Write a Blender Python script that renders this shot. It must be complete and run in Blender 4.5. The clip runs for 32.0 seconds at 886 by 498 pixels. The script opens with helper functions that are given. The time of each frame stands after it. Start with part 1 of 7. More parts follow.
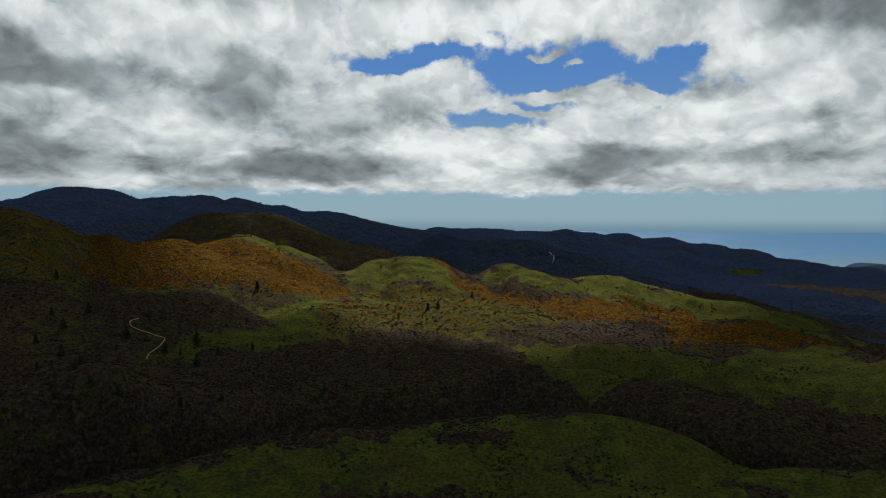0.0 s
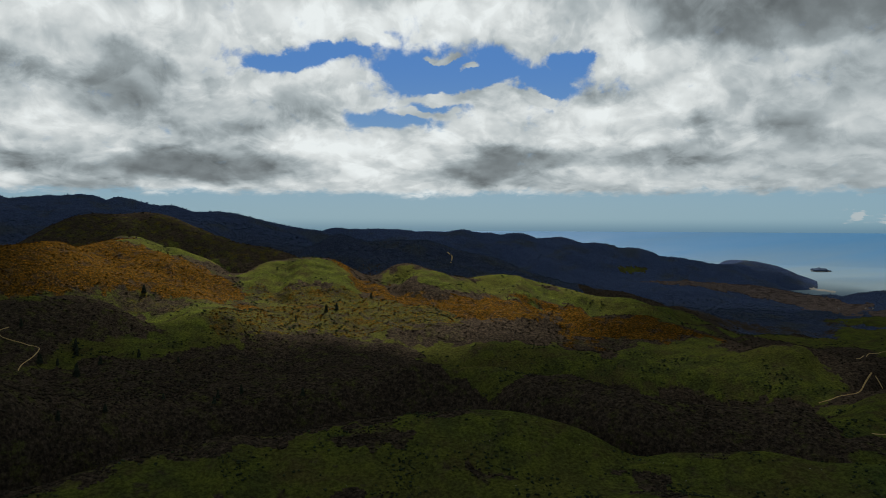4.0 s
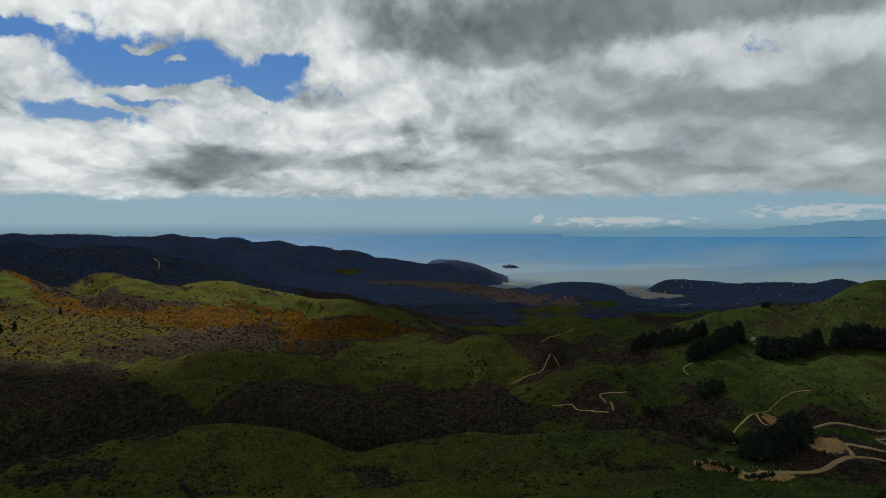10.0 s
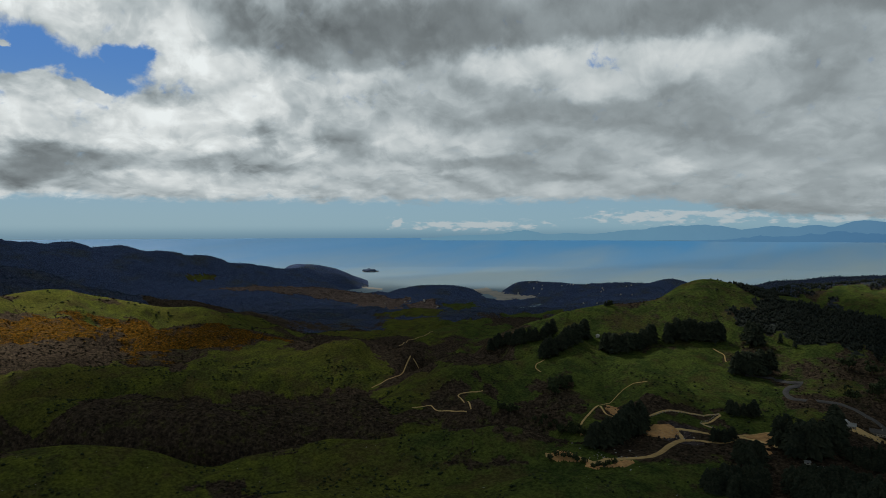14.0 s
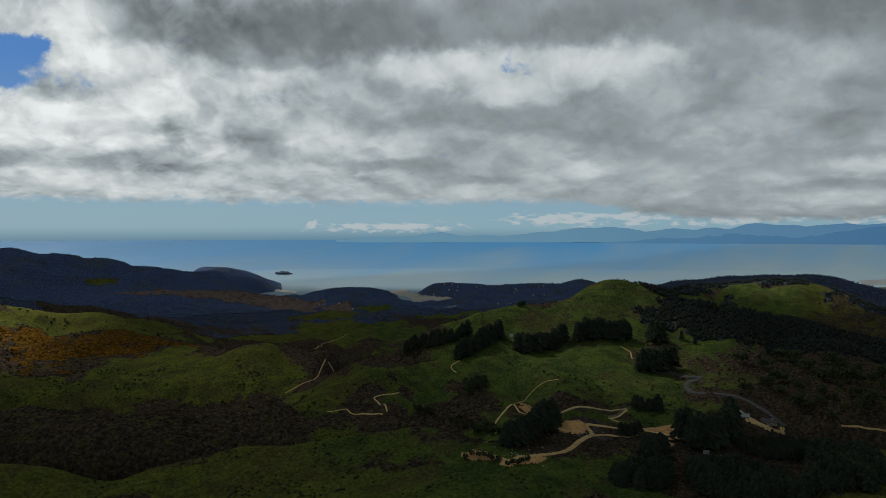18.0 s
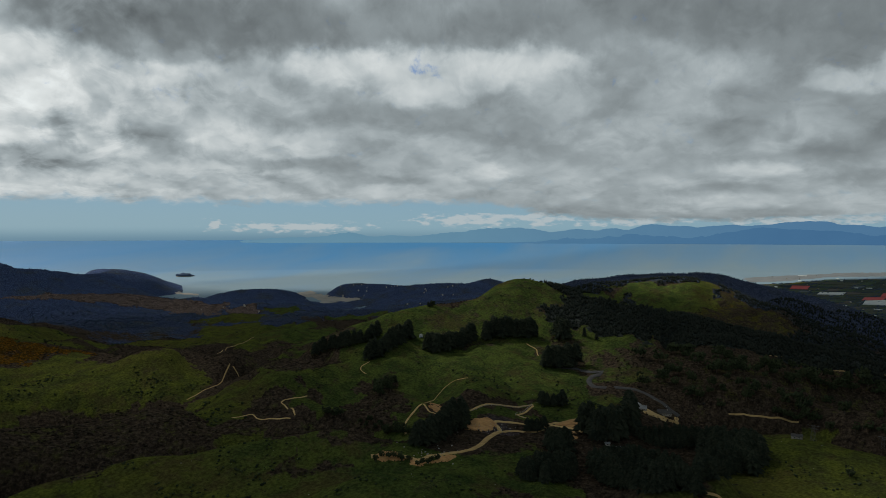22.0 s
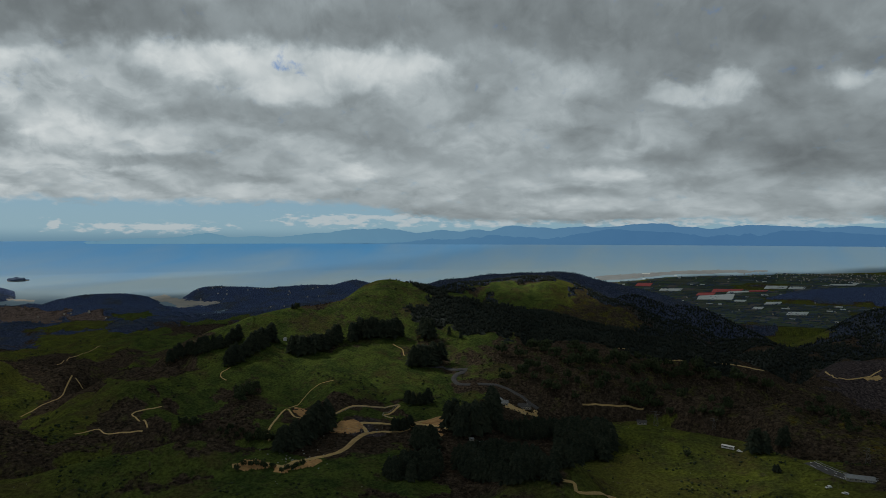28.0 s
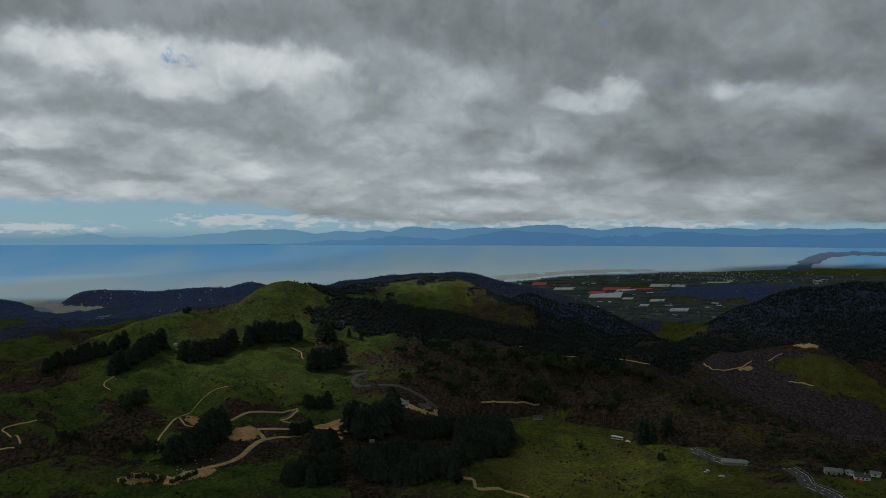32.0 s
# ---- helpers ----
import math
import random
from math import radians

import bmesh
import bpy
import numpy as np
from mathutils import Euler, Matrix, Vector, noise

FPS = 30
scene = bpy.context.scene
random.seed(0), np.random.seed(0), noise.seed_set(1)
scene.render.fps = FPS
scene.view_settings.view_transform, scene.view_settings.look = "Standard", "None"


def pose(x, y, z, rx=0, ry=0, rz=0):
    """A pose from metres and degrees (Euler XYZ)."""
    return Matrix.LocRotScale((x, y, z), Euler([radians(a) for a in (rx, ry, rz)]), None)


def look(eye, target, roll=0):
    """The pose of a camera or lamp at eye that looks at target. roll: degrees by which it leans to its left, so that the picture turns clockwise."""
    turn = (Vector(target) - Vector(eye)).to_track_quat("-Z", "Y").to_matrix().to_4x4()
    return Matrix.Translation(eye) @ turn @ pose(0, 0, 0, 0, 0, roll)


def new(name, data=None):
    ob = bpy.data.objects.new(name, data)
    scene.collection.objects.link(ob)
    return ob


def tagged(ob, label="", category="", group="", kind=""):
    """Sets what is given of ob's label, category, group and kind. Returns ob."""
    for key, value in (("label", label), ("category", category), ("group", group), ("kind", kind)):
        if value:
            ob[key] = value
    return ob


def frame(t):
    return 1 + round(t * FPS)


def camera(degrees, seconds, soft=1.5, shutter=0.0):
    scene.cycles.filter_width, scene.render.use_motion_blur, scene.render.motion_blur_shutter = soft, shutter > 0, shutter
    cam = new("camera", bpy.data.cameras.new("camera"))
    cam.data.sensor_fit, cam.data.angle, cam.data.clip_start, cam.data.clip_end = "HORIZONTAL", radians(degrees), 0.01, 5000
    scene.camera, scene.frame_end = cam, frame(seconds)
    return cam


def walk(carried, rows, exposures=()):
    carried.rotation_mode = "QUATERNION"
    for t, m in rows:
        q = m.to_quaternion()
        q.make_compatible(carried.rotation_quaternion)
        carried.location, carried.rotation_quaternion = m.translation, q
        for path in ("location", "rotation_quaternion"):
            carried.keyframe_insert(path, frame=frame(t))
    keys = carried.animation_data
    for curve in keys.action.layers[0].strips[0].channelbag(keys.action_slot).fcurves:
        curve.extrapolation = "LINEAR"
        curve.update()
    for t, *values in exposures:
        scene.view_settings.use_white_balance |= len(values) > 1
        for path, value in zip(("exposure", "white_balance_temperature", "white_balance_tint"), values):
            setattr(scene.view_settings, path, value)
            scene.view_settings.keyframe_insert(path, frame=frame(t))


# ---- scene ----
EXPOSURES = ()
# The camera hovers high over the valley and turns to its right on the spot.
cam = camera(65.93, 32.0, soft=0.75)
EYE = 330.0
ROWS = [  # seconds, yaw, pitch, roll
    (0.0, -0.00, -2.15, 0.26),
    (0.5, -1.09, -2.15, 0.24),
    (1.0, -2.20, -2.14, 0.22),
    (1.5, -3.30, -2.13, 0.20),
    (2.0, -4.27, -2.12, 0.20),
    (2.5, -5.26, -2.10, 0.20),
    (3.0, -6.32, -2.09, 0.19),
    (3.5, -7.39, -2.08, 0.17),
    (5.5, -12.61, -2.07, 0.14),
    (6.0, -14.40, -2.05, 0.11),
    (6.5, -15.96, -2.03, 0.09),
    (7.0, -18.13, -2.01, 0.06),
    (7.5, -20.30, -1.98, 0.03),
    (8.0, -22.26, -1.95, -0.01),
    (8.5, -24.29, -1.91, -0.05),
    (9.0, -26.36, -1.88, -0.10),
    (9.5, -28.73, -1.84, -0.15),
    (10.0, -31.81, -1.81, -0.20),
    (10.5, -34.47, -1.78, -0.24),
    (11.0, -36.33, -1.75, -0.26),
    (11.5, -37.48, -1.71, -0.27),
    (12.0, -38.71, -1.67, -0.26),
    (12.5, -39.95, -1.62, -0.23),
    (13.0, -41.15, -1.58, -0.19),
    (13.5, -42.36, -1.54, -0.16),
    (14.0, -43.54, -1.51, -0.13),
    (14.5, -44.57, -1.47, -0.12),
    (16.5, -48.01, -1.43, -0.10),
    (17.0, -48.87, -1.40, -0.09),
    (17.5, -49.73, -1.38, -0.08),
    (18.0, -50.60, -1.37, -0.07),
    (18.5, -51.53, -1.36, -0.06),
    (19.0, -52.49, -1.35, -0.05),
    (19.5, -53.41, -1.34, -0.05),
    (20.0, -54.35, -1.33, -0.05),
    (20.5, -55.29, -1.32, -0.06),
    (21.0, -56.24, -1.33, -0.06),
    (21.5, -57.16, -1.33, -0.05),
    (22.0, -58.18, -1.34, -0.03),
    (22.5, -59.27, -1.34, -0.03),
    (23.0, -60.35, -1.34, -0.02),
    (23.5, -61.41, -1.34, -0.01),
    (24.0, -62.47, -1.33, 0.00),
    (24.5, -63.51, -1.33, 0.01),
    (25.0, -64.52, -1.31, 0.01),
    (25.5, -65.54, -1.30, 0.03),
    (27.5, -68.59, -1.28, 0.05),
    (28.0, -69.38, -1.27, 0.06),
    (28.5, -70.33, -1.27, 0.07),
    (29.0, -71.34, -1.26, 0.08),
    (29.5, -72.40, -1.26, 0.09),
    (30.0, -73.56, -1.25, 0.10),
    (30.5, -74.60, -1.24, 0.11),
    (31.0, -75.64, -1.22, 0.12),
    (31.5, -76.71, -1.21, 0.12),
    (32.0, -77.75, -1.19, 0.11),
]
walk(cam, [(t, pose(0, 0, EYE, 90 + pitch, 0, yaw) @ pose(0, 0, 0, 0, 0, roll)) for t, yaw, pitch, roll in ROWS], EXPOSURES)

# ---- sky, sun ----
SUN_BEARING, SUN_HEIGHT = 6.0, 49.0


class Nodes:
    """Short hand for building a node tree."""

    def __init__(self, tree):
        self.tree = tree
        tree.nodes.clear()

    def add(self, kind, ins=()):
        n = self.tree.nodes.new(kind)
        self.join(n, ins)
        return n

    def join(self, n, ins):
        for k, v in (ins.items() if isinstance(ins, dict) else enumerate(ins)):
            if v is None:
                continue
            if isinstance(v, bpy.types.NodeSocket):
                self.tree.links.new(v, n.inputs[k])
            else:
                n.inputs[k].default_value = v

    def math(self, op, a, b=None, c=None, clamp=False):
        n = self.add("ShaderNodeMath", (a, b, c))
        n.operation, n.use_clamp = op, clamp
        return n.outputs[0]

    def shift(self, a, b):
        n = self.add("ShaderNodeVectorMath", (a, b))
        n.operation = "ADD"
        return n.outputs[0]

    def mix(self, f, a, b, how="MIX"):
        n = self.add("ShaderNodeMix")
        n.data_type, n.blend_type = "RGBA", how
        self.join(n, {0: f, 6: a, 7: b})
        return n.outputs[2]

    def lerp(self, f, a, b):
        return self.add("ShaderNodeMix", {0: f, 2: a, 3: b}).outputs[0]

    def step(self, v, lo, hi):
        n = self.add("ShaderNodeMapRange", {0: v, 1: lo, 2: hi, 3: 0.0, 4: 1.0})
        n.interpolation_type, n.clamp = "SMOOTHSTEP", False
        return n.outputs[0]

    def noise(self, vec, scale, detail=4.0, rough=0.5, warp=0.0):
        return self.add("ShaderNodeTexNoise", {"Vector": vec, "Scale": scale, "Detail": detail, "Roughness": rough, "Distortion": warp}).outputs[0]


def build_sky():
    world = bpy.data.worlds.new("sky")
    world.use_nodes = True
    scene.world = world
    n = Nodes(world.node_tree)
    way = n.add("ShaderNodeTexCoord").outputs["Generated"]
    x, y, z = n.add("ShaderNodeSeparateXYZ", (way,)).outputs
    bearing = n.math("DEGREES", n.math("ARCTAN2", x, y))
    height = n.math("DEGREES", n.math("ARCSINE", z))

    # heights drawn out towards the horizon, as a flat cover looks from below
    up = n.math("MULTIPLY", n.math("LOGARITHM", n.math("ADD", n.math("MAXIMUM", height, -2.0), 6.0), 2.718), 13.5)
    along = n.math("MULTIPLY", bearing, 0.62)

    def at(du, dv, w):
        return n.add("ShaderNodeCombineXYZ", (n.math("ADD", along, du), n.math("ADD", up, dv), w)).outputs[0]

    # the masses are torn by the same turbulence
    tear = n.add("ShaderNodeSeparateColor", (n.add("ShaderNodeTexNoise", {"Vector": at(0, 0, 6.0), "Scale": 0.34, "Detail": 6.0, "Roughness": 0.55}).outputs["Color"],)).outputs
    torn_b = n.math("MULTIPLY_ADD", n.math("SUBTRACT", tear[0], 0.5), 7.0, bearing)
    torn_h = n.math("MULTIPLY_ADD", n.math("SUBTRACT", tear[1], 0.5), n.math("MULTIPLY_ADD", n.math("MAXIMUM", height, 0.0), 0.24, 1.1), height)
    field = [0.0, 0.0]

    def bell(b, h, rb, rh):
        """1 in the middle of an oval part of the sky, falling off softly."""
        db, dh = n.math("MULTIPLY_ADD", torn_b, 1 / rb, -b / rb), n.math("MULTIPLY_ADD", torn_h, 1 / rh, -h / rh)
        return n.math("POWER", 0.36, n.math("MULTIPLY_ADD", db, db, n.math("MULTIPLY", dh, dh)))

    def masses(rows):
        """Cloud masses: bearing, height, their half sizes in degrees, and how light they are."""
        for b, h, rb, rh, light in rows:
            w = bell(b, h, rb, rh)
            field[0] = n.math("ADD", field[0], w)
            field[1] = n.math("MULTIPLY_ADD", w, light, field[1])

    masses([(-31.7, 11.9, 1.6, 1.5, 0.19), (-31.6, 2.9, 2, 1, 0.38), (-31.5, 8.1, 2, 0.9, 0.49), (-31.2, 6.1, 3, 0.8, 0.16), (-30.8, 9.1, 1.4, 0.5, 0.68), (-30.7, 14.7, 2.5, 0.9, 0.68), (-30.5, 5, 4.4, 0.8, 0.19), (-29, 10.9, 4.1, 1.4, 0.24), (-27.6, 7.2, 2.2, 1, 0.61), (-27.5, 14, 2.2, 0.9, 0.55), (-25.7, 5.8, 2.3, 1, 0.58), (-24.8, 13.1, 2.3, 1, 0.61), (-23.8, 2.9, 2.4, 0.6, 0.66), (-22.6, 4.7, 2.5, 0.6, 0.3), (-21.7, 10.5, 2.4, 1, 0.51), (-21.7, 15, 5, 1.4, 0.81), (-20.5, 7, 2.9, 1.2, 0.81), (-20.5, 12.3, 2.4, 1, 0.76), (-20.1, 2.8, 2.5, 0.4, 0.3)])
    masses([(-17.6, 5.8, 2.5, 1.1, 0.61), (-16.9, 9.8, 2.6, 1.2, 0.22), (-15.4, 12, 2.2, 1.2, 0.3), (-14.8, 5, 2.5, 0.8, 0.16), (-14.5, 14.8, 2.6, 1, 0.76), (-12.3, 2.7, 2.7, 0.5, 0.69), (-10.7, 11.1, 1.8, 1.1, 0.55), (-10.5, 4.4, 5.1, 0.8, 0.12), (-7.7, 10.1, 2.8, 1.6, 0.76), (-6.8, 5.1, 2.7, 1.1, 0.3), (-6.8, 7.4, 2.8, 0.9, 0.41), (-4.5, 9.3, 3.3, 1.2, 0.38), (-4, 3.1, 2.7, 1.1, 0.61), (-4, 16.1, 4.7, 1.3, 0.85), (-2.1, 6.8, 3.8, 1.2, 0.87), (-2.1, 12, 4.2, 0.7, 0.81), (-1.2, 9.8, 2.4, 1, 0.46), (0.7, 3.3, 2.7, 1.1, 0.69), (2.1, 10.7, 3.3, 1.1, 0.68)])
    masses([(3, 15.8, 4.6, 1.3, 0.84), (3.1, 5.9, 3.7, 1.2, 0.81), (4, 11.6, 1.9, 0.6, 0.79), (5.4, 3.1, 2.7, 1.1, 0.69), (8.2, 6.6, 2.7, 1.1, 0.79), (9.9, 16, 4, 1.3, 0.81), (11.4, 4.9, 2.2, 1, 0.21), (11.8, 7.6, 2.7, 0.8, 0.84), (12.1, 3.5, 1.3, 0.5, 0.16), (12.8, 2.6, 2.7, 0.4, 0.66), (14.1, 5.1, 3.5, 0.9, 0.19), (15.5, 3.7, 1.7, 0.5, 0.38), (16.6, 15.6, 2.5, 1, 0.69), (17.2, 5, 2.5, 0.8, 0.25), (18.8, 7.6, 4.5, 1, 0.78), (21, 4.3, 3.2, 0.5, 0.66), (22, 12.7, 2.3, 1, 0.78), (22.1, 8.3, 2.3, 1, 0.84), (24.2, 5.8, 3.4, 0.7, 0.35)])
    masses([(24.7, 15.7, 2.2, 0.9, 0.55), (26.1, 7.7, 2.2, 1, 0.79), (26.5, 4.5, 2.2, 1, 0.55), (26.7, 13.9, 2.1, 0.9, 0.61), (28, 5.8, 2.2, 0.6, 0.3), (28.6, 10.1, 2.1, 1, 0.7), (29.2, 7.3, 1, 1, 0.26), (29.6, 15, 3.3, 1, 0.18), (30.5, 4.4, 2, 1, 0.49), (31.3, 6.4, 1.4, 0.8, 0.69), (31.9, 9.1, 1.9, 0.9, 0.62), (31.9, 12.1, 1.9, 0.9, 0.58), (34.9, 16.7, 6.6, 1.5, 0.22), (35.7, 7.3, 2.4, 1.2, 0.31), (35.8, 11.9, 2.7, 1.1, 0.59), (36.7, 9.8, 2.7, 1.1, 0.51), (37.7, 13.9, 5.2, 0.8, 0.26), (39.5, 5, 2.7, 1.1, 0.55), (40.4, 7.3, 2.4, 0.9, 0.69)])
    masses([(40.5, 11, 2.7, 1.1, 0.43), (41.9, 15.8, 7.4, 1.5, 0.16), (42.3, 12.7, 2.7, 1.1, 0.41), (44.2, 5.6, 4.6, 0.4, 0.29), (44.2, 9.1, 2.7, 1.1, 0.38), (45.6, 7.2, 2.7, 1.1, 0.55), (46.5, 3.5, 2.7, 1.1, 0.47), (47.9, 16, 4.1, 1.4, 0.19), (48.8, 5.3, 4.5, 0.4, 0.29), (48.8, 13.4, 3.6, 1, 0.7), (49.7, 9.4, 3.1, 0.6, 0.3), (51.6, 7.5, 2.6, 1.1, 0.38), (52.5, 3.4, 3.1, 0.5, 0.56), (53.3, 4.3, 3.9, 0.4, 0.29), (53.3, 6.1, 2.5, 1.1, 0.38), (53.3, 13.6, 3, 1.2, 0.75), (53.3, 16.5, 4.3, 1.2, 0.3), (56.8, 9.5, 4.6, 0.8, 0.27), (57.6, 12.4, 2.4, 1, 0.62)])
    masses([(57.7, 3.7, 2.4, 1.1, 0.41), (57.7, 6.8, 2.4, 1, 0.46), (61.7, 16.1, 4.6, 1, 0.22), (61.8, 3, 2.3, 1, 0.38), (61.8, 4.9, 2.4, 0.6, 0.62), (61.8, 8.8, 3.9, 0.8, 0.27), (63.7, 13.1, 3.7, 0.9, 0.63), (64.3, 9.5, 2.7, 1.1, 0.34), (65.3, 13.6, 2.7, 1.1, 0.59), (65.7, 3.9, 2.1, 1, 0.38), (65.7, 6, 2.1, 1, 0.34), (68.1, 11.3, 2.7, 1.1, 0.41), (70, 3.9, 2.7, 1.1, 0.41), (70, 7.6, 2.7, 1.1, 0.39), (70, 16.1, 2.7, 1, 0.24), (74.6, 3.9, 2.6, 1.1, 0.39), (74.6, 8, 2.6, 1.1, 0.38), (74.6, 13.8, 2.6, 1, 0.31), (74.6, 16.8, 3.6, 1.3, 0.19)])
    masses([(76.9, 5.7, 2.6, 1.1, 0.34), (76.9, 10.2, 2.6, 1.1, 0.39), (79.1, 11.8, 2.5, 1, 0.39), (79.2, 2.2, 3.1, 0.6, 0.45), (82.6, 4.6, 3.3, 0.5, 0.46), (82.6, 10.4, 2.4, 1, 0.26), (83.4, 16.2, 6.1, 1.5, 0.18), (85.5, 7.4, 2.3, 1, 0.38), (87.5, 8.8, 2.3, 1, 0.28), (87.6, 3, 2.3, 1, 0.39), (88.3, 11.2, 1.6, 0.6, 0.46), (88.8, 4.5, 2.2, 1, 0.3), (89.5, 6.1, 2.2, 1, 0.19), (91.4, 10.9, 1.8, 0.7, 0.43), (91.4, 15.3, 4, 1.4, 0.17), (91.5, 1.8, 2.6, 0.6, 0.38), (91.5, 4.8, 2.1, 1, 0.33), (93.3, 6.3, 2.1, 1, 0.17), (93.3, 8.8, 2.1, 1, 0.23)])
    masses([(95.1, 3, 2, 1, 0.3), (96.5, 13.8, 1.9, 0.9, 0.17), (96.6, 5.7, 1.9, 0.9, 0.14), (96.6, 10.8, 1.9, 0.9, 0.18), (98.8, 1.6, 2.8, 0.5, 0.3), (98.8, 5.1, 2.4, 1, 0.18), (100.7, 15.9, 3.5, 1.3, 0.23), (100.8, 3.3, 2.3, 1, 0.38), (100.8, 7.2, 2.3, 1, 0.18), (100.8, 10.8, 2, 0.5, 0.4), (102.7, 8.8, 2.2, 1, 0.26), (103.9, 12, 2.2, 1, 0.18), (104.7, 4.9, 2.1, 1, 0.21), (105.4, 9.6, 2.1, 1, 0.34), (106.4, 13.7, 2.1, 0.9, 0.22), (106.5, 7.3, 2.1, 1, 0.16), (106.6, 2.8, 2.1, 1, 0.3), (108.2, 10.7, 2, 0.9, 0.2), (108.3, 4, 2, 1, 0.19)])
    masses([(108.4, 0.9, 2.4, 0.5, 0.18), (109.7, 14.7, 1.9, 0.9, 0.19), (109.8, 9.4, 1.9, 0.9, 0.23), (109.9, 2.3, 1.9, 1, 0.23), (109.9, 5.5, 1.9, 0.9, 0.13)])
    # the even cover between the masses, heavier towards the south
    cover_light = n.math("MULTIPLY_ADD", n.step(bearing, 25.0, 80.0), -0.28, 0.50)
    lum = n.math("DIVIDE", n.math("MULTIPLY_ADD", cover_light, 0.12, field[1]), n.math("ADD", field[0], 0.12))

    # openings, and scraps of cloud within them
    fine = n.noise(at(0.0, 0.0, 8.0), 0.8, 8.0, 0.62, 0.3)
    gap = 0.0
    for row in [(-4.5, 13.2, 4.0, 0.7), (0.2, 13.6, 3.7, 0.7), (4.4, 15.4, 1.2, 0.5), (6.8, 12.2, 3.2, 1.8), (11.3, 11.7, 4.2, 1.7), (15.8, 11.1, 3.6, 1.5), (18.3, 12.5, 1.9, 0.9), (4.5, 8.6, 3.1, 0.8), (8.2, 9.3, 2.7, 0.9), (23.3, 11.4, 1.3, 0.3), (57.2, 13.5, 1.6, 0.4), (23.1, 11.5, 0.9, 0.5), (22.5, 14.7, 1.2, 0.5)]:
        gap = n.math("MAXIMUM", gap, n.math("MULTIPLY", bell(*row), 0.30 if row[0] > 30 else 0.24 if row[2] < 1.5 else 1.0))
    for row in [(9.3, 10.2, 1.9, 0.5), (6.8, 9.1, 1.4, 0.4), (9.1, 9.0, 1.0, 0.4), (13.6, 10.6, 1.8, 1.0), (15.8, 9.9, 1.6, 0.4), (10.1, 12.4, 0.9, 0.3), (7.4, 13.3, 1.2, 0.3)]:
        gap = n.math("MULTIPLY_ADD", bell(*row), -1.0, gap)
    open_sky = n.math("MULTIPLY_ADD", n.math("SUBTRACT", fine, 0.5), -1.0, gap)
    floor = n.math("MULTIPLY_ADD", n.step(bearing, 60.0, 72.0), -1.5, 2.45)
    strip = n.step(n.math("SUBTRACT", n.math("MULTIPLY_ADD", n.math("SUBTRACT", fine, 0.5), 1.8, height), floor), -0.25, 0.45)
    cloud = n.math("MULTIPLY", n.step(open_sky, 0.46, 0.10), strip)

    # low far cumulus over the sea
    low = n.add("ShaderNodeCombineXYZ", (n.math("MULTIPLY", bearing, 0.42), n.math("MULTIPLY", height, 1.3), 3.0)).outputs[0]
    bank = 0.0
    for row in [(46.0, 0.5, 6.0, 0.5), (60.0, 1.1, 5.0, 0.7), (66.5, 1.2, 4.0, 0.7), (74.0, 0.9, 5.0, 0.5), (86.0, 1.0, 8.0, 0.6), (97.0, 1.1, 8.0, 0.6), (39.6, 0.6, 0.7, 0.5)]:
        bank = n.math("MAXIMUM", bank, bell(*row))
    far = n.math("MULTIPLY", n.step(n.math("MULTIPLY_ADD", bank, 0.34, n.noise(low, 2.0, 6.0, 0.55)), 0.64, 0.82), n.step(bank, 0.1, 0.45))

    # relief: rounded heads lit from above, softer where the cover is even
    gentle = n.math("MULTIPLY_ADD", n.step(bearing, 22.0, 58.0), -0.55, 1.0)
    gentle = n.math("MULTIPLY", gentle, n.math("MULTIPLY_ADD", n.step(lum, 0.12, 0.50), 0.72, 0.28))
    warp = n.add("ShaderNodeVectorMath", (n.add("ShaderNodeTexNoise", {"Vector": at(3.0, 1.0, 5.0), "Scale": 0.7, "Detail": 4.0, "Roughness": 0.55}).outputs["Color"], (0.5, 0.5, 0.5)))
    warp.operation = "SUBTRACT"

    def heads(du, dv, scale, reach):
        """Rounded heads with creases between them."""
        bend = n.add("ShaderNodeVectorMath", (warp.outputs[0], (reach, reach, reach)))
        bend.operation = "MULTIPLY"
        v = n.add("ShaderNodeTexVoronoi")
        v.feature, v.normalize = "SMOOTH_F1", True
        n.join(v, {"Vector": n.shift(at(du, dv, 2.0), bend.outputs[0]), "Scale": scale, "Detail": 1.6, "Roughness": 0.42, "Lacunarity": 2.2, "Smoothness": 0.45})
        return v.outputs["Distance"]

    soft, soft_up = n.noise(at(0.0, 0.0, 4.0), 0.30, 3.0, 0.48), n.noise(at(0.25, 0.95, 4.0), 0.30, 3.0, 0.48)
    lum = n.math("MULTIPLY_ADD", n.math("SUBTRACT", soft, soft_up), n.math("MULTIPLY", gentle, 0.80), lum)
    lum = n.math("MULTIPLY_ADD", n.math("SUBTRACT", heads(0.1, 0.5, 0.34, 2.8), heads(0.0, 0.0, 0.34, 2.8)), n.math("MULTIPLY", gentle, 0.85), lum)
    lum = n.math("MULTIPLY_ADD", n.math("SUBTRACT", 0.40, heads(0.0, 0.0, 0.34, 2.8)), n.math("MULTIPLY", gentle, 0.34), lum)
    lum = n.math("MULTIPLY_ADD", n.math("SUBTRACT", fine, 0.5), n.math("MULTIPLY_ADD", gentle, 0.07, 0.03), lum)
    puff = n.step(n.noise(at(2.0, 7.0, 9.0), 0.46, 6.0, 0.58, 0.6), 0.42, 0.60)
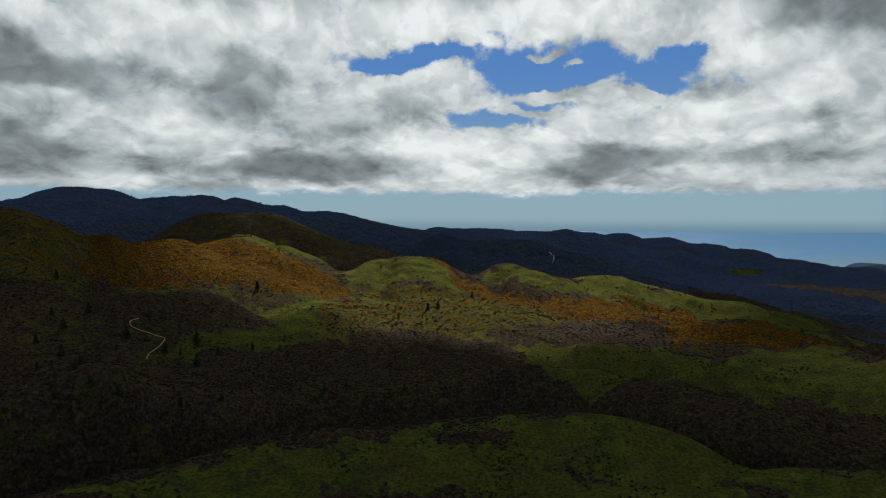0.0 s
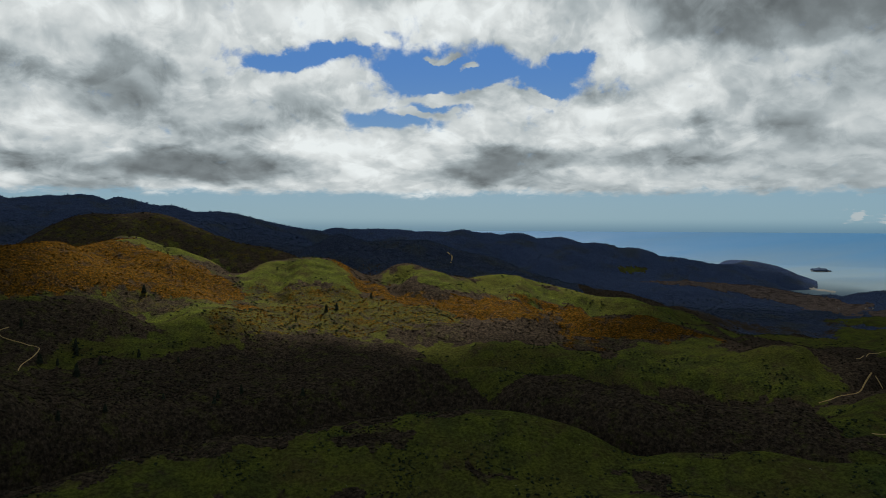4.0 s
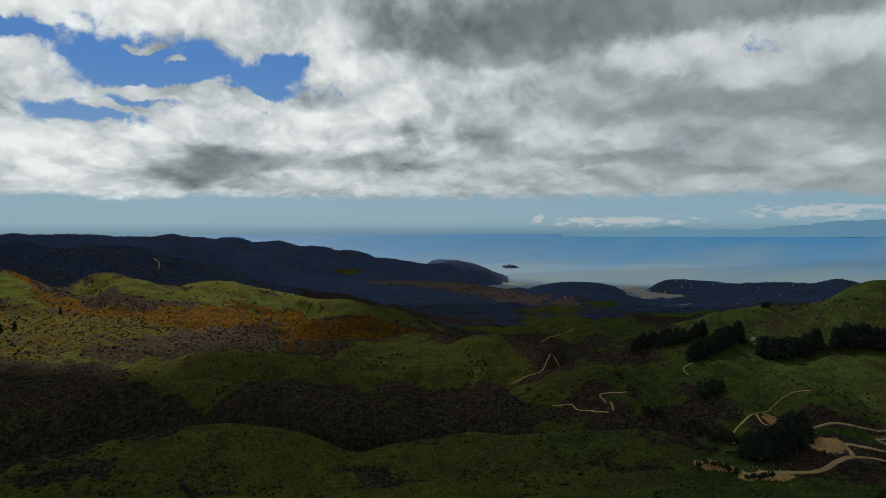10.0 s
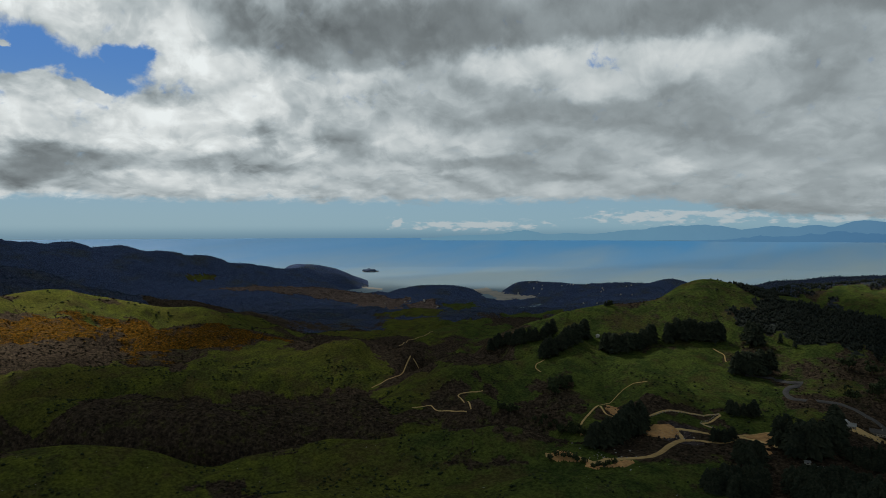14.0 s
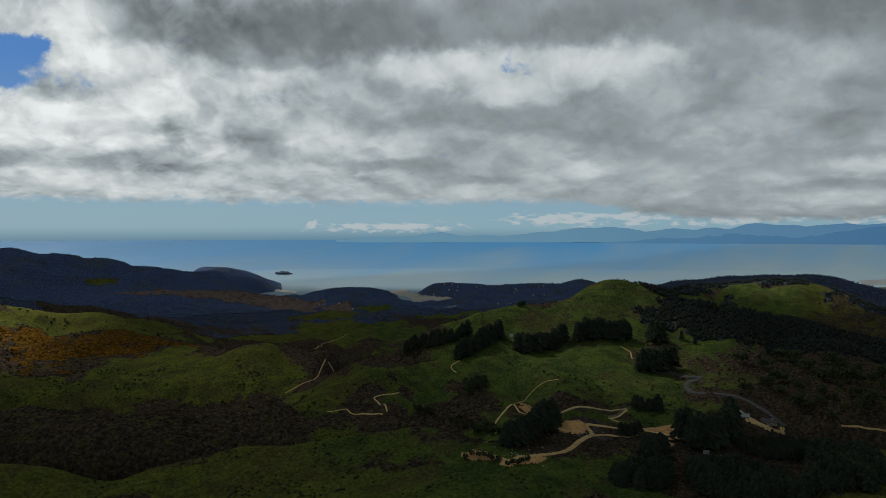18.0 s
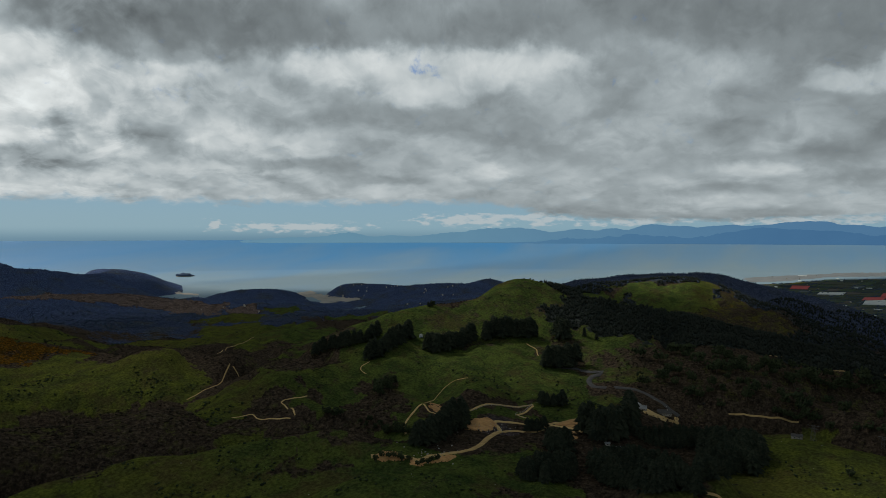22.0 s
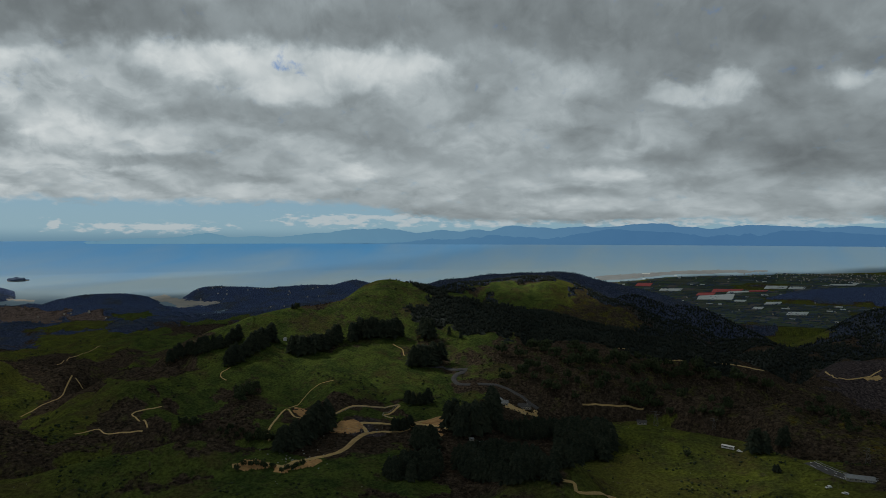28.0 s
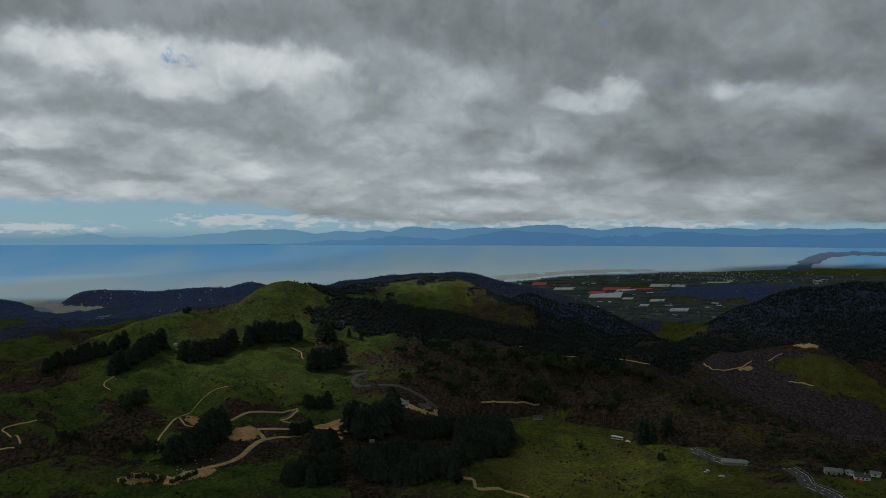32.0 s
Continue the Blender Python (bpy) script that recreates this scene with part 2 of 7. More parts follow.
    lum = n.math("MULTIPLY_ADD", n.math("SUBTRACT", puff, 0.5), n.math("MULTIPLY", gentle, 0.15), lum)
    lum = n.math("MULTIPLY", lum, n.math("MULTIPLY_ADD", n.step(bearing, 50.0, 85.0), 0.19, 0.91))
    # overhead, past the picture, the heavy cover goes on
    lum = n.lerp(n.step(height, 21.0, 45.0), lum, 0.13)
    lum = n.math("MAXIMUM", n.math("MINIMUM", lum, 0.86), 0.10)
    white = n.step(lum, 0.30, 0.75)
    grey = n.add("ShaderNodeCombineXYZ", (n.math("MULTIPLY", lum, n.lerp(white, 0.87, 0.945)), lum, n.math("MULTIPLY", lum, n.lerp(white, 1.05, 1.0)))).outputs[0]
    blue = n.mix(n.step(height, -1.0, 14.0), (0.235, 0.40, 0.49, 1), (0.045, 0.190, 0.52, 1))
    blue = n.mix(n.math("MULTIPLY", n.step(height, 0.6, -0.75), n.math("MULTIPLY_ADD", n.step(bearing, 45.0, 80.0), -0.5, 0.9)), blue, (0.080, 0.215, 0.330, 1))
    air = n.add("ShaderNodeTexSky")
    air.sky_type, air.sun_disc, air.sun_elevation, air.sun_rotation = "NISHITA", False, radians(SUN_HEIGHT), radians(SUN_BEARING)
    nishita = air.outputs[0]
    clear = n.mix(0.15, blue, n.mix(1.0, nishita, (0.06, 0.06, 0.06, 1), "MULTIPLY"))
    colour = n.mix(n.math("MULTIPLY", far, 0.55), clear, (0.56, 0.57, 0.56, 1))
    colour = n.mix(cloud, colour, grey)
    back = n.add("ShaderNodeBackground", {"Color": colour, "Strength": 1.0}).outputs[0]
    n.add("ShaderNodeOutputWorld", (back,))


build_sky()
sun = new("sun", bpy.data.lights.new("sun", "SUN"))
sun.data.energy, sun.data.angle, sun.data.color = 5.0, radians(0.6), (1.0, 0.95, 0.86)
a, e = radians(SUN_BEARING), radians(SUN_HEIGHT)
sun.matrix_world = look((math.sin(a) * math.cos(e) * 100, math.cos(a) * math.cos(e) * 100, 2500 + math.sin(e) * 100), (0, 0, 2500))

# ---- the land: feature lines placed to fit the camera's view, as (bearing, distance, height) ----
LINES = {}


def line(name, points, behind=None):
    """A crest or valley line; behind: how far past a crest the land has fallen, and by how many degrees."""
    LINES[name] = (points, behind)


line("mountain", [(-32.9, 3300, 374), (-30.9, 3350, 448), (-28.7, 3400, 462), (-26.7, 3400, 450), (-25.0, 3350, 459), (-23.6, 3250, 412), (-21.8, 3250, 402), (-17.2, 3200, 409), (-14.1, 3100, 404), (-11.9, 3050, 339), (-8.7, 3000, 350), (-6.3, 2950, 338), (-4.0, 2900, 306), (-1.1, 2800, 299)], (1.12, 3))
line("mountain_flank", [(-33.0, 2700, 314), (-29.5, 2700, 344), (-25.0, 2600, 306), (-21.8, 2650, 326), (-12.3, 2600, 318), (-6.8, 2500, 278), (-2.1, 2400, 241)])
line("scrub_ridge", [(-23.6, 1950, 281), (-21.8, 1980, 317), (-20.2, 2000, 344), (-18.9, 2000, 357), (-16.8, 2000, 351), (-15.0, 2000, 360), (-13.2, 2000, 350), (-11.2, 1950, 318), (-8.7, 1900, 284), (-6.3, 1850, 271), (-4.0, 1800, 255)], (1.1, 3))
line("gorse_hill", [(-32.9, 1300, 358), (-30.9, 1320, 340), (-29.5, 1350, 314), (-28.0, 1380, 305), (-26.6, 1400, 257), (-23.8, 1420, 272), (-20.6, 1420, 278), (-17.6, 1430, 299)], (1.1, 3))
line("back_spur", [(-17.4, 1560, 308), (-15.9, 1560, 289), (-14.1, 1550, 279), (-11.9, 1520, 256), (-10.0, 1500, 251), (-8.4, 1480, 226)], (1.1, 2.5))
line("gorse_face", [(-33.0, 1130, 284), (-29.5, 1150, 274), (-25.8, 1190, 261), (-21.9, 1200, 254), (-17.6, 1230, 246), (-13.2, 1260, 227), (-9.1, 1280, 204)])
line("dark_mound", [(-25.8, 1030, 230), (-22.7, 1060, 233), (-19.4, 1060, 231), (-16.8, 1040, 215), (-14.4, 1000, 190)], (1.06, 1.2))
line("hollow", [(-18.5, 960, 185), (-13.3, 1040, 195), (-10.5, 1120, 206), (-7.7, 1120, 191)])
line("basin_far", [(-33.1, 930, 195), (-29.6, 930, 187), (-25.9, 930, 186), (-21.9, 930, 178), (-16.8, 940, 172), (-11.4, 960, 169), (-6.3, 980, 172), (-1.1, 1000, 168)])
line("basin_mid", [(-33.1, 780, 173), (-27.8, 770, 161), (-21.9, 770, 153), (-15.5, 780, 151), (-8.7, 830, 149), (-3.0, 860, 148), (3.2, 880, 151)])
line("basin_near", [(-33.2, 590, 161), (-29.0, 600, 155), (-24.4, 615, 149), (-19.5, 650, 147), (-14.2, 690, 142), (-8.7, 720, 140), (-2.0, 710, 138)])
line("near_spur", [(-33.3, 500, 155), (-29.8, 511, 151), (-27.2, 520, 148), (-24.4, 530, 145), (-20.8, 544, 145), (-16.9, 558, 148), (-13.3, 570, 151), (-9.6, 584, 148), (-4.9, 595, 146), (-0.6, 602, 149), (3.7, 609, 153), (8.0, 616, 154), (12.6, 604, 161), (15.7, 585, 166), (18.4, 569, 166), (20.9, 560, 161), (23.0, 560, 150), (24.9, 560, 145)], (1.13, 3.2))
line("near_foot", [(-33.3, 430, 158), (-22.0, 440, 146), (-8.7, 440, 134), (5.7, 440, 134), (19.4, 440, 144), (31.1, 440, 165)])
line("knoll_west", [(-8.4, 1480, 208), (-6.8, 1480, 248), (-4.9, 1480, 255), (-3.0, 1480, 253), (-0.7, 1480, 252), (0.8, 1460, 238), (2.6, 1430, 215)], (1.1, 2.5))
line("knoll_mid", [(2.8, 1430, 218), (4.0, 1440, 246), (5.5, 1450, 253), (6.9, 1450, 233), (9.5, 1460, 211), (13.1, 1480, 225), (14.7, 1480, 221), (18.2, 1460, 196), (21.6, 1440, 182), (24.2, 1430, 181), (26.0, 1400, 166)], (1.1, 2.5))
line("knoll_foot", [(-6.8, 1180, 189), (-2.1, 1200, 191), (2.7, 1230, 193), (7.4, 1220, 186), (12.0, 1220, 183), (16.5, 1200, 174), (20.0, 1180, 167)])
line("knoll_toe", [(6.7, 1120, 186), (10.4, 1080, 174), (15.2, 1060, 163), (19.5, 1070, 160)])
line("gorse_knoll", [(18.6, 1130, 142), (20.8, 1160, 180), (23.5, 1180, 181), (26.2, 1180, 177), (28.5, 1160, 164), (31.4, 1120, 158), (33.2, 1090, 152)], (1.06, 0.9))
line("paddock", [(12.3, 960, 160), (16.4, 950, 152), (22.1, 940, 145), (27.6, 940, 141), (32.3, 930, 140), (36.1, 930, 147)])
line("paddock_back", [(25.7, 1060, 157), (29.9, 1050, 155), (34.2, 1060, 158), (37.1, 1070, 160)])
line("paddock_edge", [(5.2, 830, 128), (8.8, 830, 121), (12.7, 840, 118), (16.0, 820, 111), (19.0, 840, 109), (21.6, 820, 98), (25.7, 800, 95), (29.4, 790, 99), (32.3, 800, 96), (34.4, 820, 97)], (0.93, -2.6))
line("gully_floor", [(14.3, 690, 149), (17.6, 680, 144), (21.1, 655, 135), (24.7, 640, 126), (28.5, 650, 128), (33.2, 660, 132), (37.0, 670, 134), (41.8, 680, 134)])
line("front_spur", [(25.3, 566, 144), (27.1, 568, 149), (29.9, 572, 150), (31.8, 574, 153), (33.9, 577, 156), (37.5, 581, 152), (40.8, 584, 156), (44.2, 583, 160), (47.0, 581, 163), (49.3, 580, 165), (51.6, 580, 158)], (1.1, 2.0))
line("front_slope", [(18.4, 500, 149), (27.5, 505, 144), (37.0, 505, 142), (46.5, 505, 144), (55.4, 505, 151)])
line("dark_ridge", [(-0.2, 2350, 301), (2.2, 2350, 256), (5.5, 2350, 271), (8.3, 2350, 266), (10.1, 2330, 227), (12.4, 2300, 219), (14.7, 2280, 184), (16.9, 2250, 145), (20.3, 2200, 124), (23.2, 2150, 127)], (1.1, 3))
line("long_ridge", [(-1.1, 3500, 320), (0.7, 3500, 296), (4.1, 3500, 275), (6.9, 3480, 259), (10.1, 3480, 260), (11.9, 3480, 234), (14.2, 3480, 257), (16.4, 3480, 205), (18.6, 3480, 220), (21.5, 3500, 192), (23.1, 3500, 177), (25.1, 3520, 138), (27.0, 3540, 111), (28.9, 3560, 110), (30.3, 3580, 126)], (1.06, 3))
line("cape", [(29.5, 3800, 131), (30.3, 3800, 122), (30.9, 3820, 173), (32.6, 3820, 127), (34.1, 3820, 123), (34.9, 3820, 125), (35.2, 3800, 92)], (1.04, 1.5))
line("long_ridge_foot", [(12.4, 2800, 100), (16.5, 2800, 92), (22.2, 2900, 98), (27.6, 3000, 96), (32.3, 3200, 98), (34.0, 3250, 104)])
line("low_coast", [(12.4, 1900, 138), (18.6, 1800, 111), (23.9, 1750, 89), (28.5, 1750, 70), (32.3, 2200, 37), (36.1, 2300, 32), (40.9, 2300, 32)])
line("valley_fields", [(29.5, 2000, 74), (35.2, 2900, 27), (39.4, 2700, 36), (44.1, 2500, 39), (48.3, 2400, 43)])
line("logged_spur", [(24.9, 2850, 94), (28.6, 2900, 96), (31.4, 2950, 80), (33.7, 2950, 67), (36.6, 2950, 46), (39.4, 2900, 27)])
line("coast_hill", [(36.6, 3200, -13), (39.0, 3250, 24), (40.9, 3250, 58), (42.7, 3250, 68), (44.6, 3250, 70), (46.5, 3230, 52), (47.8, 3200, -44)], (1.05, 1.2))
line("headland", [(48.3, 3350, 33), (49.4, 3350, 84), (51.4, 3380, 85), (53.6, 3400, 72), (55.8, 3400, 38), (57.8, 3420, 70), (59.5, 3420, 51), (61.1, 3430, 85), (61.9, 3430, 109), (63.4, 3400, 77)], (1.05, 1.2))
line("headland_foot", [(48.8, 3000, 25), (51.0, 2800, 21), (54.5, 2600, 37), (57.9, 2500, 63)])
line("dark_valley", [(39.9, 1500, 98), (44.6, 1700, 90), (49.2, 1650, 93), (51.9, 1500, 117)])
line("track_flat", [(36.3, 930, 140), (39.4, 960, 142), (42.7, 1010, 149), (45.5, 960, 147), (48.8, 900, 142)])
line("track_low", [(41.8, 740, 139), (45.5, 740, 140), (49.2, 740, 142), (51.9, 710, 140)])
line("green_hill", [(42.7, 900, 159), (45.4, 930, 171), (48.2, 980, 180), (50.4, 1020, 182), (52.7, 1060, 187), (55.1, 1100, 198), (57.6, 1140, 200), (60.1, 1180, 203), (61.8, 1230, 222), (63.4, 1280, 231), (64.5, 1300, 212), (65.9, 1300, 212), (67.2, 1300, 213), (69.1, 1300, 224), (71.4, 1280, 199), (74.7, 1260, 181), (78.0, 1240, 188), (81.4, 1220, 171), (85.6, 1200, 153), (90.2, 1180, 140), (93.4, 1160, 134)], (1.08, 3))
line("hill_face", [(46.7, 880, 173), (50.0, 920, 178), (53.1, 970, 184), (55.9, 1000, 185), (59.2, 1000, 182), (62.3, 1010, 181), (65.9, 1010, 179), (69.1, 1000, 174), (71.9, 990, 170), (75.7, 960, 164), (81.4, 930, 158)])
line("hill_lower", [(44.7, 800, 165), (48.1, 810, 160), (51.9, 820, 158), (55.9, 820, 156), (60.1, 870, 162), (64.5, 890, 161), (68.2, 870, 152), (71.9, 850, 144)])
line("hill_gully", [(46.7, 710, 155), (50.3, 700, 152), (54.2, 710, 149), (58.4, 760, 145)])
line("track_spur", [(55.8, 660, 144), (57.5, 700, 146), (60.1, 730, 153), (61.8, 760, 154), (64.0, 800, 154)])
line("earthworks", [(53.4, 545, 155), (57.1, 550, 150), (60.9, 570, 148), (64.5, 590, 146), (68.1, 630, 142), (71.9, 640, 140), (75.7, 650, 139)])
line("terrace", [(60.1, 660, 142), (63.6, 735, 147), (68.1, 755, 147), (70.0, 740, 145), (73.8, 715, 141)])
line("orchard", [(72.8, 600, 134), (78.5, 565, 135), (83.3, 595, 136), (88.0, 605, 140), (92.5, 640, 146), (95.6, 625, 148)])
line("field_edge", [(81.4, 740, 125), (86.1, 745, 129), (90.3, 705, 129), (93.8, 670, 142), (96.9, 620, 146)], (1.08, 2.0))
line("shrub_slope", [(74.7, 850, 130), (80.9, 850, 137), (87.0, 850, 132), (92.5, 800, 135), (96.0, 740, 135)])
line("field_front", [(83.3, 495, 139), (90.3, 495, 143), (96.9, 505, 150), (103.0, 495, 157), (110.9, 495, 170), (51.8, 495, 157), (64.5, 495, 143), (73.8, 495, 138)])
line("road_shelf", [(98.1, 620, 150), (101.0, 590, 152), (104.9, 580, 156), (107.9, 545, 162), (110.7, 530, 166)])
line("east_spur", [(93.4, 900, 121), (96.0, 930, 134), (98.1, 930, 131), (101.0, 900, 107), (104.1, 860, 118), (107.1, 810, 121), (110.6, 760, 133)], (1.1, 2.5))
line("logged_ridge", [(92.5, 1350, 82), (96.0, 1350, 39), (98.5, 1380, 94), (100.9, 1400, 101), (104.1, 1420, 125), (106.3, 1420, 135), (107.8, 1380, 120), (109.2, 1330, 107), (110.8, 1280, 91)], (1.08, 1.5))
line("east_valley", [(94.7, 1450, 73), (97.7, 1600, 77), (100.9, 1800, 93), (99.3, 1750, 83)])
line("dark_forest_ridge", [(95.9, 1850, 56), (98.5, 1900, 90), (100.1, 1950, 123), (102.5, 2000, 152), (104.8, 2080, 177), (107.0, 2130, 184), (110.8, 2200, 195), (114.9, 2200, 200)], (1.1, 2))
line("far_green_hill", [(69.6, 1900, 185), (71.9, 1900, 196), (74.7, 1900, 196), (77.1, 1900, 213), (79.5, 1900, 202), (81.4, 1880, 176), (83.2, 1850, 151), (86.1, 1800, 135)], (1.08, 2))
line("far_dark_ridge", [(69.1, 2500, 148), (71.9, 2500, 171), (74.7, 2500, 182), (77.6, 2500, 184), (79.5, 2500, 188), (80.9, 2500, 180), (82.3, 2480, 159), (84.7, 2450, 139), (87.9, 2400, 111), (90.6, 2300, 93), (93.8, 2200, 41)], (1.08, 2))
line("navy_hill", [(95.3, 3450, 48), (96.8, 3450, 83), (99.3, 3450, 98), (102.1, 3450, 113), (105.5, 3450, 113), (107.7, 3450, 100), (111.0, 3450, 95)], (1.04, 1.0))
line("navy_foot", [(94.5, 3300, 32), (99.0, 3320, 32), (104.0, 3320, 34), (110.0, 3320, 34)])
line("plain_near", [(87.9, 2500, 34), (91.6, 2450, 35), (95.1, 2500, 32), (98.0, 2700, 28), (92.4, 2700, 28), (95.1, 1900, 54)])
line("under_eye", [(-30.0, 150, 150), (20.0, 150, 150), (70.0, 150, 150), (110.0, 150, 150), (170.0, 150, 150), (230.0, 150, 150), (290.0, 150, 150)])
line("hill_south", [(125.0, 420, 150), (160.0, 420, 150), (200.0, 420, 150), (240.0, 420, 150), (280.0, 420, 150)])
line("hill_south_far", [(125.0, 900, 250), (150.0, 900, 250), (180.0, 900, 250), (210.0, 900, 250), (240.0, 900, 250), (270.0, 900, 250), (295.0, 900, 250), (310.0, 900, 250)])
line("ridge_south", [(130.0, 2200, 420), (160.0, 2200, 420), (190.0, 2200, 420), (220.0, 2200, 420), (250.0, 2200, 420), (280.0, 2200, 420), (305.0, 2200, 420)])
line("south_end", [(125.0, 4700, 330), (150.0, 4700, 330), (180.0, 4700, 330), (210.0, 4700, 330), (240.0, 4700, 330), (270.0, 4700, 330), (300.0, 4700, 330), (320.0, 4700, 330)])
line("west_side", [(310.0, 1300, 300), (318.0, 1300, 300)])
line("west_far", [(305.0, 2700, 400), (318.0, 2700, 400)])



def along(points, step=0.9):
    """A feature line, filled in so that no two of its points lie far apart."""
    out = []
    for (b0, d0, z0), (b1, d1, z1) in zip(points, points[1:]):
        k = max(1, math.ceil(abs(b1 - b0) / step)) if abs(b1 - b0) < 30 else 8
        out += [(b0 + (b1 - b0) * i / k, d0 + (d1 - d0) * i / k, z0 + (z1 - z0) * i / k) for i in range(k)]
    return out + [points[-1]]


SEA_D = (2000, 2450, 3000, 3400, 3800, 4250, 4600, 4880, 5200)
SEA_E = (-8.0, -7.0, -5.9, -5.0, -4.0, -3.0, -1.7, -0.60, 0.4)


def sea_height(d):
    """The sea and the plain, drawn in past two kilometres as a bowl rising to fit the camera's horizon."""
    return EYE + d * np.tan(np.radians(np.interp(d, SEA_D, SEA_E)))


def shore_line(b):
    """How far off the plain meets the bay."""
    return np.interp(b, [82, 84, 88, 97, 106, 114], [3850, 3900, 4110, 4290, 4450, 4500])


def spots():
    rows = []
    for name, (points, behind) in LINES.items():
        full = along(points)
        rows += full
        if behind:
            f, fall = behind
            rows += [(b, d * f, EYE + d * f * ((z - EYE) / d - math.tan(radians(fall)))) for b, d, z in full[::2]]
    for b in range(38, 124, 3):
        for d in (3650, 3900, 4200, 4500, 4850):
            if b >= 81:
                shore = float(shore_line(b))
                if abs(d - shore) > 90:
                    rows.append((b, d, sea_height(d) + (4 if d < shore else -16)))
            elif d > 3650 or not 48 < b < 66:
                rows.append((b, d, sea_height(d) - 16))
    for b in range(82, 118, 2):
        rows += [(b, d, sea_height(d) + h) for d, h in ((shore_line(b) - 70, 3), (shore_line(b) + 50, -9))]
    for b in range(84, 98, 3):
        rows += [(b, d, sea_height(d) + 4) for d in (2750, 3000, 3300)]
    for b in range(98, 122, 3):
        rows.append((b, 3150, sea_height(3150) + 4))
    for b in (15, 19, 23, 27, 31, 35):
        rows += [(b, d, sea_height(d) - 16) for d in (4050, 4300, 4850)]
    for b in range(-34, 14, 6):
        rows += [(b, d, 150) for d in (4000, 4850)]
    rows += [(47.2, 3150, sea_height(3150) - 3), (48.6, 3180, sea_height(3180) - 3), (46.8, 3350, sea_height(3350) - 6), (50.5, 3200, sea_height(3200) - 2), (37, 3450, sea_height(3450) - 8), (41, 3480, sea_height(3480) - 8)]
    return np.array(rows)


def chart(b, d):
    b = np.radians(b)
    return np.stack([np.sin(b), np.cos(b), np.log(d)], -1)


SPOTS = spots()
BLUR = 0.022
_near = chart(SPOTS[:, 0], SPOTS[:, 1])
_rise = (SPOTS[:, 2] - EYE) / SPOTS[:, 1]
_gap = np.sqrt(((_near[:, None] - _near[None]) ** 2).sum(-1) + BLUR**2)
_weight = np.linalg.solve(_gap - 0.004 * np.eye(len(_gap)), _rise - _rise.mean())


def smooth_height(b, d):
    """The land's height without its small roughness, for arrays of bearing and distance."""
    p, out = chart(b, d).astype(np.float32), np.empty(len(b))
    q, w = _near.astype(np.float32), _weight.astype(np.float32)
    qq = (q * q).sum(-1)
    for i in range(0, len(b), 8000):
        s = p[i : i + 8000].astype(np.float64)
        g = (s * s).sum(-1)[:, None] + qq[None] - 2 * s @ q.T.astype(np.float64)
        out[i : i + 8000] = np.sqrt(np.maximum(g, 0) + BLUR**2) @ _weight
    return EYE + d * (out + _rise.mean())


_table = np.random.RandomState(5).rand(256, 256)


def lattice(x, y):
    """Smooth value noise on a unit lattice, 0 to 1."""
    i, j = np.floor(x).astype(int), np.floor(y).astype(int)
    u, v = x - i, y - j
    u, v = u * u * (3 - 2 * u), v * v * (3 - 2 * v)
    t = _table
    a, b, c, d = t[i % 256, j % 256], t[(i + 1) % 256, j % 256], t[i % 256, (j + 1) % 256], t[(i + 1) % 256, (j + 1) % 256]
    return (a * (1 - u) + b * u) * (1 - v) + (c * (1 - u) + d * u) * v


def fractal(x, y, size, octaves=4, gain=0.5):
    s, amp, total = 0.0, 1.0, 0.0
    for k in range(octaves):
        s = s + amp * lattice(x / size * 2**k + 17.3 * k, y / size * 2**k + 31.7 * k)
        total, amp = total + amp, amp * gain
    return s / total


def wildness(b, d):
    """How freely gullies cut the land: little beside the lines fitted to the view, fully between them."""
    p, out = chart(b, d), np.empty(len(b))
    qq = (_near * _near).sum(-1)
    for i in range(0, len(b), 8000):
        s = p[i : i + 8000]
        out[i : i + 8000] = ((s * s).sum(-1)[:, None] + qq[None] - 2 * s @ _near.T).min(1)
    return 0.3 + 1.5 * np.clip((np.sqrt(np.maximum(out, 0)) - 0.008) / 0.045, 0, 1)


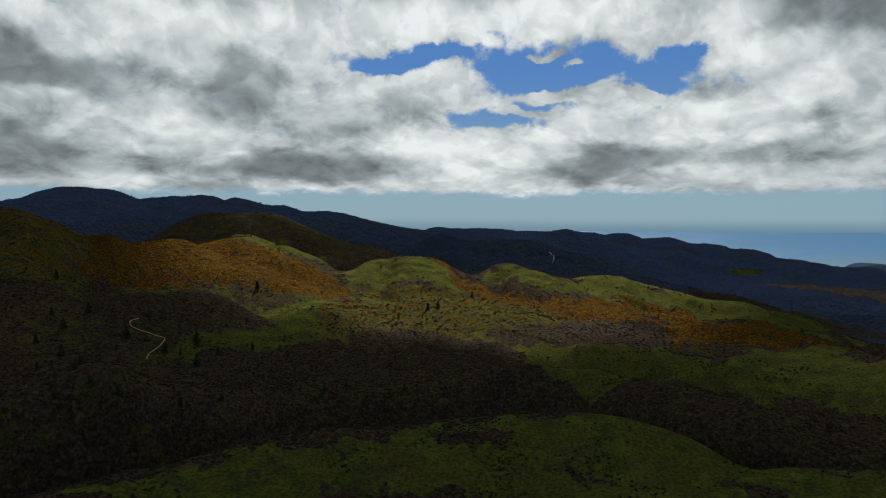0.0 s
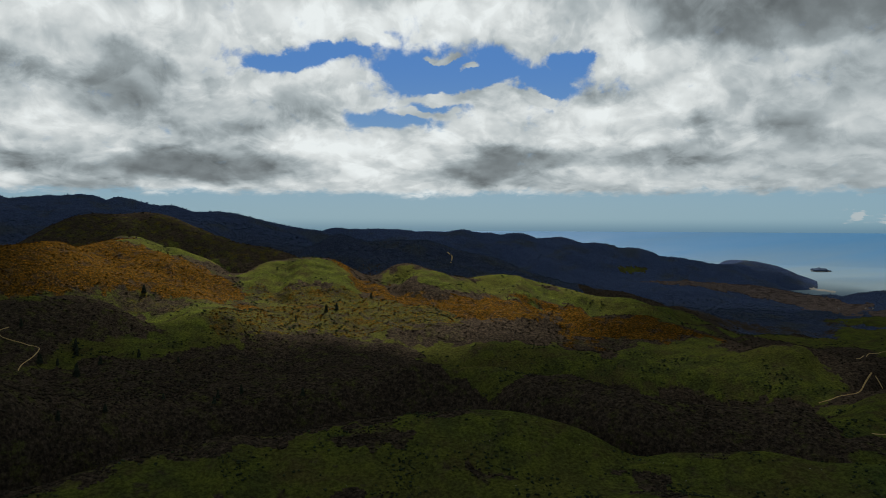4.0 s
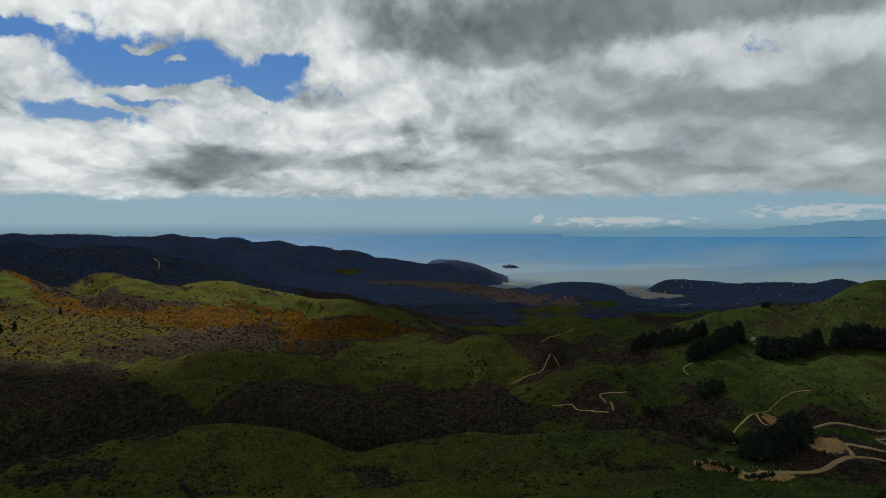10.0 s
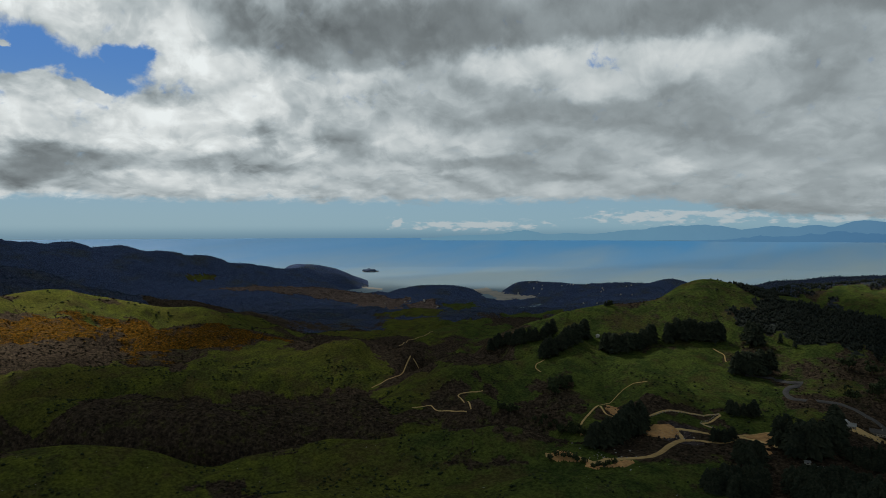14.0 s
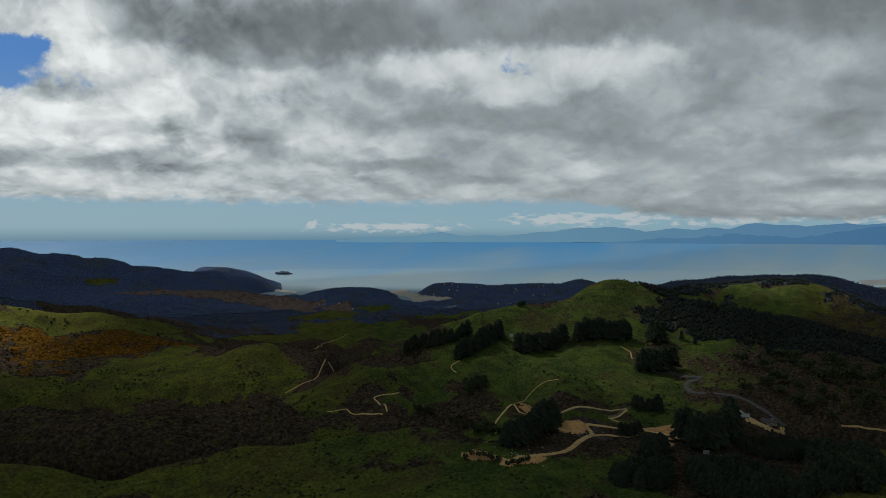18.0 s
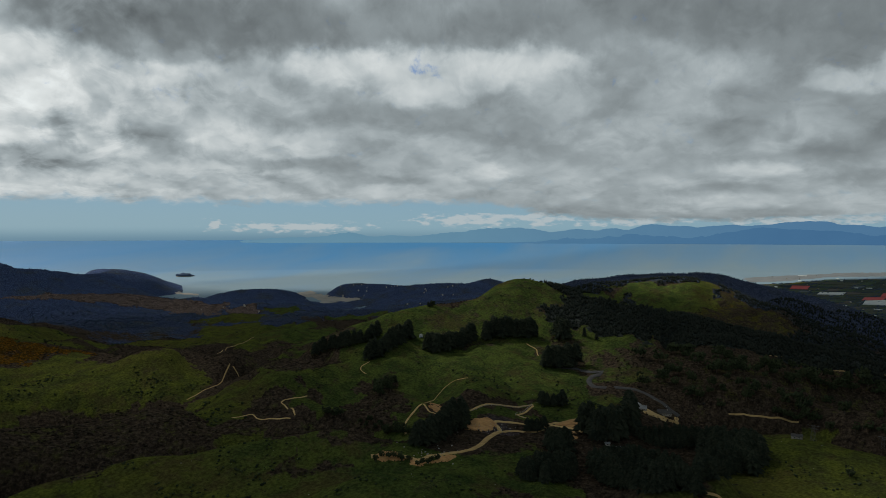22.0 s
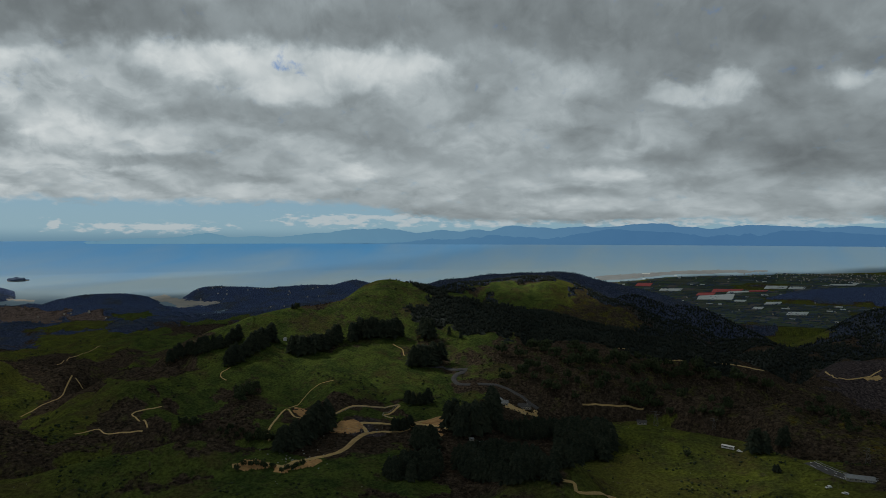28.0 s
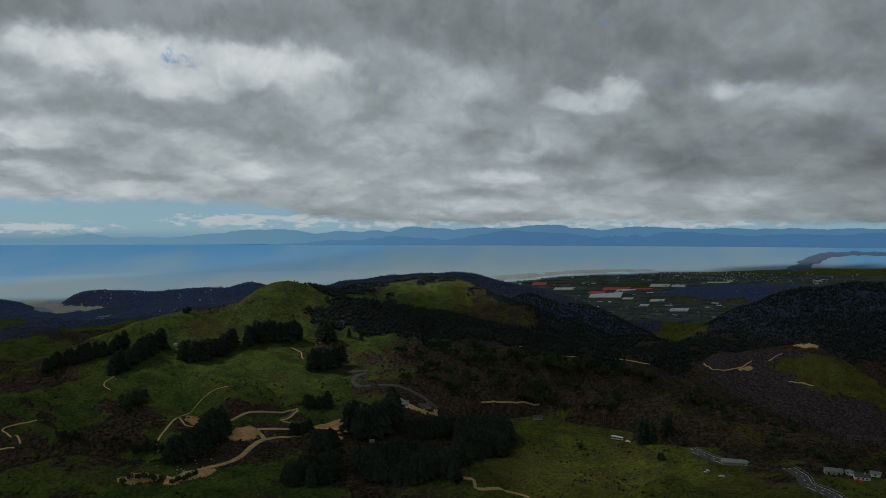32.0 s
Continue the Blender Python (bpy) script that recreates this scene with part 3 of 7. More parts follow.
def roughness(x, y, d, b, wild):
    """Gullies and hummocks, flattened on the plain and under the sea."""
    wx, wy = x + 60 * (fractal(x + 77, y, 130, 3) - 0.5), y + 60 * (fractal(x, y + 345, 130, 3) - 0.5)
    gully = np.abs(fractal(wx, wy, 170, 4) - 0.5) * 2
    hump = fractal(x + 900, y - 300, 46, 4) - 0.5
    fold = np.abs(fractal(wx + 2000, wy, 420, 5) - 0.5) * 2 - np.where(d > 2400, 0.04, 0.2)
    tame = np.where((d > 2350) & (b > 81) & (b < 125), 0.02, 1.0) * np.where((d > 3900) & (b > 14) & (b < 125), 0.0, 1.0)
    grow = np.clip(d / 1100, 0.75, 1.5)
    wild = wild * np.clip((d - 480) / 420, 0.25, 1)
    tame = tame * np.where((b > 54) & (b < 76) & (d > 950) & (d < 1450), 0.55, 1.0)
    spur = np.abs(fractal(b + 400 + 3 * (fractal(x, y + 50, 90, 2) - 0.5), np.log(d) * 3.2 + 90, 5.0, 3) - 0.5) * 2
    far = np.clip((d - 1450) / 600, 0, 1)
    flank = np.clip((b - 42) / 4, 0, 1) * np.clip((78 - b) / 4, 0, 1) * np.clip((d - 640) / 80, 0, 1) * np.clip((1280 - d) / 120, 0, 1)
    pleat = np.abs(lattice(b / 5.0 + 1.6 * np.log(d) + 40.3, np.log(d) * 2.6 + 7.7) - 0.5) * 2 - 0.3
    return 15.0 * flank * pleat + tame * (grow * (13.0 * wild * (gully - 0.27) + 2.6 * hump + (1 - far) * 17.0 * wild * (spur - 0.25)) + far * wild * 26 * fold)


_B = np.concatenate([np.arange(-40, 114, 0.3), np.arange(114, 320.1, 3.0)])
_LD = np.arange(math.log(90), math.log(5000), 0.009)
_bb, _dd = np.meshgrid(_B, np.exp(_LD), indexing="ij")
_SMOOTH = smooth_height(_bb.ravel(), _dd.ravel()).reshape(_bb.shape)
_WILD = wildness(_bb.ravel(), _dd.ravel()).reshape(_bb.shape)


def ground(b, d):
    """The land's height at arrays of bearing (degrees) and distance."""
    b = np.where(np.asarray(b, float) < -40, np.asarray(b, float) + 360, b)
    d = np.clip(np.asarray(d, float), 95, 4950)
    i = np.clip(np.searchsorted(_B, b, "right") - 1, 0, len(_B) - 2)
    u = (b - _B[i]) / (_B[i + 1] - _B[i])
    f = (np.log(d) - _LD[0]) / 0.009
    j = np.clip(f.astype(int), 0, len(_LD) - 2)
    v = f - j
    z, wild = [(s[i, j] * (1 - u) + s[i + 1, j] * u) * (1 - v) + (s[i, j + 1] * (1 - u) + s[i + 1, j + 1] * u) * v for s in (_SMOOTH, _WILD)]
    r = np.radians(b)
    z = z + roughness(d * np.sin(r), d * np.cos(r), d, b, wild)
    # the plain stays dry
    plain = (b > 82) & (b < 118) & (d > 2420) & (d < shore_line(b) - 60)
    return np.where(plain, np.maximum(z, sea_height(d) + 2.5), z)


def ground_xy(x, y):
    x, y = np.asarray(x, float), np.asarray(y, float)
    return ground(np.degrees(np.arctan2(x, y)), np.hypot(x, y))

# ---- what grows where ----
GRASS, GORSE, SCRUB, FOREST, BARE = [], [], [], [], []
# bearing, distance, half width in degrees, half depth
GRASS += [(-12.3, 1035, 2.8, 0.071), (-4.4, 1415, 2.8, 0.030), (0.8, 1322, 1.7, 0.037), (-13.2, 1205, 4.3, 0.025), (-16.4, 1203, 2.8, 0.025), (-8.7, 1255, 2.8, 0.025), (5.5, 1408, 1.7, 0.025), (14.3, 1420, 3.3, 0.083), (18.2, 1411, 3.8, 0.070), (22.4, 1401, 2.8, 0.066)]
GRASS += [(-16.4, 948, 3.3, 0.025), (-10.5, 975, 3.3, 0.025), (28.3, 991, 6.2, 0.086), (14.8, 954, 7.1, 0.028), (5.5, 1028, 4.3, 0.025), (-8.7, 486, 12.3, 0.058), (10.3, 511, 10.9, 0.092), (21.4, 495, 7.6, 0.082), (30.2, 929, 5.7, 0.025), (-22.7, 935, 1.4, 0.025)]
GRASS += [(-14.6, 1506, 2.4, 0.124), (20.6, 532, 16.6, 0.170), (41.8, 529, 19.0, 0.067), (29.9, 960, 7.1, 0.083), (53.2, 949, 4.3, 0.065), (57.5, 885, 7.6, 0.115), (46.5, 775, 4.3, 0.069), (40.8, 669, 6.6, 0.101), (39.0, 2349, 1.4, 0.053), (42.7, 2592, 1.9, 0.038)]
GRASS += [(63.4, 1067, 5.7, 0.038), (57.1, 1022, 8.5, 0.108), (62.3, 1069, 5.2, 0.077), (55.9, 835, 9.5, 0.074), (67.2, 842, 3.8, 0.114), (48.8, 681, 6.6, 0.111), (57.1, 521, 14.2, 0.109), (70.0, 527, 9.5, 0.109), (88.0, 586, 8.5, 0.127), (94.7, 476, 9.5, 0.130)]
GRASS += [(75.7, 1750, 4.3, 0.082), (98.1, 2428, 2.8, 0.038), (94.6, 2482, 1.4, 0.025), (70.9, 706, 2.8, 0.033), (109.2, 1193, 2.8, 0.034)]
GORSE += [(-22.2, 1236, 6.8, 0.064), (-19.3, 1337, 4.9, 0.117), (-14.6, 1285, 4.9, 0.056), (-10.5, 1306, 3.1, 0.036), (1.8, 2021, 1.4, 0.278), (4.6, 1251, 3.7, 0.065), (10.2, 1210, 3.7, 0.050), (15.2, 1244, 4.3, 0.086), (23.6, 1141, 5.5, 0.130), (-4.0, 1128, 4.3, 0.101)]
GORSE += [(-24.3, 1199, 4.3, 0.033), (18.2, 1278, 4.3, 0.081), (-0.7, 1425, 0.7, 0.033), (27.9, 1120, 3.1, 0.033)]
SCRUB += [(-20.2, 1003, 5.2, 0.033), (-29.6, 990, 5.7, 0.091), (-27.8, 627, 11.8, 0.072), (-13.3, 706, 9.5, 0.094), (7.0, 1027, 2.8, 0.034), (-2.1, 1251, 2.8, 0.031), (3.2, 745, 6.6, 0.025), (-8.7, 912, 5.7, 0.042), (20.7, 675, 8.1, 0.025), (29.9, 684, 6.2, 0.153)]
SCRUB += [(44.6, 1444, 4.3, 0.075), (41.8, 853, 3.3, 0.102), (43.2, 700, 3.8, 0.025), (50.1, 674, 3.8, 0.025), (52.3, 791, 1.9, 0.044), (52.6, 783, 2.4, 0.057), (51.5, 675, 2.8, 0.025), (57.5, 617, 3.3, 0.039), (83.3, 861, 11.4, 0.075), (76.6, 935, 5.2, 0.071)]
SCRUB += [(90.2, 1060, 7.1, 0.158), (101.0, 768, 9.5, 0.051), (106.8, 599, 5.7, 0.087), (92.5, 1129, 7.6, 0.068), (76.6, 918, 4.7, 0.059)]
FOREST += [(104.8, 1865, 12.3, 0.276), (109.9, 1733, 7.4, 0.116), (82.3, 1791, 4.3, 0.204), (87.0, 1774, 5.5, 0.173), (93.3, 1692, 4.9, 0.194)]
BARE += [(61.8, 704, 1.9, 0.027), (63.1, 678, 2.4, 0.024), (68.1, 681, 1.9, 0.041), (73.8, 713, 2.8, 0.061), (27.2, 2899, 2.4, 0.011), (29.5, 2880, 1.9, 0.009), (33.7, 2943, 1.9, 0.008), (36.1, 2953, 1.4, 0.008), (39.9, 2649, 1.1, 0.019)]
# plots with a clear rim: what grows there, and the outline in metres
PLOTS = []
PLOTS.append(("FOREST", [(1149, 491), (3711, 1504), (1847, 706), (1184, 398), (1181, 323), (1234, 261), (1220, 185), (1208, 93), (1216, -5), (1190, -70), (1487, -156), (1113, -48), (1101, 40), (1030, 122), (1003, 204), (976, 266), (980, 329), (979, 383), (979, 420), (991, 437), (1017, 427), (1052, 422), (1091, 443)]))
PLOTS.append(("SCRUB", [(968, 282), (995, 202), (1025, 121), (1093, 39), (1122, -92), (1173, -184), (810, -157), (1128, -161), (896, -94), (806, -35), (844, 30), (844, 99), (834, 169), (864, 228), (921, 276)]))
PLOTS.append(("SCRUB", [(800, -35), (799, -84), (796, -131), (769, -166), (726, -203), (675, -258), (545, -208), (546, -165), (624, -144), (720, -114), (732, -77)]))
PLOTS.append(("BARE", [(1532, -212), (1288, -240), (1312, -320), (1331, -390), (1572, -504), (1537, -504), (1299, -344), (1242, -285), (1212, -274), (1161, -308), (1121, -360), (1071, -409), (945, -361), (697, -234), (1050, -309), (1092, -275), (1137, -221), (1169, -184), (1503, -197)]))
PLOTS.append(("GRASS", [(1237, -286), (1270, -314), (1297, -362), (1277, -418), (1455, -516), (1182, -450), (1082, -413), (1129, -363), (1171, -311)]))
PLOTS.append(("GRASS", [(2301, -240), (2359, -281), (2370, -353), (2432, -402), (1821, -285), (1840, -240)]))
PLOTS.append(("GRASS", [(1114, 412), (1658, 569), (1689, 479), (1721, 391), (1737, 328), (1733, 283), (1685, 287), (1615, 329), (1110, 278), (1127, 329), (1117, 373)]))
PLOTS.append(("FOREST", [(1663, 507), (1677, 478), (1623, 460), (1110, 337)]))
PLOTS.append(("GRASS", [(1713, 1463), (1875, 1498), (1819, 1335), (1792, 1315), (1645, 1293), (1388, 1176)]))
PLOTS.append(("GRASS", [(1353, 1633), (1537, 1667), (1552, 1508), (1283, 1169), (1145, 1113), (1064, 1172)]))
# from the far hills to the near ones
PLOTS.append(("HEATH", [(-758, 1774), (-724, 1808), (-672, 1831), (-623, 1864), (-561, 1864), (-496, 1909), (-515, 2552), (-324, 2389), (-140, 1804), (-195, 1756), (-264, 1734), (-329, 1776), (-420, 1788), (-436, 1446), (-637, 1733)]))
PLOTS.append(("ROUGH", [(-692, 1067), (-623, 1101), (-572, 1144), (-554, 1072), (-529, 1007), (-551, 918), (-594, 915)]))
PLOTS.append(("GORSE", [(-558, 1125), (-473, 1181), (-596, 1719), (-400, 1364), (-302, 1381), (-199, 1304), (-151, 1265), (-215, 1158), (-283, 1182), (-341, 1164), (-391, 1125), (-437, 1089), (-481, 1066), (-514, 1027), (-531, 1011), (-552, 1077)]))
PLOTS.append(("GRASS", [(-425, 1354), (-407, 1429), (-452, 1797), (-361, 1787), (-264, 1731), (-266, 1432), (-330, 1402), (-390, 1370)]))
PLOTS.append(("SCRUB", [(-508, 780), (-487, 817), (-459, 849), (-424, 875), (-348, 865), (-317, 880), (-258, 854), (-221, 906), (-175, 940), (-123, 961), (-68, 984), (-15, 977), (39, 991), (90, 963), (136, 926), (133, 733), (90, 731), (47, 726), (2, 569), (-33, 562), (-65, 546), (-97, 522), (-129, 511), (-149, 491), (-169, 476), (-186, 460), (-202, 445), (-220, 435), (-238, 429), (-303, 500), (-318, 485), (-324, 494), (-331, 507), (-454, 696)]))
PLOTS.append(("HEATH", [(-539, 828), (-518, 868), (-511, 941), (-418, 878), (-424, 830), (-466, 796), (-508, 780)]))
PLOTS.append(("SCRUB", [(-452, 902), (-417, 924), (-388, 967), (-359, 1126), (-308, 1110), (-243, 969), (-295, 925), (-337, 875), (-379, 871), (-422, 870)]))
PLOTS.append(("GRASS", [(-309, 1117), (-203, 1096), (-167, 1048), (-185, 995), (-214, 978), (-241, 970)]))
PLOTS.append(("GRASS", [(-310, 901), (-241, 957), (-196, 969), (-150, 986), (-115, 967), (-145, 951), (-189, 934), (-231, 915), (-279, 874), (-336, 835), (-349, 802), (-336, 871)]))
PLOTS.append(("HEATH", [(-340, 1160), (-281, 1175), (-210, 1131), (-150, 1258), (-163, 1202), (-226, 1117), (-310, 1121), (-352, 1135)]))
PLOTS.append(("GRASS", [(-212, 1390), (-158, 1426), (-87, 1422), (-17, 1435), (19, 1404), (52, 1309), (7, 1279), (-26, 1312), (-90, 1297), (-177, 1305)]))
PLOTS.append(("GORSE", [(-11, 1432), (74, 1351), (122, 1268), (194, 1190), (95, 1185), (60, 1275), (18, 1309)]))
PLOTS.append(("ROUGH", [(-200, 990), (-142, 1189), (-82, 1188), (-23, 1171), (59, 1069), (123, 1041), (183, 1014), (116, 1020), (48, 1013), (-11, 1006), (-70, 1012), (-147, 965)]))
PLOTS.append(("ROUGH", [(-177, 1300), (-101, 1294), (-25, 1286), (68, 1238), (131, 1203), (191, 1173), (187, 1041), (124, 1054), (60, 1085), (-23, 1180), (-137, 1232)]))
PLOTS.append(("GRASS", [(76, 1420), (124, 1414), (168, 1383), (254, 1355), (346, 1409), (390, 1400), (450, 1303), (538, 1280), (577, 1271), (846, 1707), (536, 1013), (493, 1028), (528, 1230), (463, 1264), (391, 1285), (321, 1305), (255, 1299), (185, 1263), (108, 1352)]))
PLOTS.append(("GORSE", [(179, 1222), (293, 1279), (332, 1223), (344, 1113), (259, 1127), (188, 1150)]))
PLOTS.append(("GORSE", [(356, 1109), (418, 1078), (480, 1038), (507, 1005), (526, 978), (475, 982), (434, 1010), (386, 1063)]))
PLOTS.append(("SCRUB", [(389, 1002), (458, 972), (482, 954), (400, 894), (381, 960)]))
PLOTS.append(("GRASS", [(96, 989), (177, 980), (225, 944), (288, 970), (322, 927), (354, 892), (422, 928), (485, 944), (558, 963), (496, 757), (460, 786), (414, 803), (368, 820), (322, 844), (221, 704), (166, 716), (132, 748), (113, 927)]))
PLOTS.append(("SCRUB", [(48, 867), (87, 762), (130, 751), (133, 733), (72, 737), (35, 744)]))
PLOTS.append(("SCRUB", [(100, 1032), (187, 1041), (187, 991), (121, 988), (63, 992)]))
PLOTS.append(("SCRUB", [(132, 727), (166, 706), (196, 677), (229, 691), (260, 681), (280, 648), (411, 797), (455, 777), (489, 745), (363, 551), (331, 563), (297, 574), (272, 582), (206, 514), (212, 638), (176, 664), (101, 556)]))
PLOTS.append(("GRASS", [(-235, 417), (-217, 427), (-200, 440), (-186, 460), (-168, 476), (-148, 489), (-129, 508), (-96, 515), (-63, 531), (-31, 542), (2, 547), (36, 553), (71, 550), (105, 544), (139, 540), (179, 524), (207, 512), (231, 493), (257, 485), (283, 475), (307, 466), (293, 445), (274, 450), (254, 455), (231, 457), (207, 455), (183, 453), (160, 453), (137, 453), (114, 453), (92, 459), (69, 461), (46, 462), (22, 460), (-1, 462), (-25, 461), (-49, 463), (-72, 459), (-95, 457), (-116, 449), (-137, 442), (-158, 439), (-178, 432), (-195, 422), (-213, 415), (-232, 411)]))
PLOTS.append(("SCRUB", [(-1, 543), (40, 549), (81, 548), (126, 544), (96, 525), (50, 513), (16, 508), (-10, 524)]))
PLOTS.append(("SCRUB", [(90, 494), (116, 498), (124, 480), (102, 472), (87, 476)]))
PLOTS.append(("GRASS", [(155, 976), (198, 946), (246, 937), (293, 914), (339, 885), (380, 870), (435, 881), (523, 906), (550, 832), (617, 817), (593, 721), (535, 697), (485, 753), (446, 788), (398, 807), (346, 837), (240, 705), (251, 875), (175, 734), (144, 750)]))
PLOTS.append(("GRASS", [(1436, 1806), (1595, 1697), (1235, 1210), (1058, 1089), (974, 1071), (1009, 1247)]))
PLOTS.append(("SCRUB", [(971, 1067), (746, 616), (645, 602), (563, 599), (587, 667)]))
PLOTS.append(("SCRUB", [(198, 695), (228, 686), (323, 844), (282, 621), (423, 793), (466, 765), (501, 725), (447, 573), (466, 530), (470, 501), (437, 514), (405, 528), (323, 468), (346, 559), (315, 569), (284, 576), (242, 606), (208, 644), (150, 550), (156, 694), (128, 716), (99, 726), (70, 729), (72, 747), (103, 744), (136, 739), (168, 722)]))
PLOTS.append(("GRASS", [(531, 692), (566, 633), (613, 572), (567, 529), (508, 541), (483, 588)]))
PLOTS.append(("GRASS", [(54, 569), (75, 565), (97, 557), (120, 555), (143, 549), (180, 530), (243, 603), (233, 493), (259, 486), (286, 479), (314, 472), (399, 532), (432, 513), (393, 417), (416, 394), (507, 443), (451, 330), (432, 331), (397, 347), (324, 333), (307, 350), (288, 363), (256, 359), (231, 359), (213, 371), (202, 394), (194, 430), (179, 449), (161, 464), (140, 471), (121, 479), (102, 488), (84, 496), (66, 504), (48, 511)]))
PLOTS.append(("SCRUB", [(204, 465), (227, 466), (241, 427), (213, 371), (200, 400), (190, 442)]))
PLOTS.append(("SCRUB", [(366, 386), (394, 367), (398, 339), (365, 363)]))
PLOTS.append(("SCRUB", [(514, 449), (529, 419), (469, 331), (435, 334), (427, 362)]))
PLOTS.append(("DRY", [(773, 608), (900, 584), (1055, 514), (1098, 478), (1083, 436), (1004, 432), (970, 445), (895, 500), (817, 549)]))
PLOTS.append(("GRASS", [(587, 653), (588, 594), (630, 576), (726, 601), (793, 602), (849, 531), (768, 516), (670, 536), (601, 550), (545, 569)]))
PLOTS.append(("GRASS", [(765, 524), (810, 488), (863, 455), (903, 414), (852, 374), (831, 305), (796, 286), (681, 312), (648, 362), (616, 399), (551, 398), (535, 407), (578, 447), (634, 458), (602, 482), (577, 511), (601, 550), (668, 534)]))
PLOTS.append(("SCRUB", [(611, 502), (662, 494), (625, 441), (541, 404), (543, 435)]))
PLOTS.append(("SCRUB", [(524, 583), (559, 537), (504, 469), (405, 396), (461, 506)]))
PLOTS.append(("SCRUB", [(499, 472), (530, 424), (511, 362), (432, 328), (423, 362)]))
PLOTS.append(("GRASS", [(530, 403), (585, 400), (563, 374), (464, 320), (524, 389)]))
PLOTS.append(("GRASS", [(568, 368), (610, 354), (633, 327), (656, 300), (634, 296), (593, 331)]))
PLOTS.append(("GRASS", [(366, 408), (388, 386), (414, 366), (428, 331), (433, 301), (463, 279), (497, 257), (557, 244), (460, 219), (475, 199), (500, 183), (477, 175), (450, 189), (439, 209), (418, 225), (399, 240), (377, 253), (363, 272), (349, 289), (344, 316), (335, 339), (326, 364), (313, 384), (297, 402), (281, 420), (265, 437), (249, 452), (233, 467), (234, 493), (267, 484), (288, 471), (310, 457), (337, 448)]))
PLOTS.append(("SCRUB", [(364, 381), (394, 373), (399, 342), (379, 358)]))
PLOTS.append(("GRASS", [(670, 306), (781, 280), (791, 244), (669, 245), (639, 286)]))
PLOTS.append(("GRASS", [(1715, 589), (1746, 462), (1790, 364), (2316, 372), (1705, 303), (1625, 344), (1143, 292), (1672, 487)]))
PLOTS.append(("FOREST", [(1117, 466), (1100, 320), (1137, 265), (1118, 198), (1157, 137), (1633, 112), (1667, 34), (1520, -170), (1126, -49), (1123, 11), (1097, 69), (1035, 122), (998, 177), (1016, 242), (983, 286), (992, 343), (993, 431), (1062, 426)]))
PLOTS.append(("HEATH", [(1813, 291), (1739, 206), (1674, 129), (1165, 157), (1610, 327), (1717, 290)]))
PLOTS.append(("FIELD", [(673, 108), (831, 63), (811, 19), (651, -18), (610, -64), (562, -76), (543, -45), (468, -21), (475, 4), (492, 31), (465, 54), (467, 67), (617, 81)]))
PLOTS.append(("BARE", [(1528, -217), (1283, -276), (1311, -384), (1252, -314), (1235, -284), (1172, -328), (1116, -369), (1083, -413), (954, -364), (1036, -334), (1090, -294), (1162, -251), (1194, -214)]))
PLOTS.append(("GRASS", [(1235, -285), (1284, -341), (1259, -378), (1202, -410), (1178, -449), (1091, -416), (1122, -371), (1177, -329)]))
PLOTS.append(("HEATH", [(820, -55), (809, -91), (773, -150), (768, -183), (746, -209), (646, -172), (710, -138), (754, -91)]))
PLOTS.append(("GRASS", [(2399, -195), (2470, -294), (2909, -476), (1844, -289), (1813, -244), (1767, -184)]))
PLOTS.append(("CUT", [(1239, 2657), (1430, 2670), (1526, 2624), (1611, 2559), (1704, 2504), (1840, 2393), (1925, 2225), (1627, 1977), (1613, 2098), (1677, 2339), (1597, 2388), (1520, 2444), (1407, 2481), (1299, 2521)]))
PLOTS.append(("CUT", [(1772, 2083), (1930, 2157), (1777, 1889), (1601, 1790)]))
PLOTS.append(("GRASS", [(1534, 1928), (1720, 1954), (1728, 1807), (1587, 1715), (1526, 1855)]))
PLOTS.append(("GRASS", [(1675, 1488), (1858, 1522), (1658, 1304)]))
PLOTS.append(("GRASS", [(1837, 1931), (1978, 1932), (1941, 1820), (1725, 1741)]))
PLOTS.append(("GRASS", [(1172, 2794), (1286, 2842), (1339, 2805), (1226, 2758)]))
# shares of grass, gorse, forest and bare ground on a plot
SHARES = {"GRASS": (0.82, 0, 0, 0), "DRY": (0.66, 0.05, 0, 0.1), "FIELD": (0.84, 0, 0, 0.05), "GORSE": (0.30, 0.68, 0, 0), "FOREST": (0, 0, 0.95, 0), "BARE": (0.1, 0, 0, 0.88), "SCRUB": (0.27, 0, 0, 0), "CUT": (0.15, 0, 0.1, 0.62), "ROUGH": (0.60, 0.38, 0, 0), "HEATH": (0.40, 0.24, 0, 0)}


def inside(x, y, outline):
    """True for the places within an outline."""
    c = np.zeros(np.shape(x), bool)
    for (x0, y0), (x1, y1) in zip(outline, outline[1:] + outline[:1]):
        if y0 != y1:
            c ^= ((y0 > y) != (y1 > y)) & (x < (x1 - x0) * (y - y0) / (y1 - y0) + x0)
    return c


def weight(spots, b, d, ragged):
    """How much of a kind of cover grows at each place, 0 to 1, with ragged rims."""
    out = np.zeros(len(b))
    for sb, sd, rb, rd in spots:
        near = np.where(np.abs(b - sb) < 3 * rb)[0]
        q = ((b[near] - sb) / rb) ** 2 + (np.log(d[near] / sd) / rd) ** 2
        out[near] = np.maximum(out[near], np.clip((1.0 - q + 4.6 * (ragged[near] - 0.5)) / 0.9, 0, 1))
    return out


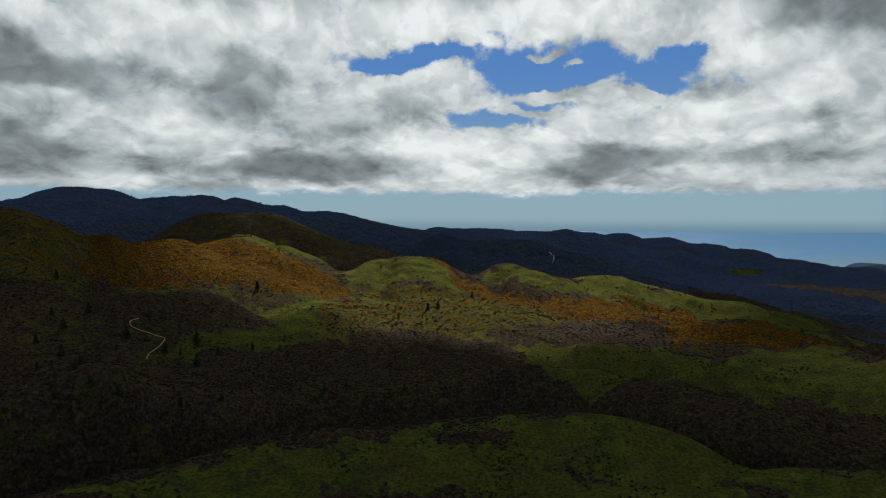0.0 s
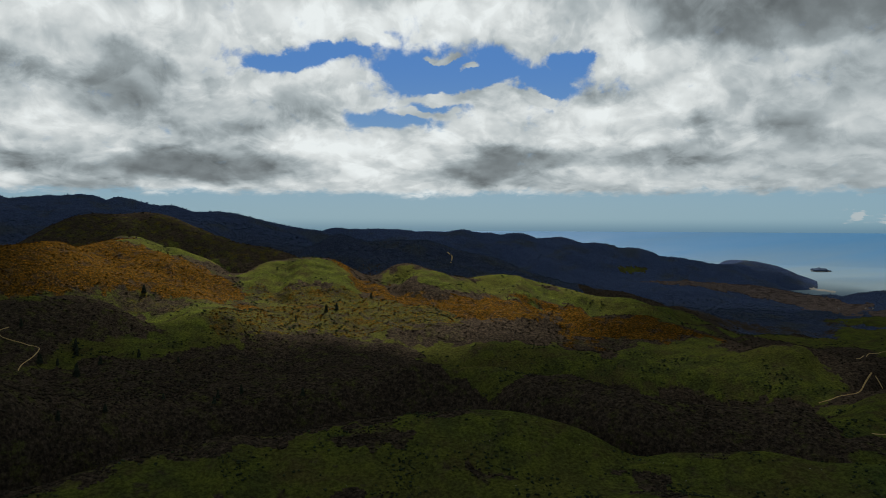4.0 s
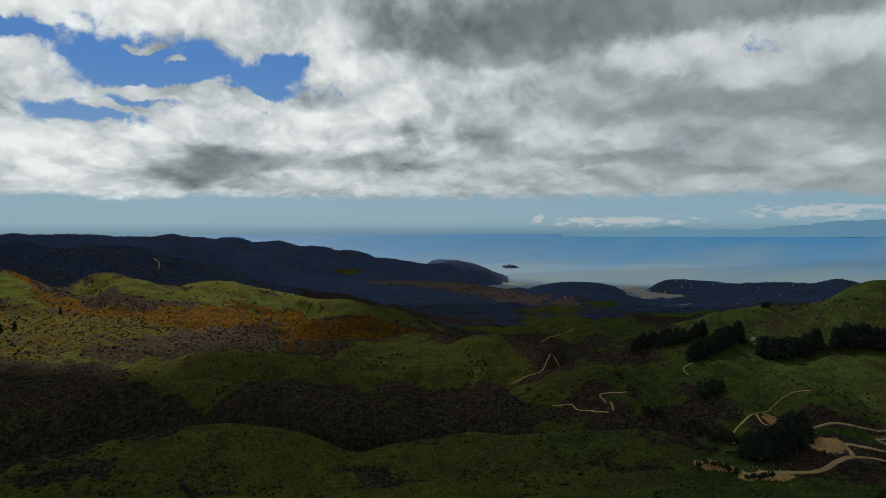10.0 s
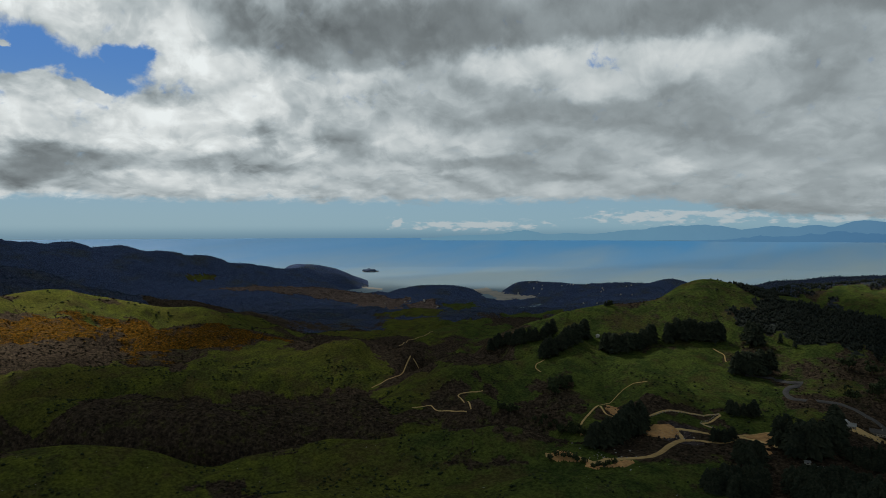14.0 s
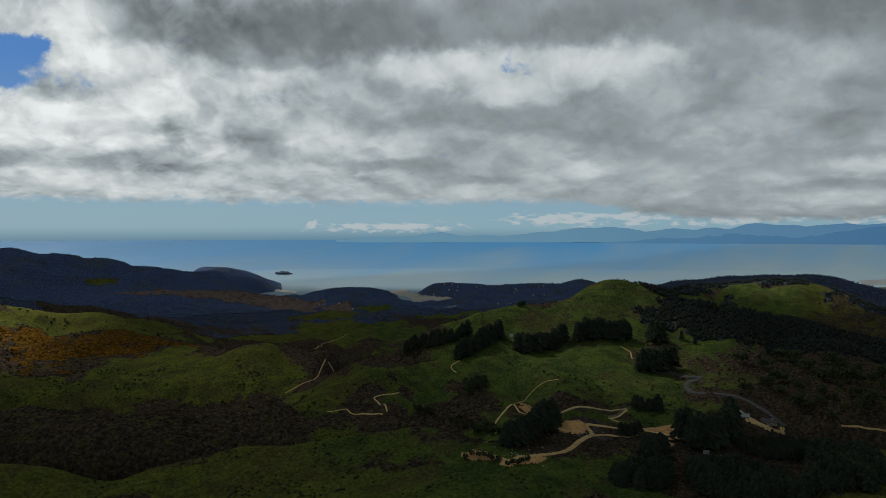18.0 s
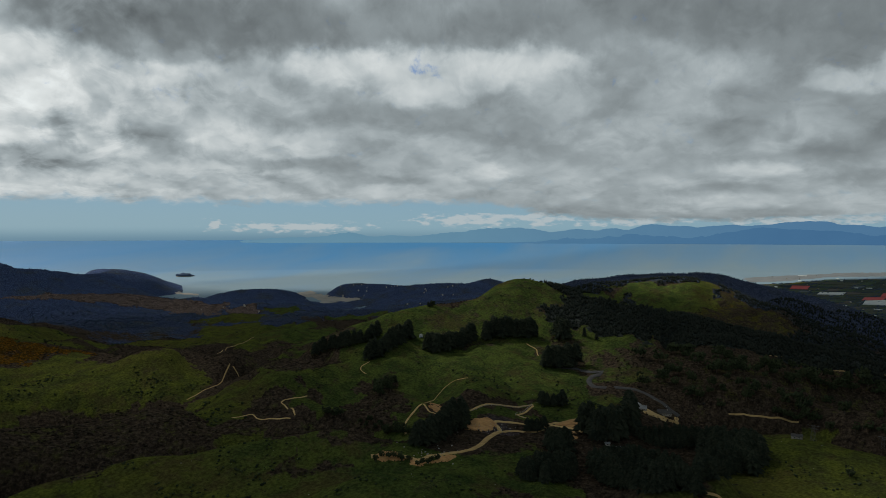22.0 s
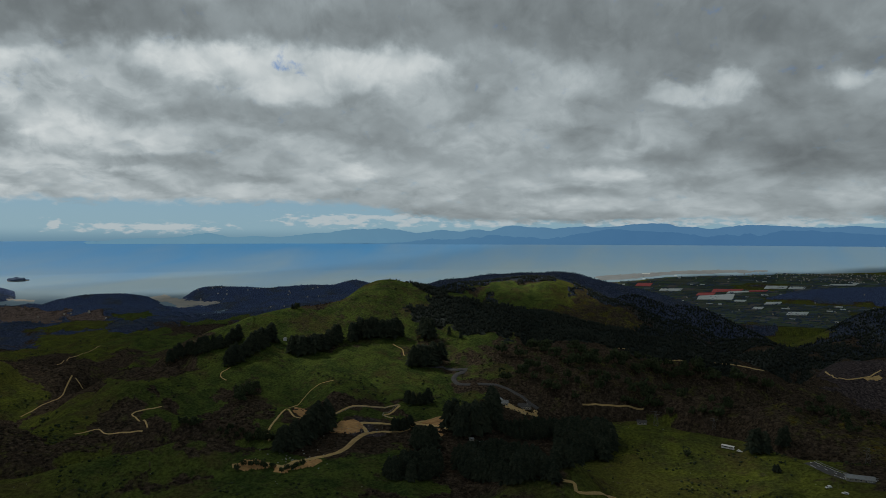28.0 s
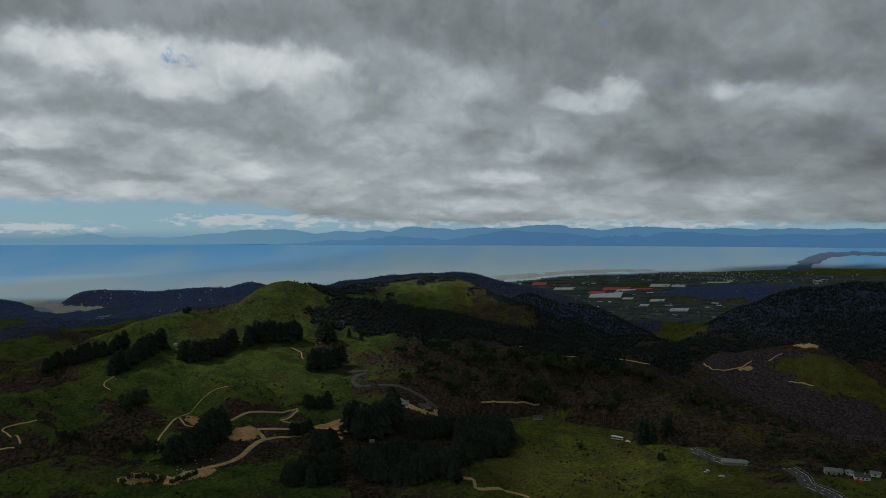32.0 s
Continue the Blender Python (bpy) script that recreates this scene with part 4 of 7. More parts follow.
def cover(b, d):
    """Shares of grass, gorse, forest and bare ground; what is left is scrub."""
    r = np.radians(b)
    x, y = d * np.sin(r), d * np.cos(r)
    x0, y0 = x, y
    rag = fractal(x + 400, y + 77, 120, 5, 0.6)
    rag2 = fractal(x - 800, y + 1077, 60, 5, 0.65)
    # rims wander by some tens of metres
    x, y = x + 110 * (fractal(x + 12, y - 700, 85, 4, 0.6) - 0.5), y + 110 * (fractal(x - 512, y + 300, 85, 4, 0.6) - 0.5)
    b, d = np.degrees(np.arctan2(x, y)), np.hypot(x, y)
    b = np.where(b < -60, b + 360, b)
    wide = np.clip((fractal(x + 3100, y, 260, 4) - 0.5) * 9 + 0.55, 0, 1) * np.where(b > 18, 0.85, np.where((d > 1050) & (d < 1600), 0.6, 0.2)) * np.where((b > 76) & (d > 690), 0.25, 1.0)
    grass = np.maximum(weight(GRASS, b, d, rag), wide * np.where(d > 2000, 0, 1))
    forest = np.maximum(np.clip((d - np.where(b < -2, 2080, np.where((b > 20) & (b < 62), 2050, 1640))) / 200 + (rag - 0.5) * 2, 0, 1), weight(FOREST, b, d, rag2))
    lit = weight(GRASS, b, d, rag)
    forest *= 1 - np.where(d > 1500, lit, 0) * 0.95
    plain = np.clip((d - 2400) / 100, 0, 1) * np.clip((b - 82) / 2, 0, 1) * np.where(b < 125, 1, 0) * np.clip((sea_height(d) + 14 - ground(b, d)) / 6, 0, 1)
    forest *= 1 - plain
    grass = np.maximum(grass, plain * 0.8)
    scrub = weight(SCRUB, b, d, rag2)
    grass *= 1 - scrub * 0.92
    gorse = weight(GORSE, b, d, rag2)
    bare = weight(BARE, b, d, rag2)
    grass *= (1 - gorse) * (1 - bare) * (1 - forest)
    gorse *= 1 - bare
    forest *= 1 - bare
    jx, jy = x0 + 60 * (fractal(x0 + 5, y0, 26, 3, 0.6) - 0.5), y0 + 60 * (fractal(x0, y0 + 95, 26, 3, 0.6) - 0.5)
    for kind, outline in PLOTS:
        own = inside(jx, jy, outline)
        for share, amount in zip((grass, gorse, forest, bare), SHARES[kind]):
            share[own] = amount
    return grass, gorse, forest, bare


# ---- materials ----
def material(name):
    m = bpy.data.materials.new(name)
    m.use_nodes = True
    return m, Nodes(m.node_tree)


def finish(n, colour, rough=0.9, bump=None, strength=0.3, distance=1.0, metal=0.0, spec=0.3):
    b = n.add("ShaderNodeBsdfPrincipled", {"Base Color": colour, "Roughness": rough, "Metallic": metal, "Specular IOR Level": spec})
    if bump is not None:
        n.join(b, {"Normal": n.add("ShaderNodeBump", {"Height": bump, "Strength": strength, "Distance": distance}).outputs[0]})
    n.add("ShaderNodeOutputMaterial", (b.outputs[0],))
    return b


def land_material():
    m, n = material("land")
    place = n.add("ShaderNodeNewGeometry").outputs["Position"]
    tint = n.add("ShaderNodeAttribute")
    tint.attribute_name = "cover"
    grass, gorse, forest = n.add("ShaderNodeSeparateColor", (tint.outputs["Color"],)).outputs
    bare = tint.outputs["Alpha"]
    tufts = n.noise(place, 0.35, 5.0, 0.65)
    patches = n.noise(place, 0.045, 5.0, 0.6)
    broad = n.noise(place, 0.009, 4.0, 0.55)
    green = n.mix(n.step(patches, 0.35, 0.65), (0.048, 0.057, 0.017, 1), (0.084, 0.098, 0.018, 1))
    green = n.mix(n.math("MULTIPLY", n.step(broad, 0.42, 0.66), 0.7), green, (0.082, 0.080, 0.020, 1))
    px, py, pz = n.add("ShaderNodeSeparateXYZ", (place,)).outputs
    lush = n.step(n.math("ADD", n.math("MULTIPLY_ADD", py, -0.95, px), n.math("MULTIPLY", n.math("SUBTRACT", broad, 0.5), 500.0)), -130.0, 170.0)
    lush = n.math("MULTIPLY", lush, n.step(n.math("MULTIPLY_ADD", px, -0.2, py), -60.0, 60.0))
    green = n.mix(lush, green, n.mix(n.step(patches, 0.35, 0.65), (0.034, 0.053, 0.016, 1), (0.066, 0.089, 0.021, 1)))
    worn = n.noise(place, 0.022, 6.0, 0.7)
    green = n.mix(n.math("MULTIPLY", n.step(worn, 0.50, 0.64), 0.65), green, (0.062, 0.050, 0.022, 1))
    green = n.mix(n.math("MULTIPLY", n.step(tufts, 0.55, 0.75), 0.35), green, (0.036, 0.046, 0.012, 1))
    brush = n.mix(n.step(tufts, 0.35, 0.65), (0.033, 0.026, 0.021, 1), (0.066, 0.050, 0.034, 1))
    brush = n.mix(n.math("MULTIPLY", n.step(patches, 0.45, 0.7), 0.6), brush, (0.044, 0.036, 0.024, 1))
    flower = n.mix(n.step(tufts, 0.38, 0.66), (0.046, 0.034, 0.010, 1), (0.150, 0.066, 0.007, 1))
    # haze put into the forest's colour: bluer and paler with distance
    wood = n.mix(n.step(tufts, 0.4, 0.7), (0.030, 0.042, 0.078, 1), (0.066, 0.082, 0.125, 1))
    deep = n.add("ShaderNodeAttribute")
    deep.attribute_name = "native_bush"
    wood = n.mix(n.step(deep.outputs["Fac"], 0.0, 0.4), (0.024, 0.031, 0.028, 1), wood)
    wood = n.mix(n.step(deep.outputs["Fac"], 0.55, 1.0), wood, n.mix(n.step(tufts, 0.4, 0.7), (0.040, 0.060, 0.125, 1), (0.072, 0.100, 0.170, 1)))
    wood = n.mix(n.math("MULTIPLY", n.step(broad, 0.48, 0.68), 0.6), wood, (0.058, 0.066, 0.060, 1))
    soil = n.mix(n.step(tufts, 0.4, 0.65), (0.040, 0.034, 0.036, 1), (0.078, 0.064, 0.062, 1))
    soil = n.mix(n.step(deep.outputs["Fac"], 0.3, 0.8), soil, n.mix(n.step(tufts, 0.4, 0.65), (0.090, 0.066, 0.060, 1), (0.200, 0.150, 0.125, 1)))
    ragged = n.math("MULTIPLY", n.math("SUBTRACT", n.noise(place, 0.05, 8.0, 0.78), 0.5), 2.5)

    def share(v):
        return n.step(n.math("ADD", v, ragged), 0.26, 0.74)

    c = n.mix(share(grass), brush, green)
    c = n.mix(share(gorse), c, flower)
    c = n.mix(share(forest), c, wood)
    c = n.mix(share(bare), c, soil)
    grit = n.noise(place, 0.36, 4.0, 0.7)
    c = n.mix(1.0, c, n.mix(n.step(grit, 0.32, 0.68), (0.62, 0.63, 0.66, 1), (1.32, 1.30, 1.25, 1)), "MULTIPLY")
    growth = n.noise(place, 0.21, 3.0, 0.65)
    c = n.mix(1.0, c, n.mix(n.math("MULTIPLY", share(grass), 0.8), n.mix(n.step(growth, 0.40, 0.62), (0.66, 0.66, 0.68, 1), (1.30, 1.28, 1.25, 1)), (1, 1, 1, 1)), "MULTIPLY")
    high = n.math("ADD", n.math("MULTIPLY_ADD", grit, 0.5, tufts), n.math("MULTIPLY", patches, 3.0))
    finish(n, c, 0.95, high, 0.7, 1.8, spec=0.0)
    return m


def sea_material():
    m, n = material("sea")
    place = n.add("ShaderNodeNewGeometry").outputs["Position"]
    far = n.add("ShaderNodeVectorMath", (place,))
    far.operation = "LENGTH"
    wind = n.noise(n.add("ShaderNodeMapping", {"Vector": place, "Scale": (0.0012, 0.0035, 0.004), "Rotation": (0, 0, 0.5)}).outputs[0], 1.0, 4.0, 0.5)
    # paler and greyer towards the shore and the inner bay
    pale_share = n.math("ADD", n.step(far.outputs["Value"], 4900.0, 3650.0), n.math("MULTIPLY", n.math("SUBTRACT", wind, 0.5), 1.1))
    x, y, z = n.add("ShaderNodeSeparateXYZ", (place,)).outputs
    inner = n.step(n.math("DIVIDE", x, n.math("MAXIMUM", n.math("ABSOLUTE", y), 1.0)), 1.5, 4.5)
    pale_share = n.math("ADD", pale_share, n.math("MULTIPLY", inner, 0.55))
    c = n.mix(n.math("MINIMUM", n.math("MAXIMUM", pale_share, 0.0), 1.25), (0.044, 0.165, 0.330, 1), (0.150, 0.215, 0.255, 1))
    ripple = n.noise(n.add("ShaderNodeMapping", {"Vector": place, "Scale": (0.02, 0.05, 0.05)}).outputs[0], 1.0, 5.0, 0.6)
    finish(n, c, n.lerp(n.step(wind, 0.3, 0.7), 0.6, 0.75), ripple, 0.12, 4.0, spec=0.05)
    return m


def plain_material(name, dark, light, scale=0.4, rough=0.85, relief=0.3, spec=0.3, metal=0.0):
    """A surface of two tones that grain and stains mix, a little different from piece to piece."""
    m, n = material(name)
    place = n.add("ShaderNodeNewGeometry").outputs["Position"]
    own = n.add("ShaderNodeObjectInfo").outputs["Random"]
    isle = n.add("ShaderNodeNewGeometry").outputs["Random Per Island"]
    grain = n.noise(place, scale, 5.0, 0.62)
    stain = n.noise(place, scale * 0.13, 3.0, 0.5)
    mixed = n.math("ADD", n.math("ADD", n.math("MULTIPLY", grain, 0.9), n.math("MULTIPLY", stain, 0.5)), n.math("ADD", n.math("MULTIPLY", own, 0.2), n.math("MULTIPLY", isle, 0.45)))
    c = n.mix(n.step(mixed, 0.55, 1.45), (*dark, 1), (*light, 1))
    finish(n, c, rough, grain, relief, 1.0 / max(scale, 0.05) * 0.3, metal, spec)
    return m


LAND, SEA = land_material(), sea_material()


def link(name, verts, faces, mat, smooth=True):
    me = bpy.data.meshes.new(name)
    me.from_pydata(verts, [], faces)
    me.materials.append(mat)
    if smooth:
        me.polygons.foreach_set("use_smooth", [True] * len(me.polygons))
    return new(name, me)


def sheet(name, xs, ys, zs, mat, closed=False):
    """A quad sheet from grids of places, rows by columns."""
    r, c = xs.shape
    me = bpy.data.meshes.new(name)
    me.vertices.add(r * c)
    me.vertices.foreach_set("co", np.stack([xs, ys, zs], -1).astype(np.float32).ravel())
    i = np.arange(r * c).reshape(r, c)
    j = np.roll(i, -1, 0) if closed else i[1:]
    k = i if closed else i[:-1]
    quads = np.stack([k[:, :-1], j[:, :-1], j[:, 1:], k[:, 1:]], -1).reshape(-1, 4)[:, ::-1]
    me.loops.add(quads.size)
    me.loops.foreach_set("vertex_index", quads.ravel().astype(np.int32))
    me.polygons.add(len(quads))
    me.polygons.foreach_set("loop_start", np.arange(0, quads.size, 4, dtype=np.int32))
    me.polygons.foreach_set("use_smooth", np.ones(len(quads), bool))
    me.update(calc_edges=True)
    me.materials.append(mat)
    return new(name, me)


# ---- the ground, one sheet out to the horizon ----
bearings = np.concatenate([np.arange(-40, 113, 0.17), np.arange(113, 320, 2.0)])
reach = np.exp(np.concatenate([np.linspace(math.log(100), math.log(400), 30)[:-1], np.linspace(math.log(400), math.log(2600), 340)[:-1], np.linspace(math.log(2600), math.log(4880), 90)]))
gb, gd = np.meshgrid(bearings, reach, indexing="ij")
gz = ground(gb.ravel(), gd.ravel()).reshape(gb.shape)
gr = np.radians(gb)
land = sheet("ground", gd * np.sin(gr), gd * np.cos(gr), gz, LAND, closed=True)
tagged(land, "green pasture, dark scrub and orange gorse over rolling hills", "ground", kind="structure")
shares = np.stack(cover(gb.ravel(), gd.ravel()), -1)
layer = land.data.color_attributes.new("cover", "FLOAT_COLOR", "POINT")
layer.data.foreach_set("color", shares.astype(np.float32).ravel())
# rises with distance only; drives the painted haze blue and the paler far soil
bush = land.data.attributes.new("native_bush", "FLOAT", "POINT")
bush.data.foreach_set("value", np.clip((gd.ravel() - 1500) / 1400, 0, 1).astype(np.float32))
cap = link("ground_beneath", [(100 * math.sin(radians(a)), 100 * math.cos(radians(a)), float(ground(np.array([a if a < 320 else a - 360]), np.array([100.0]))[0])) for a in range(0, 360, 10)], [tuple(range(35, -1, -1))], LAND)
tagged(cap, "dark scrub on the slope below", "ground", kind="structure")

# ---- the bay ----
wb, wd = np.meshgrid(np.arange(4, 124, 0.5), np.linspace(2500, 4890, 120), indexing="ij")
wr = np.radians(wb)
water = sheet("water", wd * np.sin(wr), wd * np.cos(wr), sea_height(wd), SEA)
tagged(water, "calm blue-grey sea of a wide bay", "sea", kind="structure")

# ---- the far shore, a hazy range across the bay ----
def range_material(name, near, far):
    """Self-glowing hills with haze put into their colour, the more the farther along the coast they lie."""
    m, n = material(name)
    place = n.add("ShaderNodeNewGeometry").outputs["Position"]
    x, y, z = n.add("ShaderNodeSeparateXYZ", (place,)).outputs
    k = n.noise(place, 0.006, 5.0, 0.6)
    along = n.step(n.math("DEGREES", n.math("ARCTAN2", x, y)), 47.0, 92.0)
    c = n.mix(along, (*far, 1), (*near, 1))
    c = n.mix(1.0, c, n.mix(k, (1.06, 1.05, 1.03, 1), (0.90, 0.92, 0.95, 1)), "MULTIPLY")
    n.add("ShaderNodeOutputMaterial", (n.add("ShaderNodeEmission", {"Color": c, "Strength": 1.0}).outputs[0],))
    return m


def far_range(name, start, end, dist, base, tops, wiggle, seed, mat):
    """A mountain chain: a shallow sheet drawn near, its crest heights in degrees fitted to the camera's view."""
    bs = np.arange(start, end, 0.12)
    top = np.interp(bs, *zip(*tops)) + wiggle * (fractal(bs * 1.0 + seed, bs * 0 + seed, 1.5, 5, 0.6) - 0.5) * 2 * np.clip(np.interp(bs, *zip(*tops)) - base, 0, 0.4) / 0.4
    rows = []
    for f, back in ((0.0, -45), (0.35, -32), (0.7, -15), (1.0, 0), (0.6, 20)):
        dd = dist + back + 0 * bs
        el = base + (top - base) * f
        r = np.radians(bs)
        rows.append((dd * np.sin(r), dd * np.cos(r), EYE + dd * np.tan(np.radians(el))))
    rows = np.array(rows)
    return sheet(name, rows[:, 0].T, rows[:, 1].T, rows[:, 2].T, mat)


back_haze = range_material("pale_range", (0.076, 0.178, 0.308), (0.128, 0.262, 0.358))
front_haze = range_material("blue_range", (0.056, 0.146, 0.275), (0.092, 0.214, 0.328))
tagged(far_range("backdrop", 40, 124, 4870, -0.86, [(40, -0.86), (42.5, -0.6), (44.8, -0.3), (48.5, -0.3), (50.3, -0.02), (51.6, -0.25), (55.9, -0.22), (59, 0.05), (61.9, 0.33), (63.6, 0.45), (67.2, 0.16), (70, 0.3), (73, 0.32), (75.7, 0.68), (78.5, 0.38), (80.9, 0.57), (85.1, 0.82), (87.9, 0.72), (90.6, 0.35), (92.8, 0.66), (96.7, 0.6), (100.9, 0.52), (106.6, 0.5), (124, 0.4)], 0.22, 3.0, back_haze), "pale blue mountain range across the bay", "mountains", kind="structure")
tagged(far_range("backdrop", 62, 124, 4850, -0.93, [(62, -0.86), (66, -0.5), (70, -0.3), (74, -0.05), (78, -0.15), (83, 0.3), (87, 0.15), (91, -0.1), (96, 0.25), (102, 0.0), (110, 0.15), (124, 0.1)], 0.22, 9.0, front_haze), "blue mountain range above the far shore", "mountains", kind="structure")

# ---- an unseen cloud sheet, added to shade the land and thinned over chosen sun patches ----
def cloud_material():
    m, n = material("cloud")
    thin = n.add("ShaderNodeAttribute")
    thin.attribute_name = "thin"
    d = n.add("ShaderNodeBsdfDiffuse", {"Color": (0.8, 0.8, 0.8, 1)}).outputs[0]
    t = n.add("ShaderNodeBsdfTranslucent", {"Color": (0.8, 0.8, 0.8, 1)}).outputs[0]
    body = n.add("ShaderNodeMixShader", (0.105, d, t)).outputs[0]
    clear = n.add("ShaderNodeBsdfTransparent").outputs[0]
    n.add("ShaderNodeOutputMaterial", (n.add("ShaderNodeMixShader", (thin.outputs["Fac"], body, clear)).outputs[0],))
    return m


CLOUD_Z = 2600.0


def sunlit(x, y):
    """How far the added sheet is thinned for a place on the ground, 0 to 1: sun patches set by hand."""
    b, d = np.degrees(np.arctan2(x, y)), np.hypot(x, y)
    rag = fractal(x + 50, y + 900, 330, 4, 0.6) - 0.5
    q = ((b + 2) / 25) ** 4 + (np.log(d / 1330) / 0.29) ** 4
    main = 0.9 * np.clip((1.1 - q + 1.3 * rag) / 0.6, 0, 1)
    q2 = ((b - 29) / 12) ** 2 + (np.log(d / 1010) / 0.2) ** 2
    dim = 0.20 * np.clip((1.0 - q2 + 1.6 * rag) / 0.8, 0, 1)
    ridge = 0.85 * np.clip((1.0 - ((b + 13) / 11) ** 2 - (np.log(d / 1960) / 0.10) ** 2 + 2.2 * rag) / 0.7, 0, 1)
    main = np.maximum(main, ridge)
    hill = 0.32 * np.clip((1.0 - ((b - 61) / 14) ** 2 - (np.log(d / 1040) / 0.27) ** 2 + 1.3 * rag) / 0.7, 0, 1)
    knob = 0.60 * np.clip((1.0 - ((b - 77) / 6) ** 2 - (np.log(d / 1880) / 0.08) ** 2 + 0.8 * rag) / 0.5, 0, 1)
    main = np.maximum(np.maximum(main, hill), knob)
    bay = np.clip((d - np.where(b > 82, shore_line(b), np.where(b > 36, 3480, 3750)) + np.where(b > 82, 20, 300) * rag) / np.where(b > 82, 40, 250), 0, 1) * np.where((b > 18) & (b < 125), 0.8, 0)
    return np.maximum(np.maximum(np.maximum(main, dim), bay), 0.045 + 0.07 * np.clip(rag * 3, 0, 1) + 0.24 * np.clip(1 - ((b - 86) / 9) ** 2 - ((d - 560) / 110) ** 2, 0, 1))


cx, cy = np.meshgrid(np.linspace(-5900, 5900, 171), np.linspace(-5900, 5900, 171), indexing="ij")
drift = (CLOUD_Z - 200) / math.tan(radians(SUN_HEIGHT))
rim = np.clip((np.hypot(cx, cy) - 5500) / 400, 0, 1)
cz = CLOUD_Z + 90 * (fractal(cx, cy, 700, 4) - 0.5)
shade_sheet = sheet("cloud_layer", cx, cy, cz, cloud_material())
tagged(shade_sheet, "unseen cloud sheet added to shade the land, thinned over sun patches", "cloud", kind="structure")
thin = shade_sheet.data.attributes.new("thin", "FLOAT", "POINT")
thin.data.foreach_set("value", np.maximum(sunlit(cx - drift * math.sin(a), cy - drift * math.cos(a)), rim).astype(np.float32).ravel())

# ---- bushes, gorse and woods: what nobody could count ----
SCRUB_LEAF = plain_material("scrub_leaf", (0.021, 0.018, 0.015), (0.050, 0.041, 0.028), 0.5, 0.9, 0.5, 0.0)
GORSE_LEAF = plain_material("gorse_bloom", (0.032, 0.028, 0.010), (0.150, 0.068, 0.006), 0.5, 0.9, 0.5, 0.0)
GREEN_LEAF = plain_material("bush_leaf", (0.018, 0.026, 0.016), (0.056, 0.070, 0.034), 0.5, 0.9, 0.5, 0.0)
PINE_LEAF = plain_material("pine_leaf", (0.016, 0.022, 0.017), (0.040, 0.048, 0.031), 0.6, 0.9, 0.5, 0.0)
# blue added to this leaf colour in place of haze
HAZED_WOOD_LEAF = plain_material("far_wood_leaf", (0.046, 0.066, 0.108), (0.068, 0.092, 0.134), 0.2, 0.9, 0.5, 0.0)
TUFT_LEAF = plain_material("tussock", (0.035, 0.045, 0.012), (0.105, 0.105, 0.030), 0.5, 0.9, 0.5, 0.0)
ROCK = plain_material("limestone", (0.16, 0.15, 0.13), (0.42, 0.41, 0.38), 0.8, 0.85, 0.6)

g = (1 + 5**0.5) / 2
ICO_V = np.array([(-1, g, 0), (1, g, 0), (-1, -g, 0), (1, -g, 0), (0, -1, g), (0, 1, g), (0, -1, -g), (0, 1, -g), (g, 0, -1), (g, 0, 1), (-g, 0, -1), (-g, 0, 1)]) / math.sqrt(1 + g * g)
ICO_F = np.array([0, 11, 5, 0, 5, 1, 0, 1, 7, 0, 7, 10, 0, 10, 11, 1, 5, 9, 5, 11, 4, 11, 10, 2, 10, 7, 6, 7, 1, 8, 3, 9, 4, 3, 4, 2, 3, 2, 6, 3, 6, 8, 3, 8, 9, 4, 9, 5, 2, 4, 11, 6, 2, 10, 8, 6, 7, 9, 8, 1]).reshape(-1, 3)


OCTA_V = np.array([(1, 0, 0), (0, 1, 0), (-1, 0, 0), (0, -1, 0), (0, 0, 1), (0, 0, -1)], float)
OCTA_F = np.array([0, 1, 4, 1, 2, 4, 2, 3, 4, 3, 0, 4, 1, 0, 5, 2, 1, 5, 3, 2, 5, 0, 3, 5]).reshape(-1, 3)


def clumps(name, places, sizes, tall, mat, label, category, seed, jag=0.28, sink=0.25, lean=False):
    """Many small jagged clumps, joined into one mesh."""
    rng = np.random.RandomState(seed)
    k = len(places)
    form, tris = (OCTA_V, OCTA_F) if lean else (ICO_V, ICO_F)
    nv = len(form)
    turn = rng.rand(k) * 2 * math.pi
    v = form[None] * (1 + jag * (rng.rand(k, nv, 1) * 2 - 1)) + (0.5 if lean else 0.12) * (rng.rand(k, nv, 3) - 0.5)
    c, s = np.cos(turn)[:, None], np.sin(turn)[:, None]
    x, y = v[..., 0] * c - v[..., 1] * s, v[..., 0] * s + v[..., 1] * c
    wide = sizes[:, None] * rng.uniform(0.8, 1.5, (k, 1))
    v = np.stack([x * wide, y * sizes[:, None], v[..., 2] * sizes[:, None] * tall], -1) + places[:, None]
    v[..., 2] += (sizes * tall * (1 - sink))[:, None]
    f = tris[None] + (np.arange(k) * nv)[:, None, None]
    me = bpy.data.meshes.new(name)
    me.vertices.add(k * nv)
    me.vertices.foreach_set("co", v.astype(np.float32).ravel())
    me.loops.add(f.size)
    me.loops.foreach_set("vertex_index", f.ravel().astype(np.int32))
    me.polygons.add(len(tris) * k)
    me.polygons.foreach_set("loop_start", np.arange(0, f.size, 3, dtype=np.int32))
    me.update(calc_edges=True)
    me.materials.append(mat)
    return tagged(new(name, me), label, category, kind="stuff")


